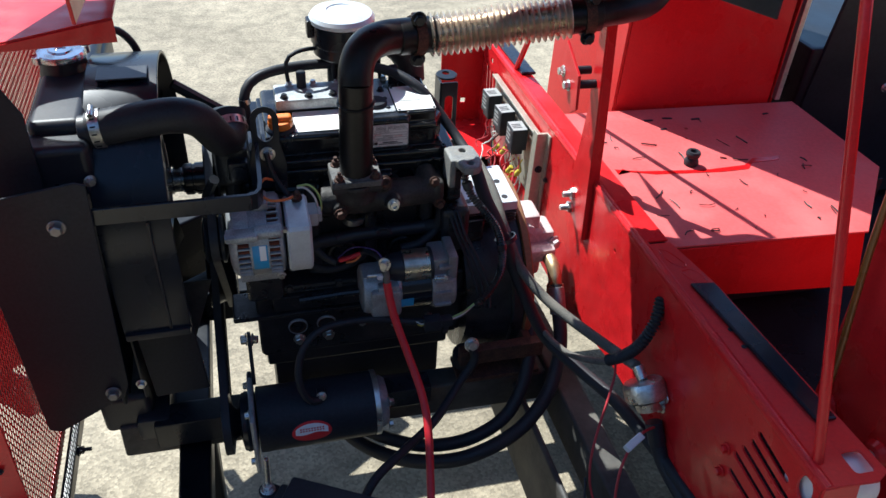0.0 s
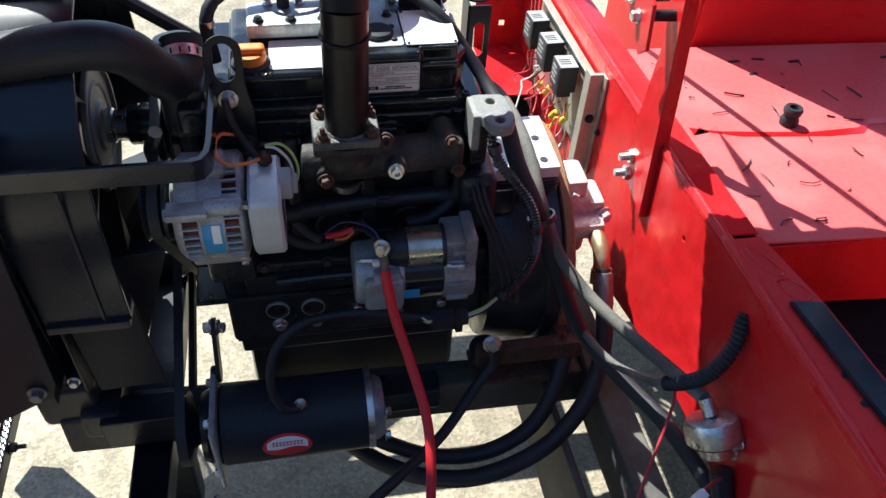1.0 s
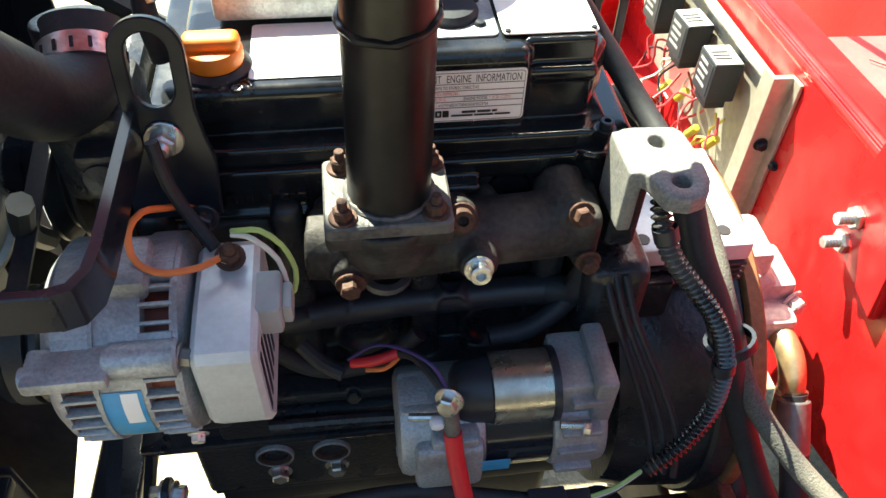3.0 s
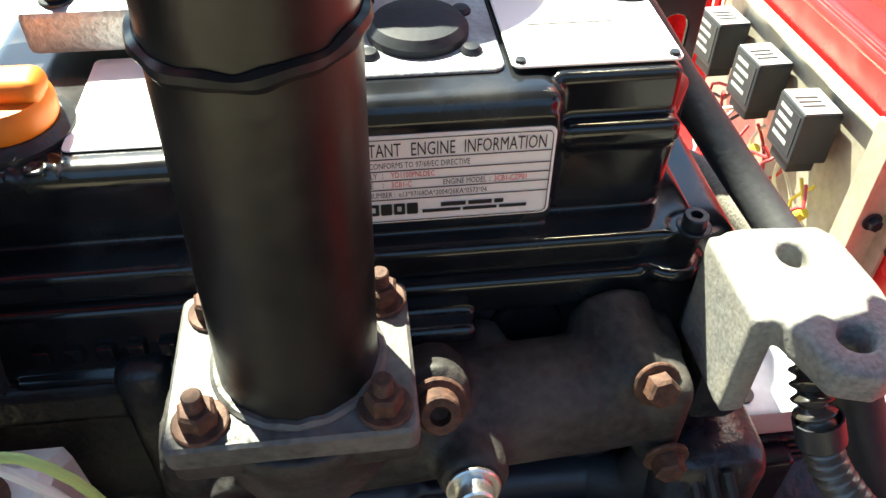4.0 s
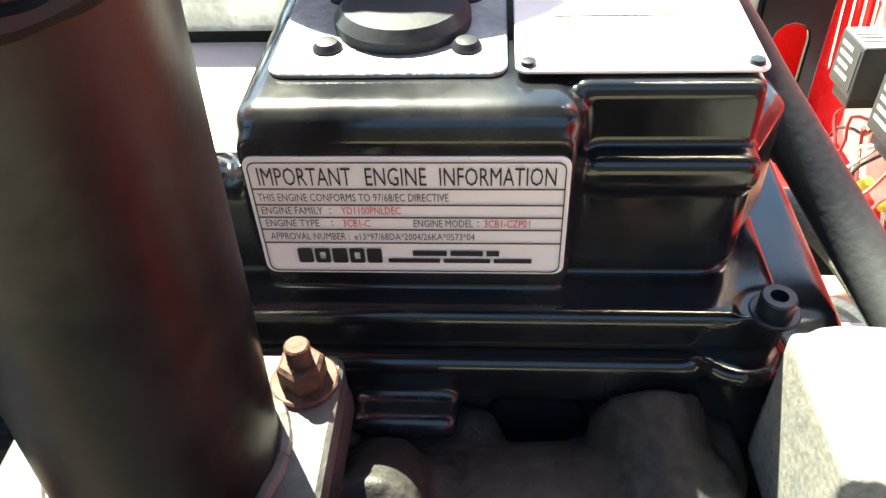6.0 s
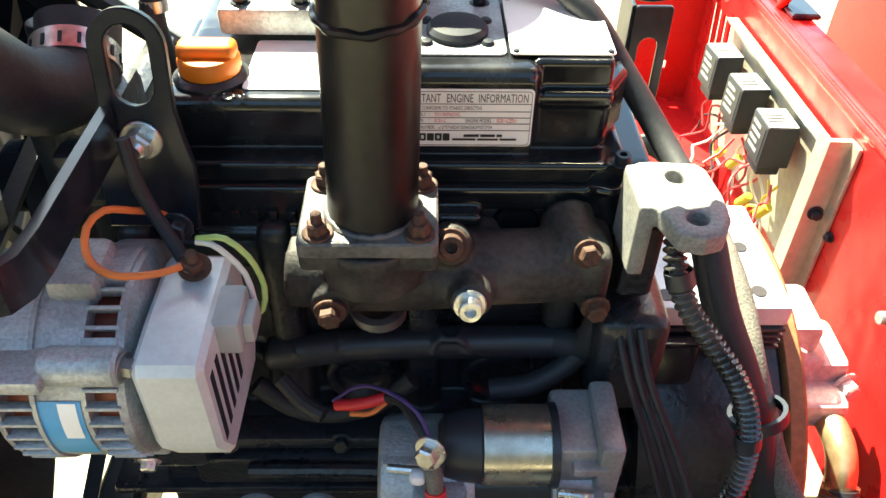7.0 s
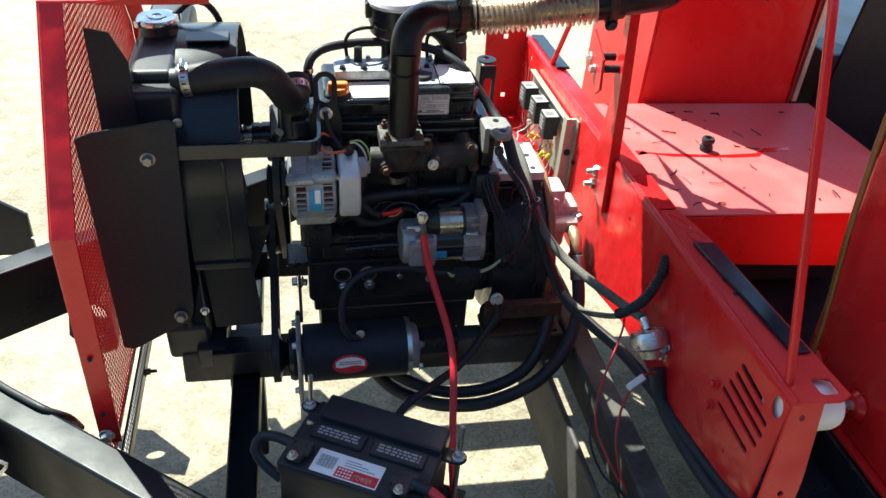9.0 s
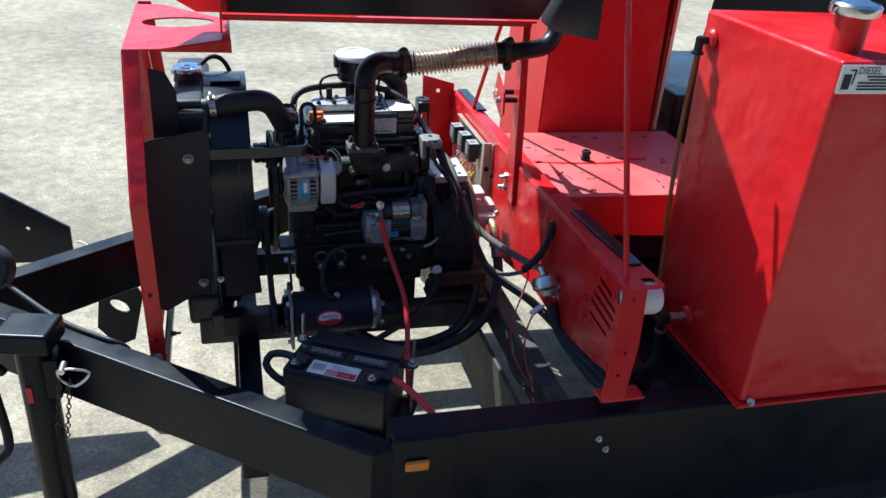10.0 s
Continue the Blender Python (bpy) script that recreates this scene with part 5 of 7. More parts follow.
def pulley(name, x, y, z, r, wide=0.022, label=""):
    return part(name, lathe((x - wide / 2, y, z), (9, y, z), [(0, 0), (0, r * 0.45), (0.004, r * 0.5), (0.004, r * 0.85), (0, r), (0.003, r * 1.0), (wide * 0.45, r * 0.84), (wide * 0.55, r * 0.84), (wide - 0.003, r), (wide, r), (wide - 0.004, r * 0.85), (wide - 0.004, r * 0.5), (wide, r * 0.45), (wide, 0)], 44), BLACK, engine, label)


pulley("pump_pulley", -0.318, HUB.y, HUB.z, 0.056)
pulley("crank_pulley", -0.332, 0.10, 0.575, 0.064, 0.05)
fan = part("fan_hub", lathe((-0.390, HUB.y, HUB.z), (9, HUB.y, HUB.z), [(0, 0), (0, 0.0225), (0.008, 0.0225), (0.010, 0.0200), (0.022, 0.0200), (0.023, 0.0215), (0.028, 0.0215), (0.028, 0)], 36), CHROME, engine, "bright steel fan hub")
part("hub_boot", lathe((-0.364, HUB.y, HUB.z), (9, HUB.y, HUB.z), [(0, 0), (0, 0.024), (0.002, 0.0262), (0.014, 0.0262), (0.015, 0.0245), (0.018, 0.0245), (0.019, 0.0268), (0.034, 0.0268), (0.035, 0)], 32), BLACK_GLOSS, engine)
for k in range(7):
    a = 2 * math.pi * k / 7 + 0.3
    b = bmesh.new()
    rows = []
    for i in range(7):
        r = 0.080 + 0.090 * i / 6
        w = 0.020 + 0.03 * i / 6
        tw = radians(38 - 3 * i)
        row = []
        for s in (-1, 0, 1):
            t = a + s * w / r * 0.62 * math.cos(tw) + 0.10 * i / 6
            row.append((b.verts.new((-0.398 + s * w * 0.55 * math.sin(tw) - 0.003 * (s == 0), HUB.y + r * math.cos(t), HUB.z + r * math.sin(t)))))
        rows.append(row)
    for u, v in zip(rows, rows[1:]):
        for i in range(2):
            b.faces.new((u[i], u[i + 1], v[i + 1], v[i]))
    bmesh.ops.solidify(b, geom=b.faces[:], thickness=0.0022)
    part("fan_blade", b, BLACK_MATT, engine)
b = lathe((-0.402, HUB.y, HUB.z), (9, HUB.y, HUB.z), [(0, 0), (0, 0.080), (0.002, 0.0835), (0.007, 0.0835), (0.0085, 0.082), (0.0085, 0.078), (0.004, 0.075), (0.0035, 0.058), (0.006, 0.056), (0.006, 0.053), (0.004, 0.050), (0.005, 0.034), (0.009, 0.030), (0.009, 0)], 64)
part("fan_disc", b, FAN, engine, "grey moulded fan centre with a raised rim")


def belt(x, wheels, wide, label):
    """A belt round pulleys (y, z, r), taken as the outer hull of their rims."""
    pts = [(y + r * math.cos(2 * math.pi * i / 40), z + r * math.sin(2 * math.pi * i / 40)) for y, z, r in wheels for i in range(40)]
    pts = sorted(set(pts))
    hull = []
    for turn in (pts, pts[::-1]):
        part_hull = []
        for p in turn:
            while len(part_hull) > 1 and (part_hull[-1][0] - part_hull[-2][0]) * (p[1] - part_hull[-2][1]) - (part_hull[-1][1] - part_hull[-2][1]) * (p[0] - part_hull[-2][0]) <= 0:
                part_hull.pop()
            part_hull.append(p)
        hull += part_hull[:-1]
    b = bmesh.new()
    n = len(hull)
    loops = []
    cy, cz = sum(p[0] for p in hull) / n, sum(p[1] for p in hull) / n
    for dx, grow in ((-wide / 2, 0.004), (wide / 2, 0.004), (wide / 2 * 0.6, -0.004), (-wide / 2 * 0.6, -0.004)):
        ring = []
        for i, p in enumerate(hull):
            q, s = hull[i - 1], hull[(i + 1) % n]
            d = Vector((s[0] - q[0], s[1] - q[1])).normalized()
            ring.append(b.verts.new((x + dx, p[0] + d.y * grow, p[1] - d.x * grow)))
        loops.append(ring)
    for k in range(4):
        u, v = loops[k], loops[(k + 1) % 4]
        for i in range(n):
            b.faces.new((u[i], u[(i + 1) % n], v[(i + 1) % n], v[i]))
    return single("drive_belt", b, RUBBER, label, "belt", "drive belts")


ALT = Vector((0, -0.108, 0.818))
belt(-0.320, [(HUB.y, HUB.z, 0.054), (0.10, 0.575, 0.062), (ALT.y, ALT.z, 0.034)], 0.012, "black V-belt round the fan and alternator pulleys")

# injection pipes and glow plug leads on the far side
b = box((-0.205, 0.075, 0.925), (-0.02, 0.135, 0.945), 0.004)
part("intake_manifold", b, ALU, engine, "pale cast intake manifold")
for i, x in enumerate((-0.19, -0.15, -0.11, -0.07, -0.03)):
    bolt(engine, (x, 0.085, 0.945), (0, 0, 1), 0.005, BLACK)
    bolt(engine, (x + 0.012, 0.128, 0.945), (0, 0, 1), 0.005, STEEL)
for x in (-0.178, -0.10, -0.022):
    part("injection_pipe", tube([(x, 0.13, 0.94), (x - 0.002, 0.13, 0.985), (x + 0.015, 0.135, 1.0), (x + 0.05, 0.15, 0.998), (x + 0.07, 0.18, 0.97)], 0.0035, 10), BLACK_MATT, engine)
    part("injector", rod((x + 0.02, 0.12, 0.94), (x + 0.02, 0.12, 0.972), 0.008, soft=0.001), BLACK_MATT, engine)
# air cleaner
cleaner = thing("air_cleaner", (-0.10, 0.17, 0.93), "round black air cleaner with a pale dusty lid", "air cleaner")
part("body", lathe((-0.082, 0.155, 0.985), (-0.082, 0.155, 2), [(0, 0), (0, 0.044), (0.006, 0.050), (0.022, 0.050), (0.026, 0.053), (0.058, 0.053), (0.06, 0)], 44), BLACK, cleaner)
part("lid", lathe((-0.082, 0.155, 1.045), (-0.082, 0.155, 2), [(0, 0), (0, 0.0545), (0.006, 0.0545), (0.012, 0.050), (0.016, 0.030), (0.0165, 0.026), (0.0145, 0.024), (0.016, 0)], 44), ALU_SMOOTH, cleaner, "pale pressed lid with a ring")
part("clip", box((-0.142, 0.14, 1.02), (-0.130, 0.165, 1.05), 0.003), BLACK, cleaner)
part("duct", tube([(-0.05, 0.16, 1.01), (0.0, 0.16, 1.0), (0.03, 0.155, 0.97), (0.035, 0.15, 0.93)], 0.026, 20), RUBBER, cleaner)
part("support", box((-0.11, 0.15, 0.93), (-0.06, 0.16, 0.99), 0.003), BLACK, cleaner)
# far engine bracket
far_arm = thing("far_bracket", (0.117, 0.20, 0.79), "black folded steel bracket with round holes", "bracket")
b = sheet(rounded(0.10, 0.80, 0.132, 0.905, 0.004), 0.004, FACE_Y(0.175), holes=[slot(0.116, 0.83, 0.116, 0.87, 0.008)])
box((0.098, 0.175, 0.80), (0.102, 0.215, 0.905), 0.001, b)
part("channel", b, BLACK, far_arm)
b = sheet(circle(0.117, 0.205, 0.020, 20), 0.004, FACE_Z(0.905), holes=[circle(0.117, 0.21, 0.007, 14)])
part("top_tab", b, BLACK, far_arm)

# ---- alternator ----
alt = thing("alternator", (-0.25, -0.108, 0.76), "cast aluminium alternator with red windings and a blue label", "alternator")
x0, x1 = -0.300, -0.219
b = lathe((x0, ALT.y, ALT.z), (9, ALT.y, ALT.z), [(0, 0), (0, 0.040), (0.003, 0.054), (0.009, 0.0605), (0.013, 0.0615), (0.013, 0.049), (0.030, 0.049), (0.030, 0.0615), (0.059, 0.0615), (0.059, 0.049), (0.075, 0.049), (0.075, 0.0615), (0.079, 0.060), (0.081, 0.054), (0.083, 0.045), (0.083, 0)], 56)
casing = part("casing", b, ALU, alt)
part("top_lug", box((x0 + 0.036, ALT.y - 0.02, ALT.z + 0.052), (x0 + 0.064, ALT.y + 0.02, ALT.z + 0.070), 0.006), ALU, alt)
part("ear", box((x0 - 0.002, ALT.y - 0.066, ALT.z + 0.036), (x0 + 0.044, ALT.y - 0.040, ALT.z + 0.046), 0.003), ALU, alt)
part("through_boss", lathe((x0 + 0.040, ALT.y - 0.050, ALT.z + 0.041), (9, ALT.y - 0.050, ALT.z + 0.041), [(0, 0), (0, 0.0085), (0.003, 0.0105), (0.038, 0.0105), (0.040, 0.009), (0.040, 0)], 24), ALU, alt)
part("ear_boss", lathe((x0 - 0.003, ALT.y - 0.056, ALT.z + 0.040), (9, ALT.y - 0.056, ALT.z + 0.040), [(0, 0), (0, 0.0065), (0.014, 0.0065), (0.016, 0.005), (0.016, 0)], 20), ALU, alt)
part("seam_ridge", lathe((x0 + 0.0315, ALT.y, ALT.z), (9, ALT.y, ALT.z), [(0, 0.060), (0, 0.0632), (0.0022, 0.0632), (0.0022, 0.060)], 56), ALU, alt)
part("foot", box((x0 + 0.010, ALT.y - 0.026, ALT.z - 0.074), (x0 + 0.076, ALT.y + 0.022, ALT.z - 0.055), 0.004), ALU, alt)
for x in (x0 + 0.0115, x0 + 0.0560):
    part("winding", lathe((x, ALT.y, ALT.z), (9, ALT.y, ALT.z), [(0.0018, 0.045), (0.002, 0.0515), (0.018, 0.0515), (0.0182, 0.045)], 48), COPPER, alt, "red lacquered windings behind the vents")
for u0, u1 in ((0.0115, 0.0315), (0.0580, 0.0765)):
    q = box((0, -0.0012, -0.0044), (u1 - u0, 0.0012, 0.0028), 0.0009)
    me = finish(q)
    me.materials.append(ALU)
    fill = finish(box((0, -0.0058, -0.0044), (u1 - u0, 0.0058, 0.0024), 0.0004))
    fill.materials.append(ALU)
    for i in range(36):
        a = radians(i * 10 + 3)
        c, s = math.cos(a), math.sin(a)
        open_slot = 150 < i * 10 + 3 < 236 or (u0 > 0.05 and 96 < i * 10 + 3 < 130)
        shared("vent_bar", me if open_slot else fill, plane_at((x0 + u0, ALT.y + c * 0.0590, ALT.z + s * 0.0590), (1, 0, 0), (0, -s, c)), alt)
lab = bmesh.new()
rows = []
for i in range(9):
    a = radians(159 + 5.2 * i)
    rows.append([lab.verts.new((x0 + u, ALT.y + math.cos(a) * 0.0621, ALT.z + math.sin(a) * 0.0621)) for u in (0.0330, 0.0560)])
for u, v in zip(rows, rows[1:]):
    lab.faces.new((u[0], u[1], v[1], v[0]))
blue = part("label", lab, BLUE_LABEL, alt, "blue and white printed label")
white = bmesh.new()
rows = []
for i in range(6):
    a = radians(160 + 4.6 * i)
    rows.append([white.verts.new((x0 + u, ALT.y + math.cos(a) * 0.0624, ALT.z + math.sin(a) * 0.0624)) for u in (0.0440, 0.0535)])
for u, v in zip(rows, rows[1:]):
    white.faces.new((u[0], u[1], v[1], v[0]))
part("print_panel", white, WHITE, blue)
cover_yz = [(-0.150, 0.772), (-0.166, 0.800), (-0.167, 0.860), (-0.163, 0.8655), (-0.130, 0.868), (-0.085, 0.868), (-0.070, 0.856), (-0.066, 0.785), (-0.078, 0.770)]
end = part("end_cover", sheet(cover_yz, 0.037, FACE_X(-0.1955), bevel=0.0035), ALU_SMOOTH, alt, "plain cast end cover")
for i in range(5):
    part("cooling_slot", box((-0.1782, -0.158 + 0.011 * i, 0.795), (-0.1766, -0.152 + 0.011 * i, 0.850), 0.0006), BLACK_MATT, end)
part("plug_socket", box((-0.183, -0.136, 0.842), (-0.164, -0.104, 0.866), 0.003), CONNECTOR, alt, "grey plastic plug socket")
part("socket_rib", box((-0.165, -0.131, 0.846), (-0.158, -0.110, 0.861), 0.002), CONNECTOR, alt)
part("pulley", lathe((x0 - 0.036, ALT.y, ALT.z), (9, ALT.y, ALT.z), [(0, 0), (0, 0.030), (0.003, 0.036), (0.009, 0.0315), (0.012, 0.036), (0.018, 0.0365), (0.022, 0.032), (0.026, 0.038), (0.030, 0.038), (0.032, 0.03), (0.036, 0.02), (0.036, 0)], 40), BLACK, alt, "ribbed black pulley")
bolt(alt, (-0.193, -0.100, 0.874), (0.1, -0.3, 1), 0.0065, RUST, stud=0.006)
part("terminal_post", rod((-0.194, -0.098, 0.856), (-0.193, -0.100, 0.876), 0.006, seg=14), RUST, alt)
bolt(alt, (x1 - 0.008, ALT.y - 0.046, ALT.z - 0.048), (0, -1, -0.4), 0.0048)

bolt(alt, (x1 - 0.0005, ALT.y - 0.050, ALT.z + 0.041), (1, -0.2, 0), 0.0055, GREY_METAL)
brace = thing("alternator_stay", (-0.27, -0.06, 0.84), "bent steel slotted stay above the alternator", "bracket")
part("strap", tube([(-0.31, -0.07, 0.90), (-0.325, -0.05, 0.86), (-0.33, -0.02, 0.82)], 0.008, 8), BLACK, brace)

# ---- starter ----
start = thing("starter_motor", (-0.02, -0.105, 0.63), "starter motor with a zinc solenoid and pale end cap", "starter motor")
SY, SZ = -0.100, 0.672
b = rod((-0.098, SY, SZ), (-0.030, SY, SZ), 0.043, soft=0.008, seg=40)
box((-0.096, SY - 0.02, SZ + 0.02), (-0.055, SY + 0.02, SZ + 0.041), 0.005, b)
end_cap = part("end_cap", b, ALU, start, "pale cast end cap")
part("cap_plate", box((-0.086, SY - 0.0475, SZ - 0.030), (-0.034, SY - 0.030, SZ + 0.026), 0.006), ALU, end_cap)
part("cap_step", box((-0.074, SY - 0.044, SZ + 0.020), (-0.038, SY - 0.026, SZ + 0.034), 0.004), ALU, end_cap)
part("yoke", rod((-0.032, SY, SZ), (0.020, SY, SZ), 0.0415, seg=40, soft=0.001), BLACK_GLOSS, start)
b = rod((0.019, SY, SZ), (0.062, SY, SZ), 0.045, soft=0.004, seg=40)
box((0.019, SY - 0.028, SZ + 0.02), (0.050, SY + 0.025, SZ + 0.068), 0.005, b)
box((0.046, SY - 0.034, SZ - 0.03), (0.063, SY + 0.025, SZ + 0.076), 0.004, b)
box((0.030, SY - 0.036, SZ + 0.050), (0.054, SY - 0.020, SZ + 0.058), 0.002, b)
housing = part("drive_housing", b, GREY_CAST, start)
for i in range(3):
    part("rib", box((0.022, SY - 0.049, SZ - 0.02 + 0.026 * i), (0.052, SY - 0.036, SZ - 0.014 + 0.026 * i), 0.002), GREY_CAST, housing)
SOL = Vector((0, SY - 0.008, SZ + 0.047))
part("solenoid", rod((-0.028, SOL.y, SOL.z), (0.018, SOL.y, SOL.z), 0.0272, seg=36, soft=0.002), YELLOW_ZINC, start, "shiny zinc-plated solenoid can")
part("solenoid_cap", lathe((-0.057, SOL.y, SOL.z), (9, SOL.y, SOL.z), [(0, 0), (0, 0.014), (0.004, 0.021), (0.014, 0.024), (0.028, 0.0255), (0.029, 0.0265), (0.030, 0)], 32), PLASTIC, start)
part("gasket", rod((0.017, SOL.y, SOL.z), (0.022, SOL.y, SOL.z), 0.0288, seg=32), PLASTIC, start)
part("label", sheet(rounded(0, 0, 0.033, 0.018, 0.001), 0.0006, plane_at((-0.047, SY - 0.0440, SZ - 0.012), (1, 0, 0), (0, -0.1, 1)), bevel=0), BLUE_LABEL, start, "blue printed label")
bolt(start, (-0.062, SY - 0.035, SZ + 0.080), (-0.5, -1, 0.2), 0.0075)
bolt(start, (0.036, SY - 0.048, SZ + 0.045), (1, -0.4, 0), 0.004)
part("drive_stud", rod((0.021, SY - 0.040, SZ + 0.039), (0.044, SY - 0.043, SZ + 0.039), 0.0036, seg=12, soft=0.0008), STEEL, start)
part("through_bolt", rod((-0.09, SY - 0.03, SZ + 0.053), (-0.055, SY - 0.035, SZ + 0.055), 0.003, seg=10), STEEL, start)

# ---- electric hydraulic motor below ----
motor = thing("hydraulic_motor", (-0.20, -0.185, 0.43), "black cylindrical hydraulic pump motor with a red oval sticker", "motor")
MY, MZ, MR = -0.185, 0.476, 0.0565
part("shell", rod((-0.292, MY, MZ), (-0.092, MY, MZ), MR, soft=0.002, seg=56), BLACK_MATT, motor)
part("end_band", rod((-0.0935, MY, MZ), (-0.084, MY, MZ), MR + 0.001, soft=0.001, seg=56), ALU_SHEET, motor, "bare metal end band")
part("rear_cap", lathe((-0.085, MY, MZ), (9, MY, MZ), [(0, 0), (0, 0.047), (0.008, 0.046), (0.016, 0.040), (0.018, 0.03), (0.018, 0)], 40), ALU, motor)
part("front_plate", box((-0.304, MY - 0.058, MZ - 0.075), (-0.295, MY + 0.06, MZ + 0.062), 0.010), ALU, motor, "bare aluminium front plate")
part("front_disc", lathe((-0.322, MY, MZ), (9, MY, MZ), [(0, 0), (0, 0.030), (0.004, 0.048), (0.012, 0.052), (0.018, 0.05), (0.018, 0)], 40), BLACK, motor)
part("motor_pulley", lathe((-0.352, MY, MZ), (9, MY, MZ), [(0, 0), (0, 0.028), (0.004, 0.052), (0.010, 0.045), (0.016, 0.052), (0.02, 0.03), (0.03, 0.02), (0.03, 0)], 40), BLACK, motor)
ov = bmesh.new()
n, m = 26, 6
centre = ov.verts.new((-0.205, MY - math.cos(0.24) * (MR + 0.0006), MZ + math.sin(0.24) * (MR + 0.0006)))
prev = None
first = None
for k in range(1, m + 1):
    ring = []
    for i in range(n):
        a = 2 * math.pi * i / n
        u, w = 0.0335 * k / m * math.cos(a), 0.0205 * k / m * math.sin(a)
        t = 0.24 + w / MR
        ring.append(ov.verts.new((-0.205 + u, MY - math.cos(t) * (MR + 0.0006), MZ + math.sin(t) * (MR + 0.0006))))
    for i in range(n):
        j = (i + 1) % n
        if prev is None:
            ov.faces.new((centre, ring[i], ring[j]))
        else:
            ov.faces.new((prev[i], prev[j], ring[j], ring[i]))
    prev = ring
sticker = part("sticker", ov, RED_CABLE, motor, "red and white oval sticker")
wv = bmesh.new()
rows = []
for i in range(15):
    u = -0.0275 + 0.055 * i / 14
    half = 0.0160 * math.sqrt(max(0, 1 - (u / 0.0306) ** 2))
    rows.append([wv.verts.new((-0.205 + u, MY - math.cos(0.24 + w / MR) * (MR + 0.0010), MZ + math.sin(0.24 + w / MR) * (MR + 0.0010))) for w in (-0.003 - 0.002 * math.sin(i * 0.5), half * 0.5, half)])
for u, v in zip(rows, rows[1:]):
    for i in range(2):
        wv.faces.new((u[i], u[i + 1], v[i + 1], v[i]))
part("print_field", wv, WHITE, sticker)
for i in range(2):
    bb = bmesh.new()
    for k in range(9):
        u = -0.020 + 0.0047 * k
        t0 = 0.24 + (0.0015 + 0.004 * i) / MR
        qs = [bb.verts.new((-0.205 + uu, MY - math.cos(t) * (MR + 0.0013), MZ + math.sin(t) * (MR + 0.0013))) for uu, t in ((u, t0), (u + 0.003, t0 + 0.01), (u + 0.003, t0 + 0.055), (u, t0 + 0.045))]
        bb.faces.new(qs)
    part("fine_print", bb, RED_INK, sticker)
part("terminal", box((-0.190, MY - 0.018, MZ + 0.048), (-0.176, MY - 0.004, MZ + 0.066), 0.002), BLACK, motor)
bolt(motor, (-0.183, MY - 0.020, MZ + 0.058), (0, -1, 0.5), 0.006)
for z in (0.03, -0.03):
    bolt(motor, (-0.068, MY - 0.03, MZ + z), (1, 0, 0), 0.006)
for z, y in ((0.05, -0.03), (-0.06, -0.04), (0.04, 0.045)):
    bolt(motor, (-0.304, MY + y, MZ + z), (-1, 0, 0), 0.006)
part("carrier", box((-0.47, -0.150, 0.395), (-0.305, -0.10, 0.455), 0.004), BLACK, motor)
part("tail_bracket", box((-0.068, -0.17, 0.43), (0.02, -0.13, 0.475), 0.004), BLACK_GLOSS, motor)
belt(-0.343, [(0.10, 0.575, 0.06), (MY, MZ, 0.048)], 0.013, "black V-belt down to the pump motor")
idler = thing("belt_tensioner", (-0.29, -0.10, 0.50), "slotted steel belt tensioner arm with bolts", "tensioner")
b = sheet(slot(-0.098, 0.585, -0.135, 0.53, 0.014), 0.006, FACE_X(-0.292))
sheet(slot(-0.135, 0.53, -0.14, 0.44, 0.011), 0.006, FACE_X(-0.299), bm=b)
part("arm", b, BLACK, idler)
bolt(idler, (-0.288, -0.098, 0.584), (1, -0.2, 0), 0.008)
bolt(idler, (-0.296, -0.098, 0.586), (-1, 0, 0), 0.008)


# ---- radiator and shroud ----
rad = thing("radiator", (-0.53, 0.05, 0.45), "black radiator with a chrome filler cap", "radiator")
part("core", box((-0.585, -0.11, 0.50), (-0.50, 0.27, 0.935), 0.004), BLACK_MATT, rad)
part("side_plate", sheet([(-0.585, 0.93), (-0.579, 1.114), (-0.545, 1.106), (-0.525, 1.06), (-0.528, 0.93)], 0.003, FACE_Y(-0.128)), BLACK_MATT, rad)
b = box((-0.545, -0.125, 0.925), (-0.462, 0.27, 1.005), 0.012, steps=3)
box((-0.540, -0.085, 0.99), (-0.468, 0.25, 1.022), 0.012, b, steps=3)
rod((-0.475, -0.078, 1.002), (-0.442, -0.078, 1.004), 0.022, soft=0.002, bm=b)
part("top_tank", b, PLASTIC, rad, "black moulded top tank")
b = box((-0.555, -0.12, 0.42), (-0.47, 0.27, 0.505), 0.012, steps=3)
box((-0.50, -0.14, 0.405), (-0.44, 0.0, 0.46), 0.012, b)
part("bottom_tank", b, PLASTIC, rad)
b = lathe((-0.508, 0.085, 1.015), (-0.508, 0.085, 2), [(0, 0), (0, 0.036), (0.022, 0.031), (0.024, 0)], 32)
part("filler_neck", b, PLASTIC, rad)
b = lathe((-0.508, 0.085, 1.038), (-0.508, 0.085, 2), [(0, 0), (0, 0.033), (0.002, 0.035), (0.008, 0.035), (0.011, 0.033), (0.011, 0.018), (0.013, 0.016), (0.013, 0.008), (0.011, 0.007), (0.011, 0)], 36)
for k in range(2):
    a = k * math.pi + 0.5
    lathe((-0.508 + 0.033 * math.cos(a), 0.085 + 0.033 * math.sin(a), 1.037), (-0.508 + 0.033 * math.cos(a), 0.085 + 0.033 * math.sin(a), 2), [(0, 0), (0, 0.009), (0.011, 0.009), (0.012, 0)], 16, b)
part("filler_cap", b, CHROME, rad, "chrome radiator cap")
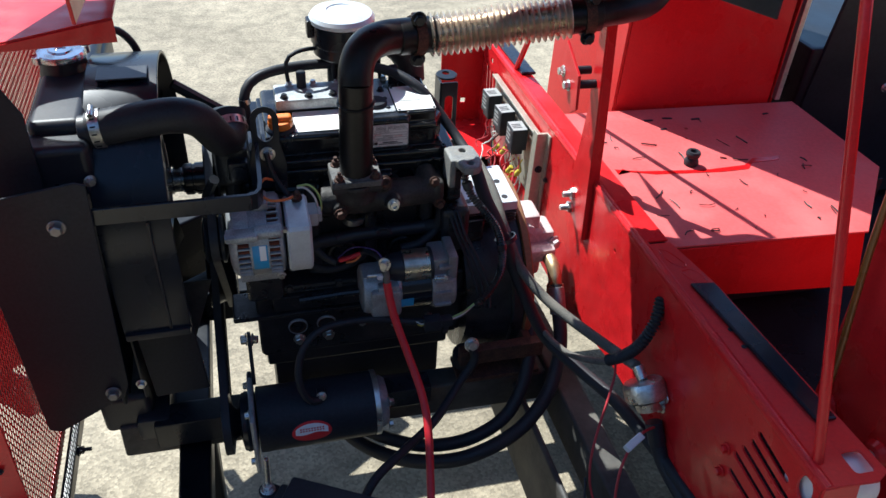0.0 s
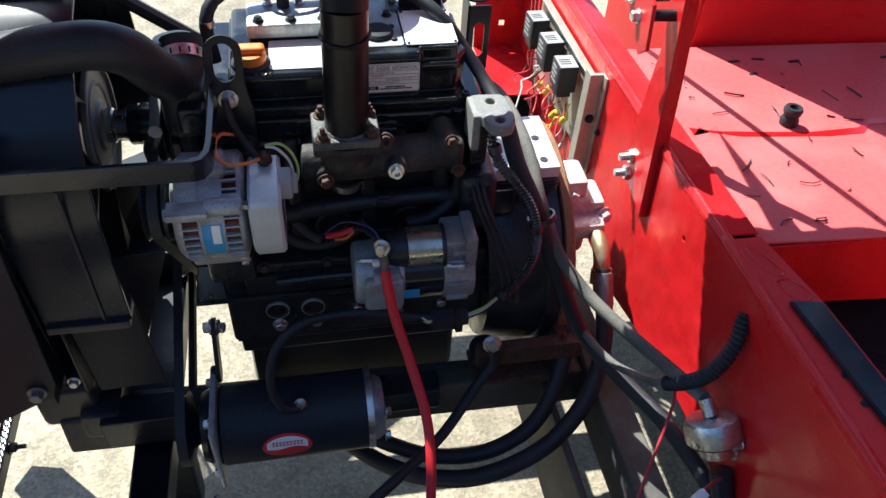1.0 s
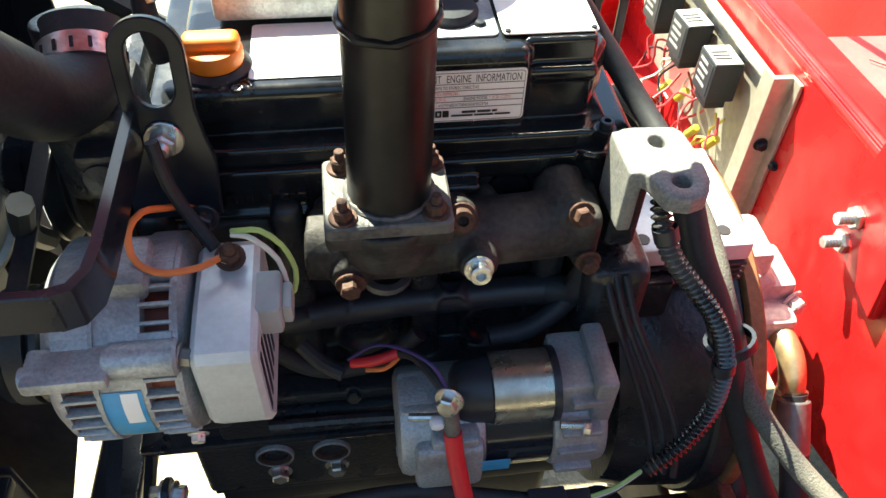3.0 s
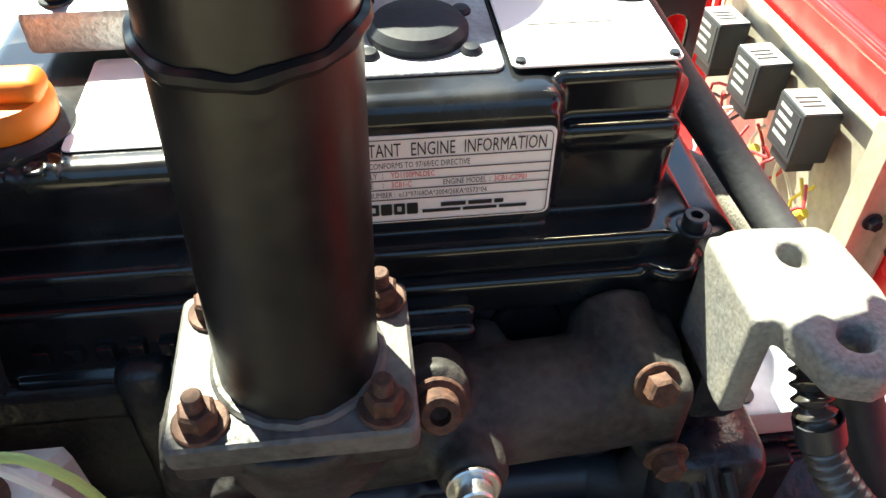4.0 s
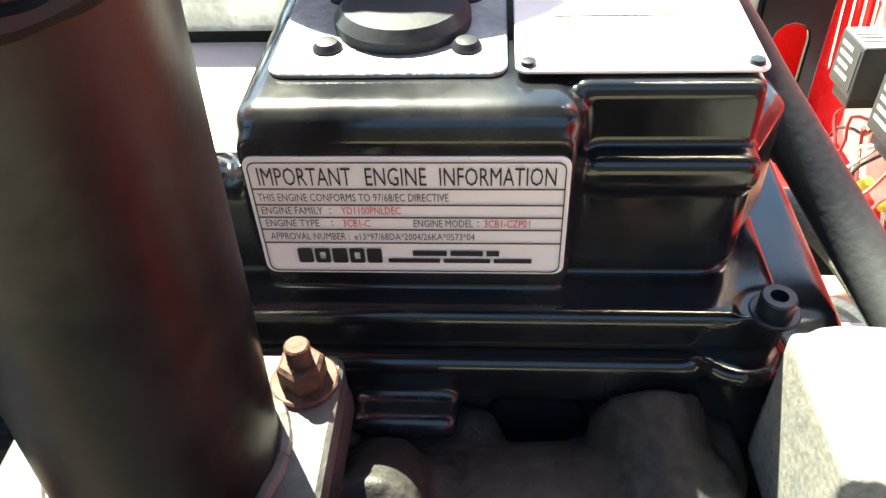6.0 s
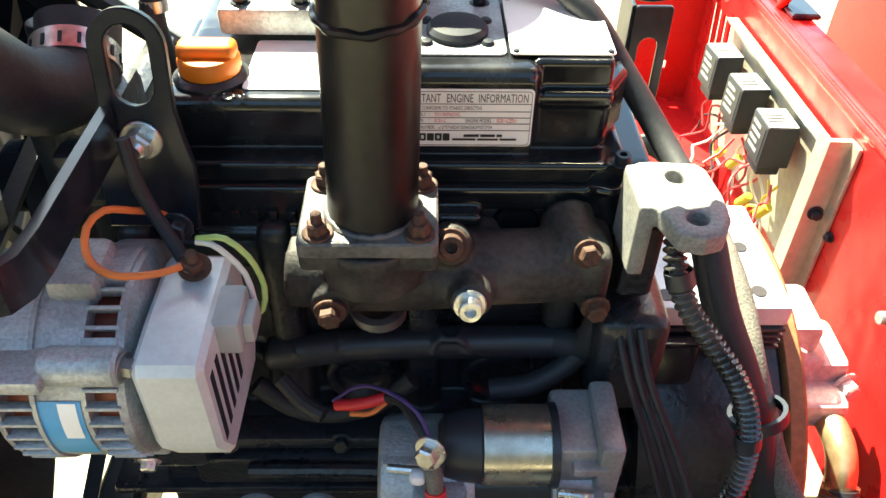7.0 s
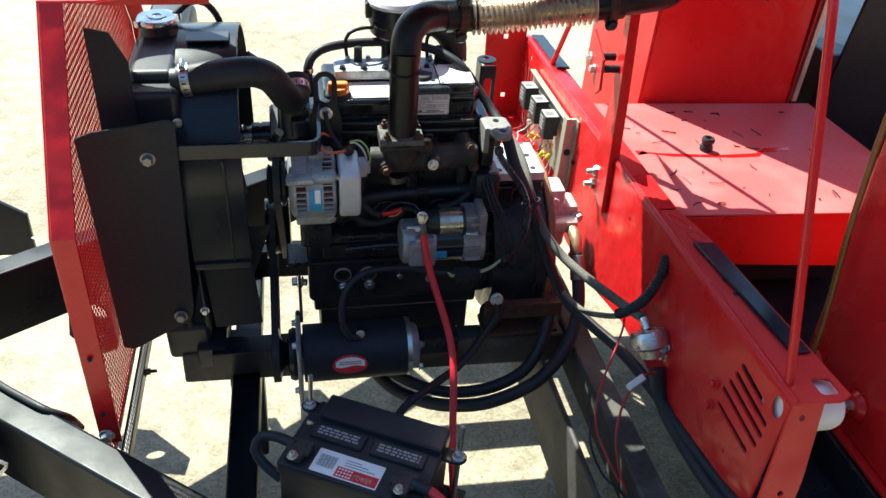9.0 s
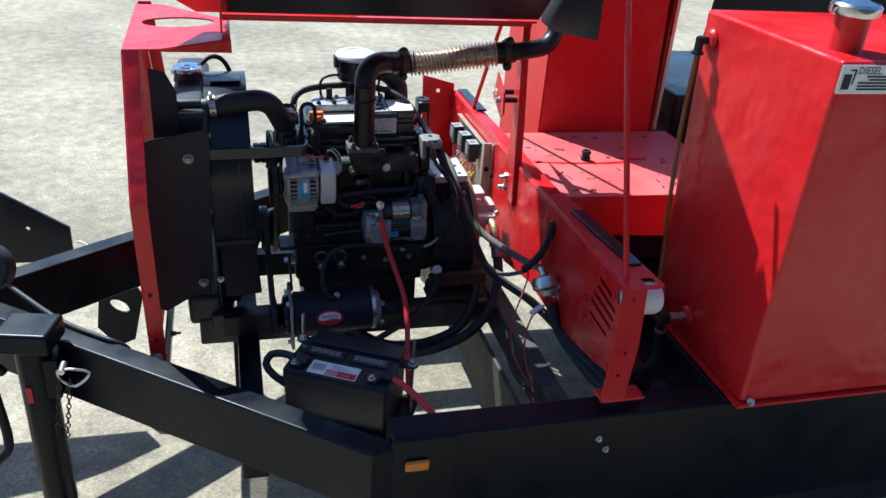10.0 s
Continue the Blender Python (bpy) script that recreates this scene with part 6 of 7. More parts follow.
part("overflow_hose", tube([(-0.48, 0.10, 1.045), (-0.455, 0.115, 1.062), (-0.43, 0.13, 1.055), (-0.41, 0.14, 1.02), (-0.405, 0.15, 0.96)], 0.006, 12), RUBBER, rad)
side = thing("side_baffle", (-0.54, -0.165, 0.5), "flat matt black side baffle bolted to the radiator", "baffle")
b = sheet([(-0.612, 0.962), (-0.588, 0.972), (-0.475, 0.990), (-0.462, 0.985), (-0.482, 0.600), (-0.492, 0.575), (-0.600, 0.512), (-0.618, 0.52)], 0.004, plane_at((0, -0.166, 0), (1, 0, 0), (0, -0.02, 1)))
part("sheet", b, BLACK_MATT, side)
part("fold", box((-0.480, -0.172, 0.58), (-0.474, -0.12, 0.985), 0.002), BLACK, side).data.transform(Matrix.Translation((0.473, 0, 0)) @ Matrix.Rotation(radians(-2.0), 4, "Y") @ Matrix.Translation((-0.473, 0, 0)))
bolt(side, (-0.511, -0.186, 0.923), (0, -1, 0), 0.0085, GREY_METAL)
bolt(side, (-0.506, -0.182, 0.591), (0, -1, 0), 0.0085, GREY_METAL)
bolt(side, (-0.466, -0.165, 0.585), (0, -1, 0), 0.006)
bolt(side, (-0.468, -0.13, 0.955), (0.6, -1, 0), 0.006, STEEL)
shroud = thing("fan_shroud", (-0.43, 0.06, 0.5), "black moulded fan shroud", "fan shroud")
FR = 0.205
arch = [(HUB.y + r * math.cos(radians(a)), HUB.z + r * math.sin(radians(a))) for r, turn in ((FR + 0.003, 1), (FR - 0.002, -1)) for a in list(range(0, 181, 5))[::turn]]
arch = [(HUB.y + FR + 0.003, 0.69)] + arch[:37] + [(HUB.y - FR - 0.003, 0.69), (HUB.y - FR + 0.002, 0.69)] + arch[37:] + [(HUB.y + FR - 0.002, 0.69)]
b = sheet(arch, 0.100, FACE_X(-0.422), bevel=0.001)
ring = part("ring", b, SHROUD, shroud)
b = sheet(rounded(-0.13, 0.50, 0.27, 0.955, 0.02), 0.004, FACE_X(-0.472), holes=[circle(HUB.y, HUB.z - 0.0, FR - 0.06, 40)])
part("back_sheet", b, PLASTIC, shroud)
part("lower_flap", box((-0.462, -0.125, 0.505), (-0.372, -0.118, 0.69), 0.003), BLACK_MATT, shroud).data.transform(Matrix.Translation((-0.42, -0.12, 0.6)) @ Matrix.Rotation(radians(-3), 4, "Y") @ Matrix.Translation((0.42, 0.12, -0.6)))
part("skirt", sheet([(-0.340, 0.69), (-0.47, 0.69), (-0.47, 0.44), (-0.424, 0.44)], 0.004, FACE_Y(-0.05)), DUSTY_FRAME, shroud, "dusty lower skirt of the shroud")
part("rib", box((-0.404, HUB.y - FR - 0.006, 0.692), (-0.400, HUB.y - FR - 0.001, 0.90), 0.001), PLASTIC, shroud)
part("foot_ledge", box((-0.470, HUB.y - FR - 0.010, 0.682), (-0.374, HUB.y - FR + 0.030, 0.694), 0.002), PLASTIC, shroud)
part("top_recess", box((-0.455, HUB.y - 0.05, HUB.z + FR + 0.0025), (-0.385, HUB.y - 0.01, HUB.z + FR + 0.006), 0.002), PLASTIC, shroud)
# long arm from the baffle to the head
arm = thing("support_arm", (-0.38, -0.17, 0.915), "black flat-bar arm bent round to the engine", "bracket")
b = sheet(rounded(-0.535, 0.914, -0.258, 0.940, 0.004), 0.006, FACE_Y(-0.176))
part("bar", b, BLACK_GLOSS, arm)
corner_pts = [(-0.262, -0.176), (-0.252, -0.173), (-0.246, -0.163), (-0.244, -0.145), (-0.243, -0.04)]
b = bmesh.new()
rows = []
for i, (x, y) in enumerate(corner_pts):
    q, s = corner_pts[max(i - 1, 0)], corner_pts[min(i + 1, len(corner_pts) - 1)]
    d = Vector((s[0] - q[0], s[1] - q[1])).normalized()
    nx, ny = -d.y * 0.003, d.x * 0.003
    rows.append([b.verts.new((x + sx * nx, y + sx * ny, z)) for sx, z in ((-1, 0.914), (1, 0.914), (1, 0.940), (-1, 0.940))])
for u, v in zip(rows, rows[1:]):
    for i in range(4):
        b.faces.new((u[i], u[(i + 1) % 4], v[(i + 1) % 4], v[i]))
b.faces.new(rows[0][::-1])
b.faces.new(rows[-1])
part("bent_end", b, BLACK_GLOSS, arm)
hose = thing("radiator_hose", (-0.4, -0.07, 0.95), "thick black rubber upper radiator hose", "hose")
path = [(-0.462, -0.078, 1.003), (-0.43, -0.078, 1.008), (-0.385, -0.079, 1.015), (-0.345, -0.077, 1.016), (-0.319, -0.066, 1.000), (-0.304, -0.050, 0.972), (-0.293, -0.030, 0.944), (-0.283, -0.008, 0.932), (-0.278, 0.014, 0.936), (-0.279, 0.036, 0.952)]
part("hose", tube(path, 0.0250, 26, 0.008), RUBBER, hose)


def hose_clip(c, way, r, parent, screw=(0, -0.2, 1)):
    c, way = Vector(c), Vector(way).normalized()
    clip = part("hose_clip", lathe(c - way * 0.006, c + way, [(0, r - 0.001), (0, r + 0.0008), (0.014, r + 0.0008), (0.014, r - 0.001)], 36), STEEL, parent, "perforated steel hose clip")
    q = Vector(screw)
    q = (q - way * way.dot(q)).normalized()
    part("screw", rod(c + q * (r + 0.004) - way.cross(q) * 0.010, c + q * (r + 0.004) + way.cross(q) * 0.010, 0.0042, seg=12), STEEL, clip)
    bm = bmesh.new()
    for i in range(16):
        a = 2 * math.pi * i / 16
        d = q * math.cos(a) + way.cross(q) * math.sin(a)
        m = plane_at(c + d * (r + 0.0012), way, d.cross(way))
        k = box((-0.0035, -0.0011, -0.0003), (0.0035, 0.0011, 0.0003))
        bmesh.ops.transform(k, matrix=m, verts=k.verts)
        join(bm, k)
    part("slots", bm, BLACK_MATT, clip)


hose_clip((-0.452, -0.078, 1.005), (1, 0, 0.1), 0.0262, hose)
hose_clip((-0.2785, 0.016, 0.9375), (-0.1, 0.85, 0.5), 0.0256, hose, (-1, 0.3, -0.2))
diag = thing("diagonal_stay", (-0.36, 0.2, 0.9), "black diagonal stay behind the fan shroud", "stay")
part("bar", tube([(-0.372, 0.20, 0.925), (-0.33, 0.20, 0.893), (-0.27, 0.20, 0.848)], 0.010, 8, straight=True), BLACK, diag)

# ---- battery ----
TURN = -28.0
BAT = pose(-0.181, -0.490, 0.402, 0, 0, TURN) @ Matrix.Diagonal((1, 1, 0.74, 1))
bat = thing("battery", (-0.181, -0.490, 0.402), "black car battery with a red and white label, dusty", "battery")


def local(b):
    bmesh.ops.transform(b, matrix=BAT, verts=b.verts)
    return b


part("case", local(box((-0.130, -0.086, 0), (0.100, 0.070, 0.185), 0.006)), PLASTIC, bat)
b = box((-0.133, -0.089, 0.165), (0.103, 0.030, 0.2), 0.006)
box((-0.112, 0.018, 0.170), (0.101, 0.072, 0.213), 0.006, b)
part("lid", local(b), PLASTIC, bat)
for x in (-0.064, 0.038):
    b = box((x - 0.045, -0.022, 0.1995), (x + 0.045, 0.010, 0.207), 0.003)
    cap = part("vent_cap", local(b), PLASTIC, bat)
    at = BAT @ pose(x, -0.006, 0.2075) @ pose(-0.036, -0.008, 0)
    b = bmesh.new()
    random.seed(int(x * 1000) + 90)
    for r in range(3):
        u = 0.002
        while u < 0.07:
            w = random.uniform(0.004, 0.012)
            patch(u, 0.0005 + 0.006 * r, min(u + w, 0.072), 0.0042 + 0.006 * r, at, b)
            u += w + 0.0025
    part("fine_print", b, CONNECTOR, cap)
place = BAT @ pose(-0.080, -0.082, 0.2006)
lab = part("label", sheet(rounded(0, 0, 0.110, 0.046, 0.002), 0.0008, place, bevel=0.0002), WHITE, bat, "white and red printed label")
on = place @ pose(0, 0, 0.0008)
b = patch(0.040, 0.002, 0.108, 0.022, on)
part("red_field", b, RED_CABLE, lab)
b = bmesh.new()
for i in range(15):
    patch(0.006 + 0.0019 * i, 0.012, 0.0068 + 0.0019 * i + 0.0004 * (i % 3), 0.036, on, b)
for i in range(3):
    patch(0.048, 0.026 + 0.005 * i, 0.098 - 0.012 * i, 0.0278 + 0.005 * i, on, b)
part("fine_print", b, CONNECTOR, lab)
b = bmesh.new()
for i in range(5):
    for j in range(3):
        patch(0.043 + 0.005 * i, 0.0045 + 0.006 * j, 0.046 + 0.005 * i, 0.0075 + 0.006 * j, on @ pose(0, 0, 0.0003), b)
part("dot_pattern", b, WHITE, lab)
writing("POWER", 0.009, 0.030, on @ pose(0.070, 0.0065, 0.0004), YELLOW_ZINC, lab)
for x, way in ((-0.108, -1), (0.066, 1)):
    b = lathe((x, -0.052, 0.199), (x, -0.052, 1), [(0, 0), (0, 0.011), (0.016, 0.010), (0.018, 0)], 18)
    box((x - 0.020, -0.068, 0.203), (x + 0.020, -0.038, 0.217), 0.005, b)
    box((x - 0.014, -0.082, 0.205), (x + 0.014, -0.062, 0.220), 0.004, b)
    term = part("terminal_clamp", local(b), IRON, bat, "grey corroded lead terminal clamp")
    bolt(term, BAT @ Vector((x, -0.078, 0.219)), (0, 0, 1), 0.006, YELLOW_ZINC)
hold = thing("battery_clamp", (-0.17, -0.44, 0.40), "two long zinc studs with black clamp ears at the battery", "clamp")
for (x, y), (ex, ey) in (((-0.283, -0.374), (-0.262, -0.392)), ((-0.052, -0.512), (-0.073, -0.502))):
    part("stud", rod((x, y, 0.37), (x + 0.002, y + 0.003, 0.600), 0.0040, seg=14, soft=0.001), STEEL, hold)
    part("ear", sheet(slot(x, y, ex, ey, 0.014), 0.005, FACE_Z(0.532)), BLACK, hold)
    bolt(hold, (x, y, 0.5345), (0, 0, 1), 0.0078)
tray = thing("battery_tray", tuple(BAT @ Vector((0, 0, -0.012))), "black steel battery tray between tongue beam and cross member", "tray")
b = box((-0.155, -0.105, -0.012), (0.135, 0.09, -0.002), 0.002)
box((-0.155, -0.105, -0.012), (0.135, -0.100, 0.035), 0.001, b)
part("plate", local(b), BLACK, tray)
part("leg", box((-0.235, -0.49, 0.20), (-0.195, -0.45, 0.394), 0.003), BLACK, tray)
neg = thing("battery_lead", (-0.33, -0.48, 0.56), "black battery earth lead", "cable")
p = BAT @ Vector((-0.118, -0.052, 0.21))
part("lead", tube([p, p + Vector((-0.024, 0.018, 0.0)), p + Vector((-0.050, 0.030, -0.008)), p + Vector((-0.062, 0.020, -0.026)), p + Vector((-0.048, 0.002, -0.042)), p + Vector((-0.022, -0.018, -0.055))], 0.0085, 14), RUBBER, neg)
pos = thing("positive_lead", (-0.1, -0.62, 0.55), "red battery lead from the clamp over the rail", "cable")
p = BAT @ Vector((0.078, -0.055, 0.212))
part("lead", tube([p, p + Vector((0.026, -0.020, 0.002)), p + Vector((0.060, -0.062, -0.008)), p + Vector((0.095, -0.115, -0.030)), p + Vector((0.110, -0.140, -0.065))], 0.0075, 14), RED_CABLE, pos)
part("shrink", tube([p, p + Vector((0.026, -0.020, 0.002))], 0.0088, 14), RUBBER, pos)

# ---- leads and harnesses ----
red = thing("starter_lead", (-0.04, -0.2, 0.6), "thick red starter cable", "cable")
part("lead", tube([(-0.0590, -0.139, 0.714), (-0.057, -0.148, 0.692), (-0.050, -0.170, 0.655), (-0.036, -0.205, 0.610), (-0.020, -0.255, 0.557), (-0.018, -0.30, 0.515), (-0.026, -0.36, 0.46), (-0.04, -0.44, 0.43), (-0.045, -0.50, 0.40)], 0.0068, 16), RED_CABLE, red)
part("shrink", tube([(-0.062, -0.136, 0.742), (-0.060, -0.138, 0.728), (-0.0590, -0.139, 0.712)], 0.0058, 12, 0.004), BRAID, red)
part("ring_lug", sheet(circle(0, 0, 0.008, 16), 0.002, plane_at((-0.063, -0.139, 0.747), (1, 0, 0), (0, 0.3, 1))), STEEL, red)
part("boot", box((-0.076, -0.143, 0.722), (-0.065, -0.133, 0.732), 0.004), WHITE_PLASTIC, red)
earth = thing("earth_lead", (0.03, -0.2, 0.47), "black earth cable from the engine mount", "cable")
part("lead", tube([(0.093, -0.160, 0.552), (0.098, -0.165, 0.525), (0.070, -0.18, 0.49), (0.01, -0.24, 0.468), (-0.06, -0.30, 0.475), (-0.12, -0.35, 0.475), (-0.16, -0.40, 0.44)], 0.0078, 14), RUBBER, earth)
sense = thing("motor_lead", (-0.1, -0.16, 0.6), "black rubber lead looping over the pump motor", "cable")
part("lead", tube([(-0.183, -0.208, 0.532), (-0.200, -0.213, 0.535), (-0.215, -0.208, 0.560), (-0.216, -0.192, 0.600), (-0.198, -0.172, 0.634), (-0.160, -0.155, 0.647), (-0.09, -0.146, 0.642), (-0.03, -0.152, 0.632), (0.002, -0.16, 0.634)], 0.0062, 14), RUBBER, sense)
plugs = thing("wire_connector", (0.02, -0.165, 0.63), "black multi-way plug joining thin wires", "connector")
b = box((0.000, -0.175, 0.622), (0.030, -0.155, 0.645), 0.002)
box((0.028, -0.173, 0.626), (0.050, -0.157, 0.642), 0.002, b)
box((0.034, -0.168, 0.605), (0.044, -0.160, 0.628), 0.002, b)
part("shell", b, PLASTIC, plugs)
for i, (mt, dz) in enumerate(((GREEN_WIRE, 0.004), (WHITE_WIRE, 0.0), (RUBBER, -0.004))):
    part("wire", tube([(0.050, -0.165, 0.636 + dz), (0.070, -0.162, 0.642 + dz), (0.09, -0.156, 0.655 + dz * 0.5)], 0.0016, 8, 0.006), mt, plugs)
for i, mt in enumerate((YELLOW_WIRE, WHITE_WIRE)):
    part("wire", tube([(-0.012, -0.16, 0.632 + 0.004 * i), (-0.004, -0.166, 0.63 + 0.004 * i), (0.002, -0.165, 0.634)], 0.0013, 8, 0.004), mt, plugs)
alt_wires = thing("alternator_wires", (-0.18, -0.1, 0.88), "white and green wires looping into the alternator plug", "wires")
part("wire", tube([(-0.190, -0.094, 0.890), (-0.182, -0.098, 0.894), (-0.173, -0.100, 0.895), (-0.162, -0.101, 0.883), (-0.156, -0.102, 0.862), (-0.158, -0.107, 0.848), (-0.164, -0.111, 0.846)], 0.0017, 10, 0.006), GREEN_WIRE, alt_wires)
part("wire", tube([(-0.190, -0.096, 0.889), (-0.181, -0.100, 0.891), (-0.173, -0.102, 0.885), (-0.165, -0.103, 0.872), (-0.162, -0.106, 0.855), (-0.164, -0.109, 0.850)], 0.0017, 10, 0.006), WHITE_WIRE, alt_wires)
sense2 = thing("orange_wire", (-0.22, -0.1, 0.88), "loose orange wire loop with a ring terminal", "wire")
part("wire", tube([(-0.214, -0.052, 0.868), (-0.221, -0.064, 0.884), (-0.2286, -0.0761, 0.8950), (-0.2375, -0.0900, 0.9060), (-0.2440, -0.1010, 0.9030), (-0.2440, -0.1100, 0.8930), (-0.2370, -0.1160, 0.8870), (-0.2250, -0.1180, 0.8840), (-0.2080, -0.1130, 0.8815), (-0.1985, -0.1045, 0.8790)], 0.0021, 10, 0.006), ORANGE_WIRE, sense2)
part("ring_terminal", sheet(circle(0, 0, 0.006, 14), 0.0016, plane_at((-0.194, -0.100, 0.876), (1, 0, 0), (0, 1, 0.2))), STEEL, sense2)
dark = thing("sleeved_wire", (-0.21, -0.06, 0.87), "black sleeved wire behind the alternator", "wire")
part("wire", tube([(-0.230, -0.060, 0.932), (-0.225, -0.068, 0.904), (-0.214, -0.076, 0.882), (-0.203, -0.088, 0.870)], 0.0042, 10), RUBBER, dark)
bits = thing("taped_wires", (-0.106, -0.080, 0.747), "taped wire end in red and orange sleeve", "wires")
part("red_sleeve", tube([(-0.1285, -0.075, 0.720), (-0.112, -0.079, 0.726), (-0.092, -0.078, 0.732)], 0.0042, 12, 0.005), RED_CABLE, bits)
part("orange_core", tube([(-0.118, -0.082, 0.719), (-0.104, -0.085, 0.723), (-0.093, -0.081, 0.730)], 0.0018, 8, 0.004), ORANGE_WIRE, bits)
part("dark_tail", tube([(-0.092, -0.078, 0.732), (-0.081, -0.090, 0.742), (-0.068, -0.118, 0.749), (-0.060, -0.130, 0.740)], 0.0042, 10, 0.006), RUBBER, bits)
part("purple_wire", tube([(-0.131, -0.073, 0.722), (-0.111, -0.078, 0.744), (-0.091, -0.092, 0.756), (-0.071, -0.112, 0.760), (-0.062, -0.125, 0.747)], 0.0014, 8, 0.006), PURPLE_WIRE, bits)
part("black_branch", tube([(-0.165, -0.07, 0.742), (-0.15, -0.082, 0.732), (-0.135, -0.09, 0.728)], 0.006, 10), RUBBER, bits)

conduit = thing("split_conduit", (0.11, -0.1, 0.76), "ribbed black wire conduit, dusty, hanging beside the starter", "conduit")
part("conduit", tube([(0.079, -0.076, 0.880), (0.0775, -0.0909, 0.8690), (0.0862, -0.1013, 0.8463), (0.1040, -0.1116, 0.8239), (0.1227, -0.1219, 0.7990), (0.1345, -0.1290, 0.7700), (0.1390, -0.1350, 0.7350), (0.1340, -0.1420, 0.7020), (0.1150, -0.1500, 0.6720), (0.095, -0.155, 0.655)], 0.0060, 16, ribs=0.0048, depth=0.0014), CONDUIT, conduit)
for c, w in (((0.0790, -0.0930, 0.866), (0.3, -0.4, -1)), ((0.1360, -0.1305, 0.762), (0.15, -0.15, -1))):
    c, w = Vector(c), Vector(w).normalized()
    part("tape_wrap", lathe(c, c + w, [(0, 0.0078), (0, 0.0086), (0.010, 0.0086), (0.010, 0.0078)], 18), PLASTIC, conduit)
harness = thing("main_harness", (0.15, -0.1, 0.7), "dusty fabric-sleeved hoses strapped together", "hose")
part("pale_hose", tube([(0.120, 0.20, 0.755), (0.132, 0.165, 0.780), (0.142, 0.125, 0.790), (0.148, 0.07, 0.794), (0.150, 0.01, 0.796), (0.150, -0.045, 0.790), (0.151, -0.082, 0.772), (0.160, -0.100, 0.745), (0.178, -0.125, 0.700), (0.205, -0.170, 0.672), (0.238, -0.225, 0.660), (0.288, -0.310, 0.655), (0.303, -0.352, 0.664)], 0.0088, 18), BRAID, harness, "pale dusty fabric hose")
part("dark_hose", tube([(0.100, -0.040, 0.880), (0.105, -0.062, 0.862), (0.116, -0.085, 0.825), (0.135, -0.100, 0.785), (0.155, -0.112, 0.735), (0.168, -0.120, 0.695), (0.212, -0.155, 0.590), (0.237, -0.180, 0.553), (0.267, -0.240, 0.546), (0.300, -0.320, 0.548), (0.322, -0.42, 0.550), (0.345, -0.55, 0.548), (0.37, -0.66, 0.545)], 0.0110, 16), RUBBER, harness)
part("strap", lathe((0.150, -0.108, 0.757), (0.156, -0.114, 0.74), [(0, 0.016), (0, 0.019), (0.008, 0.019), (0.008, 0.016)], 20), PLASTIC, harness, "black cable tie")
braid = thing("braided_sleeve", (0.26, -0.2, 0.58), "thin grey braided cable ending in a ribbed conduit", "cable")
part("sleeve", tube([(0.178, -0.120, 0.68), (0.200, -0.130, 0.615), (0.222, -0.165, 0.577), (0.250, -0.225, 0.573), (0.275, -0.290, 0.615), (0.285, -0.312, 0.640)], 0.0055, 12), BRAID, braid)
part("ribbed_end", tube([(0.280, -0.306, 0.634), (0.290, -0.328, 0.665), (0.304, -0.343, 0.703), (0.322, -0.338, 0.742), (0.340, -0.312, 0.768)], 0.0085, 16, ribs=0.0060, depth=0.0015), RUBBER, braid)
thin = thing("thin_leads", (0.11, -0.1, 0.7), "bundle of thin black leads beside the housing", "wires")
for k in range(3):
    o = Vector((0.007 * k, -0.004 * k, 0))
    part("wire", tube([Vector((0.062, -0.06, 0.79)) + o, Vector((0.068, -0.085, 0.765)) + o, Vector((0.085, -0.11, 0.72)) + o * 1.3, Vector((0.098, -0.13, 0.68)) + o * 1.4, Vector((0.104, -0.15, 0.645)) + o], 0.0028, 8), RUBBER, thin)

loops = thing("hydraulic_hoses", (0.1, -0.2, 0.35), "pair of heavy black hydraulic hoses in low loops", "hose")
part("hose", tube([(-0.145, -0.13, 0.380), (-0.10, -0.145, 0.352), (-0.05, -0.17, 0.338), (0.01, -0.205, 0.350), (0.085, -0.225, 0.378), (0.158, -0.205, 0.402), (0.200, -0.17, 0.457), (0.222, -0.12, 0.519), (0.232, -0.05, 0.551), (0.235, 0.02, 0.57)], 0.0125, 18), RUBBER, loops)
part("hose", tube([(-0.16, -0.11, 0.36), (-0.115, -0.15, 0.325), (-0.062, -0.20, 0.330), (0.0, -0.242, 0.352), (0.076, -0.262, 0.376), (0.172, -0.242, 0.402), (0.240, -0.20, 0.450), (0.274, -0.145, 0.505), (0.283, -0.09, 0.555), (0.284, -0.06, 0.585)], 0.0135, 18), RUBBER, loops)
part("crimp", rod((0.281, -0.100, 0.545), (0.284, -0.065, 0.583), 0.0155, seg=20, soft=0.002), GREY_METAL, loops)
pump = thing("hydraulic_pump", (0.27, 0.06, 0.55), "pale primed hydraulic pump on the flywheel end", "pump")
body = part("body", box((0.218, 0.02, 0.54), (0.285, 0.12, 0.655), 0.012, steps=3), PINK, pump)
part("port_block", box((0.215, -0.01, 0.60), (0.300, 0.03, 0.63), 0.008), PINK, body)
part("upper_port", box((0.23, 0.03, 0.65), (0.275, 0.09, 0.685), 0.008), PINK, body)
part("side_port", box((0.265, 0.02, 0.60), (0.305, 0.08, 0.65), 0.008), PINK, body)
bolt(pump, (0.302, 0.02, 0.625), (0.4, -1, 0), 0.010, PINK)
bolt(pump, (0.25, 0.028, 0.66), (0, -1, 0.4), 0.009, PINK)
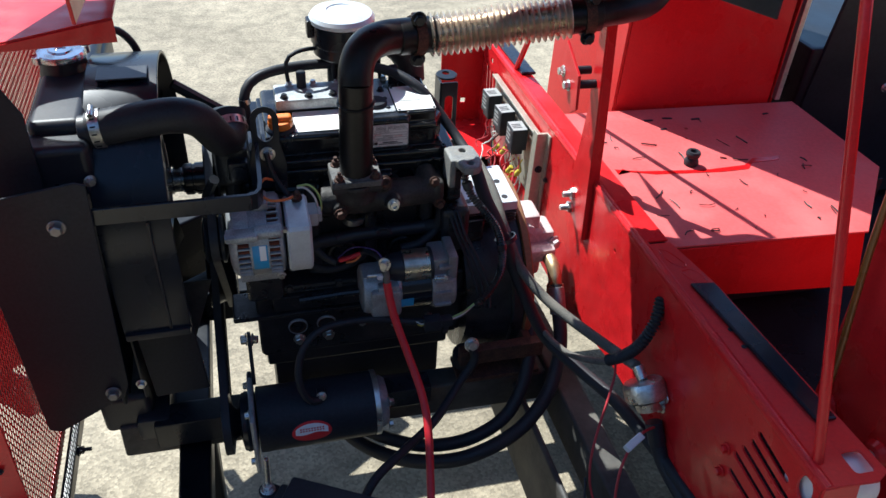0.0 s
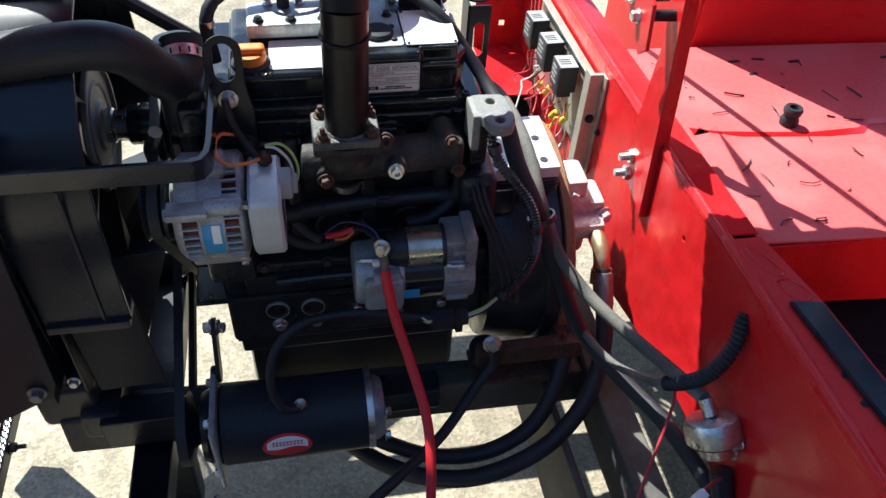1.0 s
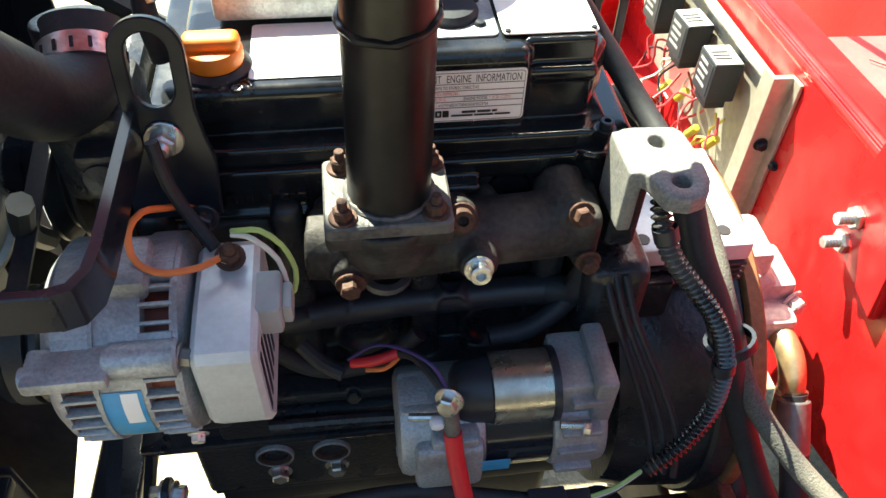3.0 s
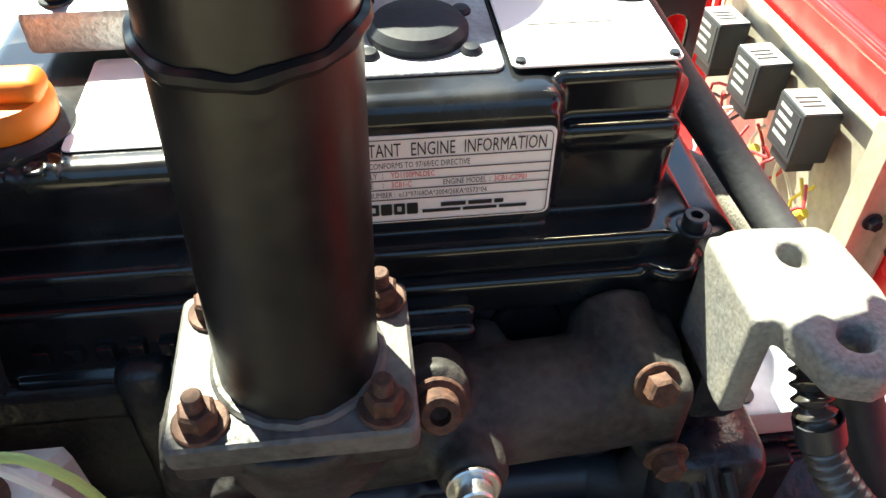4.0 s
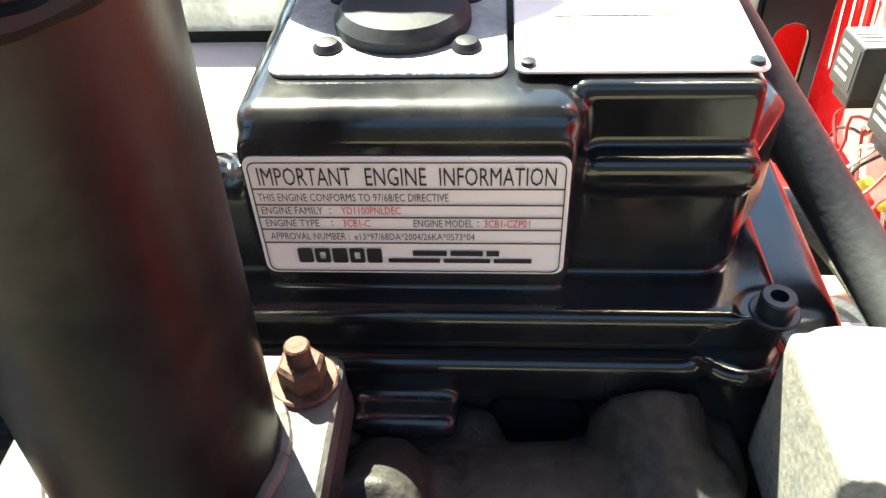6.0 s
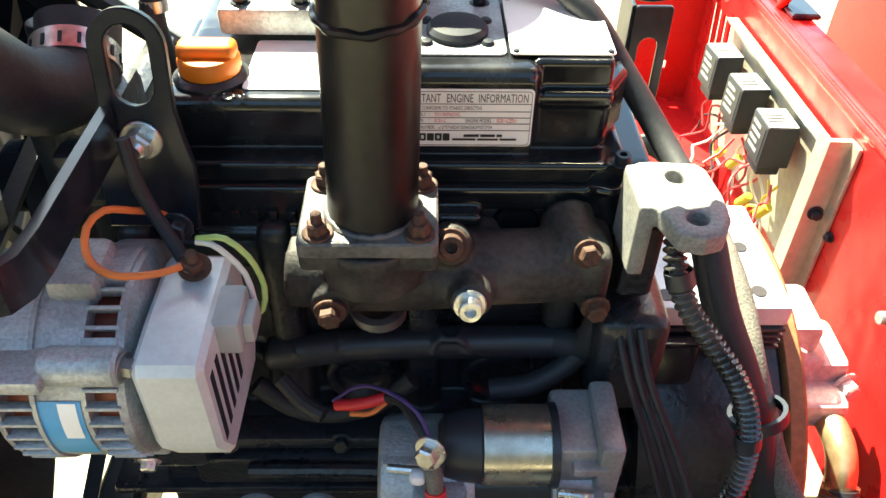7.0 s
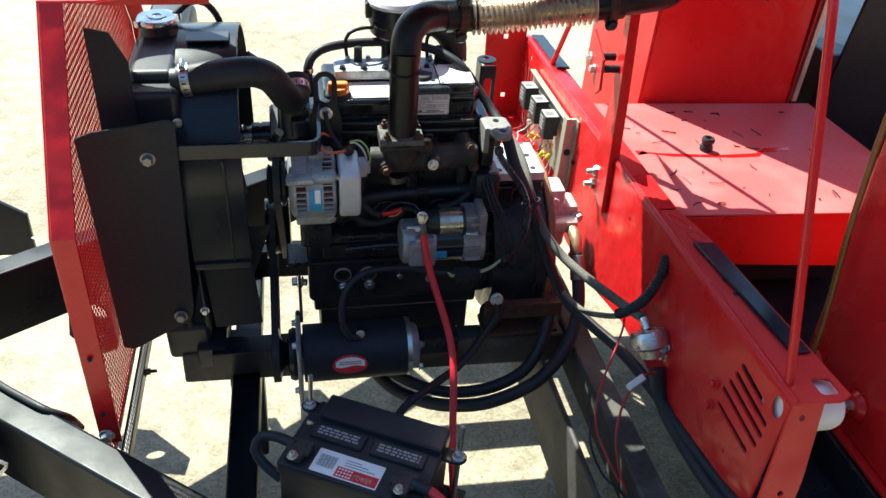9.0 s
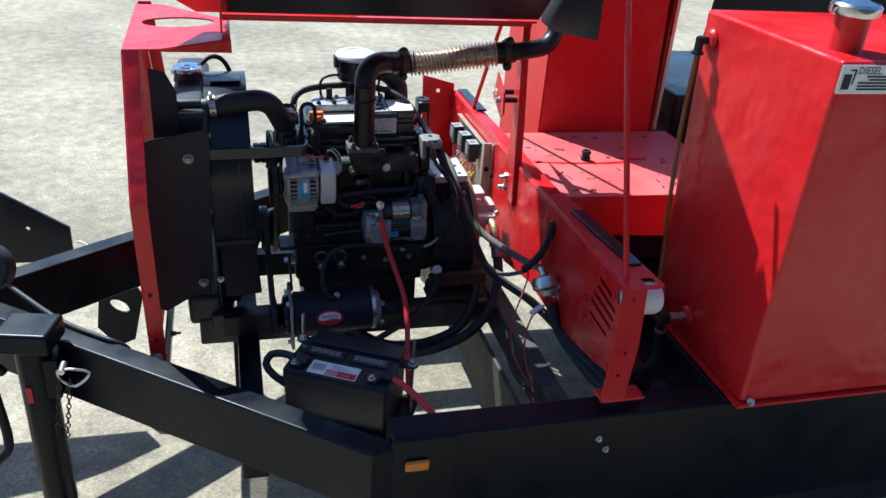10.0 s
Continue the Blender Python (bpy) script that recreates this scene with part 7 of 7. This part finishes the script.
part("elbow", tube([(0.285, 0.00, 0.61), (0.286, -0.03, 0.608), (0.285, -0.05, 0.594), (0.284, -0.058, 0.575)], 0.013, 16, 0.006), BRASS, pump, "brass elbow fitting")
part("nut", rod((0.284, -0.058, 0.585), (0.2835, -0.066, 0.562), 0.017, seg=6), BRASS, pump)

# fuel filter on the firewall
filt = thing("fuel_pump", (0.33, -0.395, 0.62), "small grey metal fuel lift pump with hose barbs on the firewall", "fuel pump")
part("can", lathe((0.306, -0.372, 0.655), (0.318, -0.425, 0.585), [(0, 0), (0, 0.016), (0.003, 0.030), (0.012, 0.034), (0.030, 0.034), (0.034, 0.030), (0.037, 0.021), (0.050, 0.020), (0.054, 0.008), (0.054, 0)], 36), STEEL, filt)
part("plastic_end", rod((0.317, -0.415, 0.60), (0.322, -0.435, 0.568), 0.014, seg=18, soft=0.002), PLASTIC, filt)
part("bracket_tab", sheet(rounded(-0.02, -0.016, 0.02, 0.016, 0.006), 0.003, plane_at((0.330, -0.392, 0.640), (0, 1, 0.5), (0.2, -0.5, 1)), holes=[circle(0, 0, 0.005, 12)]), STEEL, filt)
bolt(filt, (0.334, -0.402, 0.615), (-1, -0.2, 0), 0.007)
part("barb", rod((0.306, -0.372, 0.655), (0.302, -0.355, 0.668), 0.009, seg=16), STEEL, filt)
part("outlet_hose", tube([(0.321, -0.43, 0.572), (0.328, -0.46, 0.545), (0.335, -0.52, 0.535), (0.35, -0.62, 0.53), (0.38, -0.70, 0.53)], 0.0125, 16), RUBBER, filt)
wires = thing("red_sensor_wire", (0.25, -0.44, 0.6), "thin red wires with a white inline connector", "wires")
part("wire", tube([(0.284, -0.318, 0.645), (0.283, -0.33, 0.625), (0.262, -0.36, 0.60), (0.232, -0.40, 0.57), (0.215, -0.43, 0.535), (0.212, -0.46, 0.50), (0.225, -0.50, 0.47), (0.240, -0.53, 0.445)], 0.0021, 8), RED_WIRE, wires)
part("wire", tube([(0.316, -0.425, 0.60), (0.290, -0.438, 0.612), (0.262, -0.455, 0.613), (0.235, -0.48, 0.585), (0.222, -0.51, 0.54), (0.228, -0.54, 0.49), (0.240, -0.56, 0.455)], 0.0022, 8), RED_WIRE, wires)
part("black_wire", tube([(0.205, -0.44, 0.52), (0.196, -0.48, 0.49), (0.212, -0.52, 0.455), (0.235, -0.545, 0.445), (0.245, -0.56, 0.43)], 0.0022, 8), RUBBER, wires)
b = box((-0.018, -0.006, -0.006), (0.018, 0.006, 0.006), 0.002)
bmesh.ops.transform(b, matrix=plane_at((0.262, -0.456, 0.614), (0.85, 0.45, 0.1), (-0.4, 0.8, 0.3)), verts=b.verts)
part("inline_connector", b, WHITE_PLASTIC, wires, "white inline connector")

# relay bracket on the firewall
panel = thing("zinc_bracket", (0.325, 0.28, 0.62), "folded yellow-zinc bracket on the red wall carrying relays", "bracket")
part("back_sheet", box((0.328, 0.215, 0.615), (0.332, 0.535, 0.765), 0.001), ZINC_SHEET, panel)
part("top_lip", box((0.318, 0.230, 0.764), (0.332, 0.535, 0.768), 0.001), ZINC_SHEET, panel)
part("near_channel", box((0.312, 0.200, 0.600), (0.3355, 0.208, 0.785), 0.002), ZINC_SHEET, panel, "yellow zinc channel")
part("near_return", box((0.310, 0.200, 0.600), (0.314, 0.224, 0.785), 0.001), ZINC_SHEET, panel)
part("near_lip", box((0.3315, 0.186, 0.600), (0.3355, 0.202, 0.785), 0.001), ZINC_SHEET, panel)
bolt(panel, (0.322, 0.199, 0.705), (0, -1, 0), 0.0055, BLACK)
bolt(panel, (0.334, 0.180, 0.690), (-1, -0.3, 0), 0.004, BLACK)


def relay():
    r = thing("relay", (0, 0, 0), "black cube relay with wires, top coloured as if sunlit", "relay", "relays on the panel")
    part("case", box((-0.034, -0.022, -0.034), (0.0, 0.022, 0.014), 0.0022), PLASTIC, r)
    # sun glare on the black case is put into this pale top
    top = part("glare_top", box((-0.0325, -0.0205, 0.0138), (-0.0015, 0.0205, 0.0146), 0.0002), CONNECTOR, r, "printed top, coloured pale for sun glare")
    b = bmesh.new()
    for i in range(3):
        patch(-0.030, -0.010 + 0.007 * i, -0.010, -0.007 + 0.007 * i, pose(0, 0, 0.0148), b)
    part("fine_print", b, INK, top)
    part("side_label", box((-0.0346, -0.018, -0.028), (-0.0338, 0.018, 0.010), 0.0001), PLASTIC, r)
    b = bmesh.new()
    for i in range(4):
        patch(-0.014, -0.022 + 0.0085 * i, 0.010 - 0.004 * (i % 2), -0.018 + 0.0085 * i, plane_at((-0.0348, 0, 0), (0, -1, 0), (0, 0, 1)), b)
    part("side_print", b, CONNECTOR, r)
    part("tab", box((-0.002, -0.006, 0.006), (0.016, 0.006, 0.0085), 0.0003), PLASTIC, r)
    bb = box((-0.030, -0.016, -0.046), (-0.005, 0.016, -0.033), 0.002)
    part("socket", bb, PLASTIC, r)
    return r


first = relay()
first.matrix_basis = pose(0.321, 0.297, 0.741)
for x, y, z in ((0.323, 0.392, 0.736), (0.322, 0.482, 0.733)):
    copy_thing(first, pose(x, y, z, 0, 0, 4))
tangle = thing("relay_wires", (0.30, 0.26, 0.65), "tangle of red, yellow, white and pink relay wires", "wires")
random.seed(11)
for k in range(18):
    mt = (RED_WIRE, RED_WIRE, WHITE_WIRE, RED_WIRE, YELLOW_WIRE, RUBBER, WHITE_WIRE)[k % 7]
    y = random.uniform(0.26, 0.49)
    p = [Vector((0.305 + random.uniform(-0.012, 0.008), y, 0.692))]
    for i in range(4):
        p.append(p[-1] + Vector((random.uniform(-0.022, 0.012), random.uniform(-0.028, 0.028), random.uniform(-0.034, -0.004))))
    part("wire", tube(p, 0.0016, 7, 0.008), mt, tangle)
for k in range(4):
    y = 0.255 + 0.05 * k
    part("crimp", rod((0.305, y, 0.672 - 0.02 * (k % 2)), (0.300, y + 0.012, 0.652 - 0.02 * (k % 2)), 0.0052, seg=12, soft=0.002), YELLOW_WIRE, tangle, "yellow crimp connector")

back_hose = thing("vacuum_hose", (-0.1, 0.14, 0.95), "black rubber hose arching over the injectors", "hose")
part("hose", tube([(-0.250, 0.09, 0.888), (-0.254, 0.10, 0.941), (-0.231, 0.12, 0.966), (-0.167, 0.14, 0.972), (-0.081, 0.14, 0.972), (-0.01, 0.11, 0.968), (0.034, 0.07, 0.953), (0.066, 0.045, 0.915), (0.090, 0.012, 0.885), (0.102, -0.03, 0.872)], 0.0085, 16), RUBBER, back_hose)
for c, w in (((-0.2535, 0.0995, 0.932), (0.0, 0.15, 1)),):
    c, w = Vector(c), Vector(w).normalized()
    part("spring_clip", lathe(c, c + w, [(0, 0.0082), (0, 0.0098), (0.008, 0.0098), (0.008, 0.0082)], 18), STEEL, back_hose)
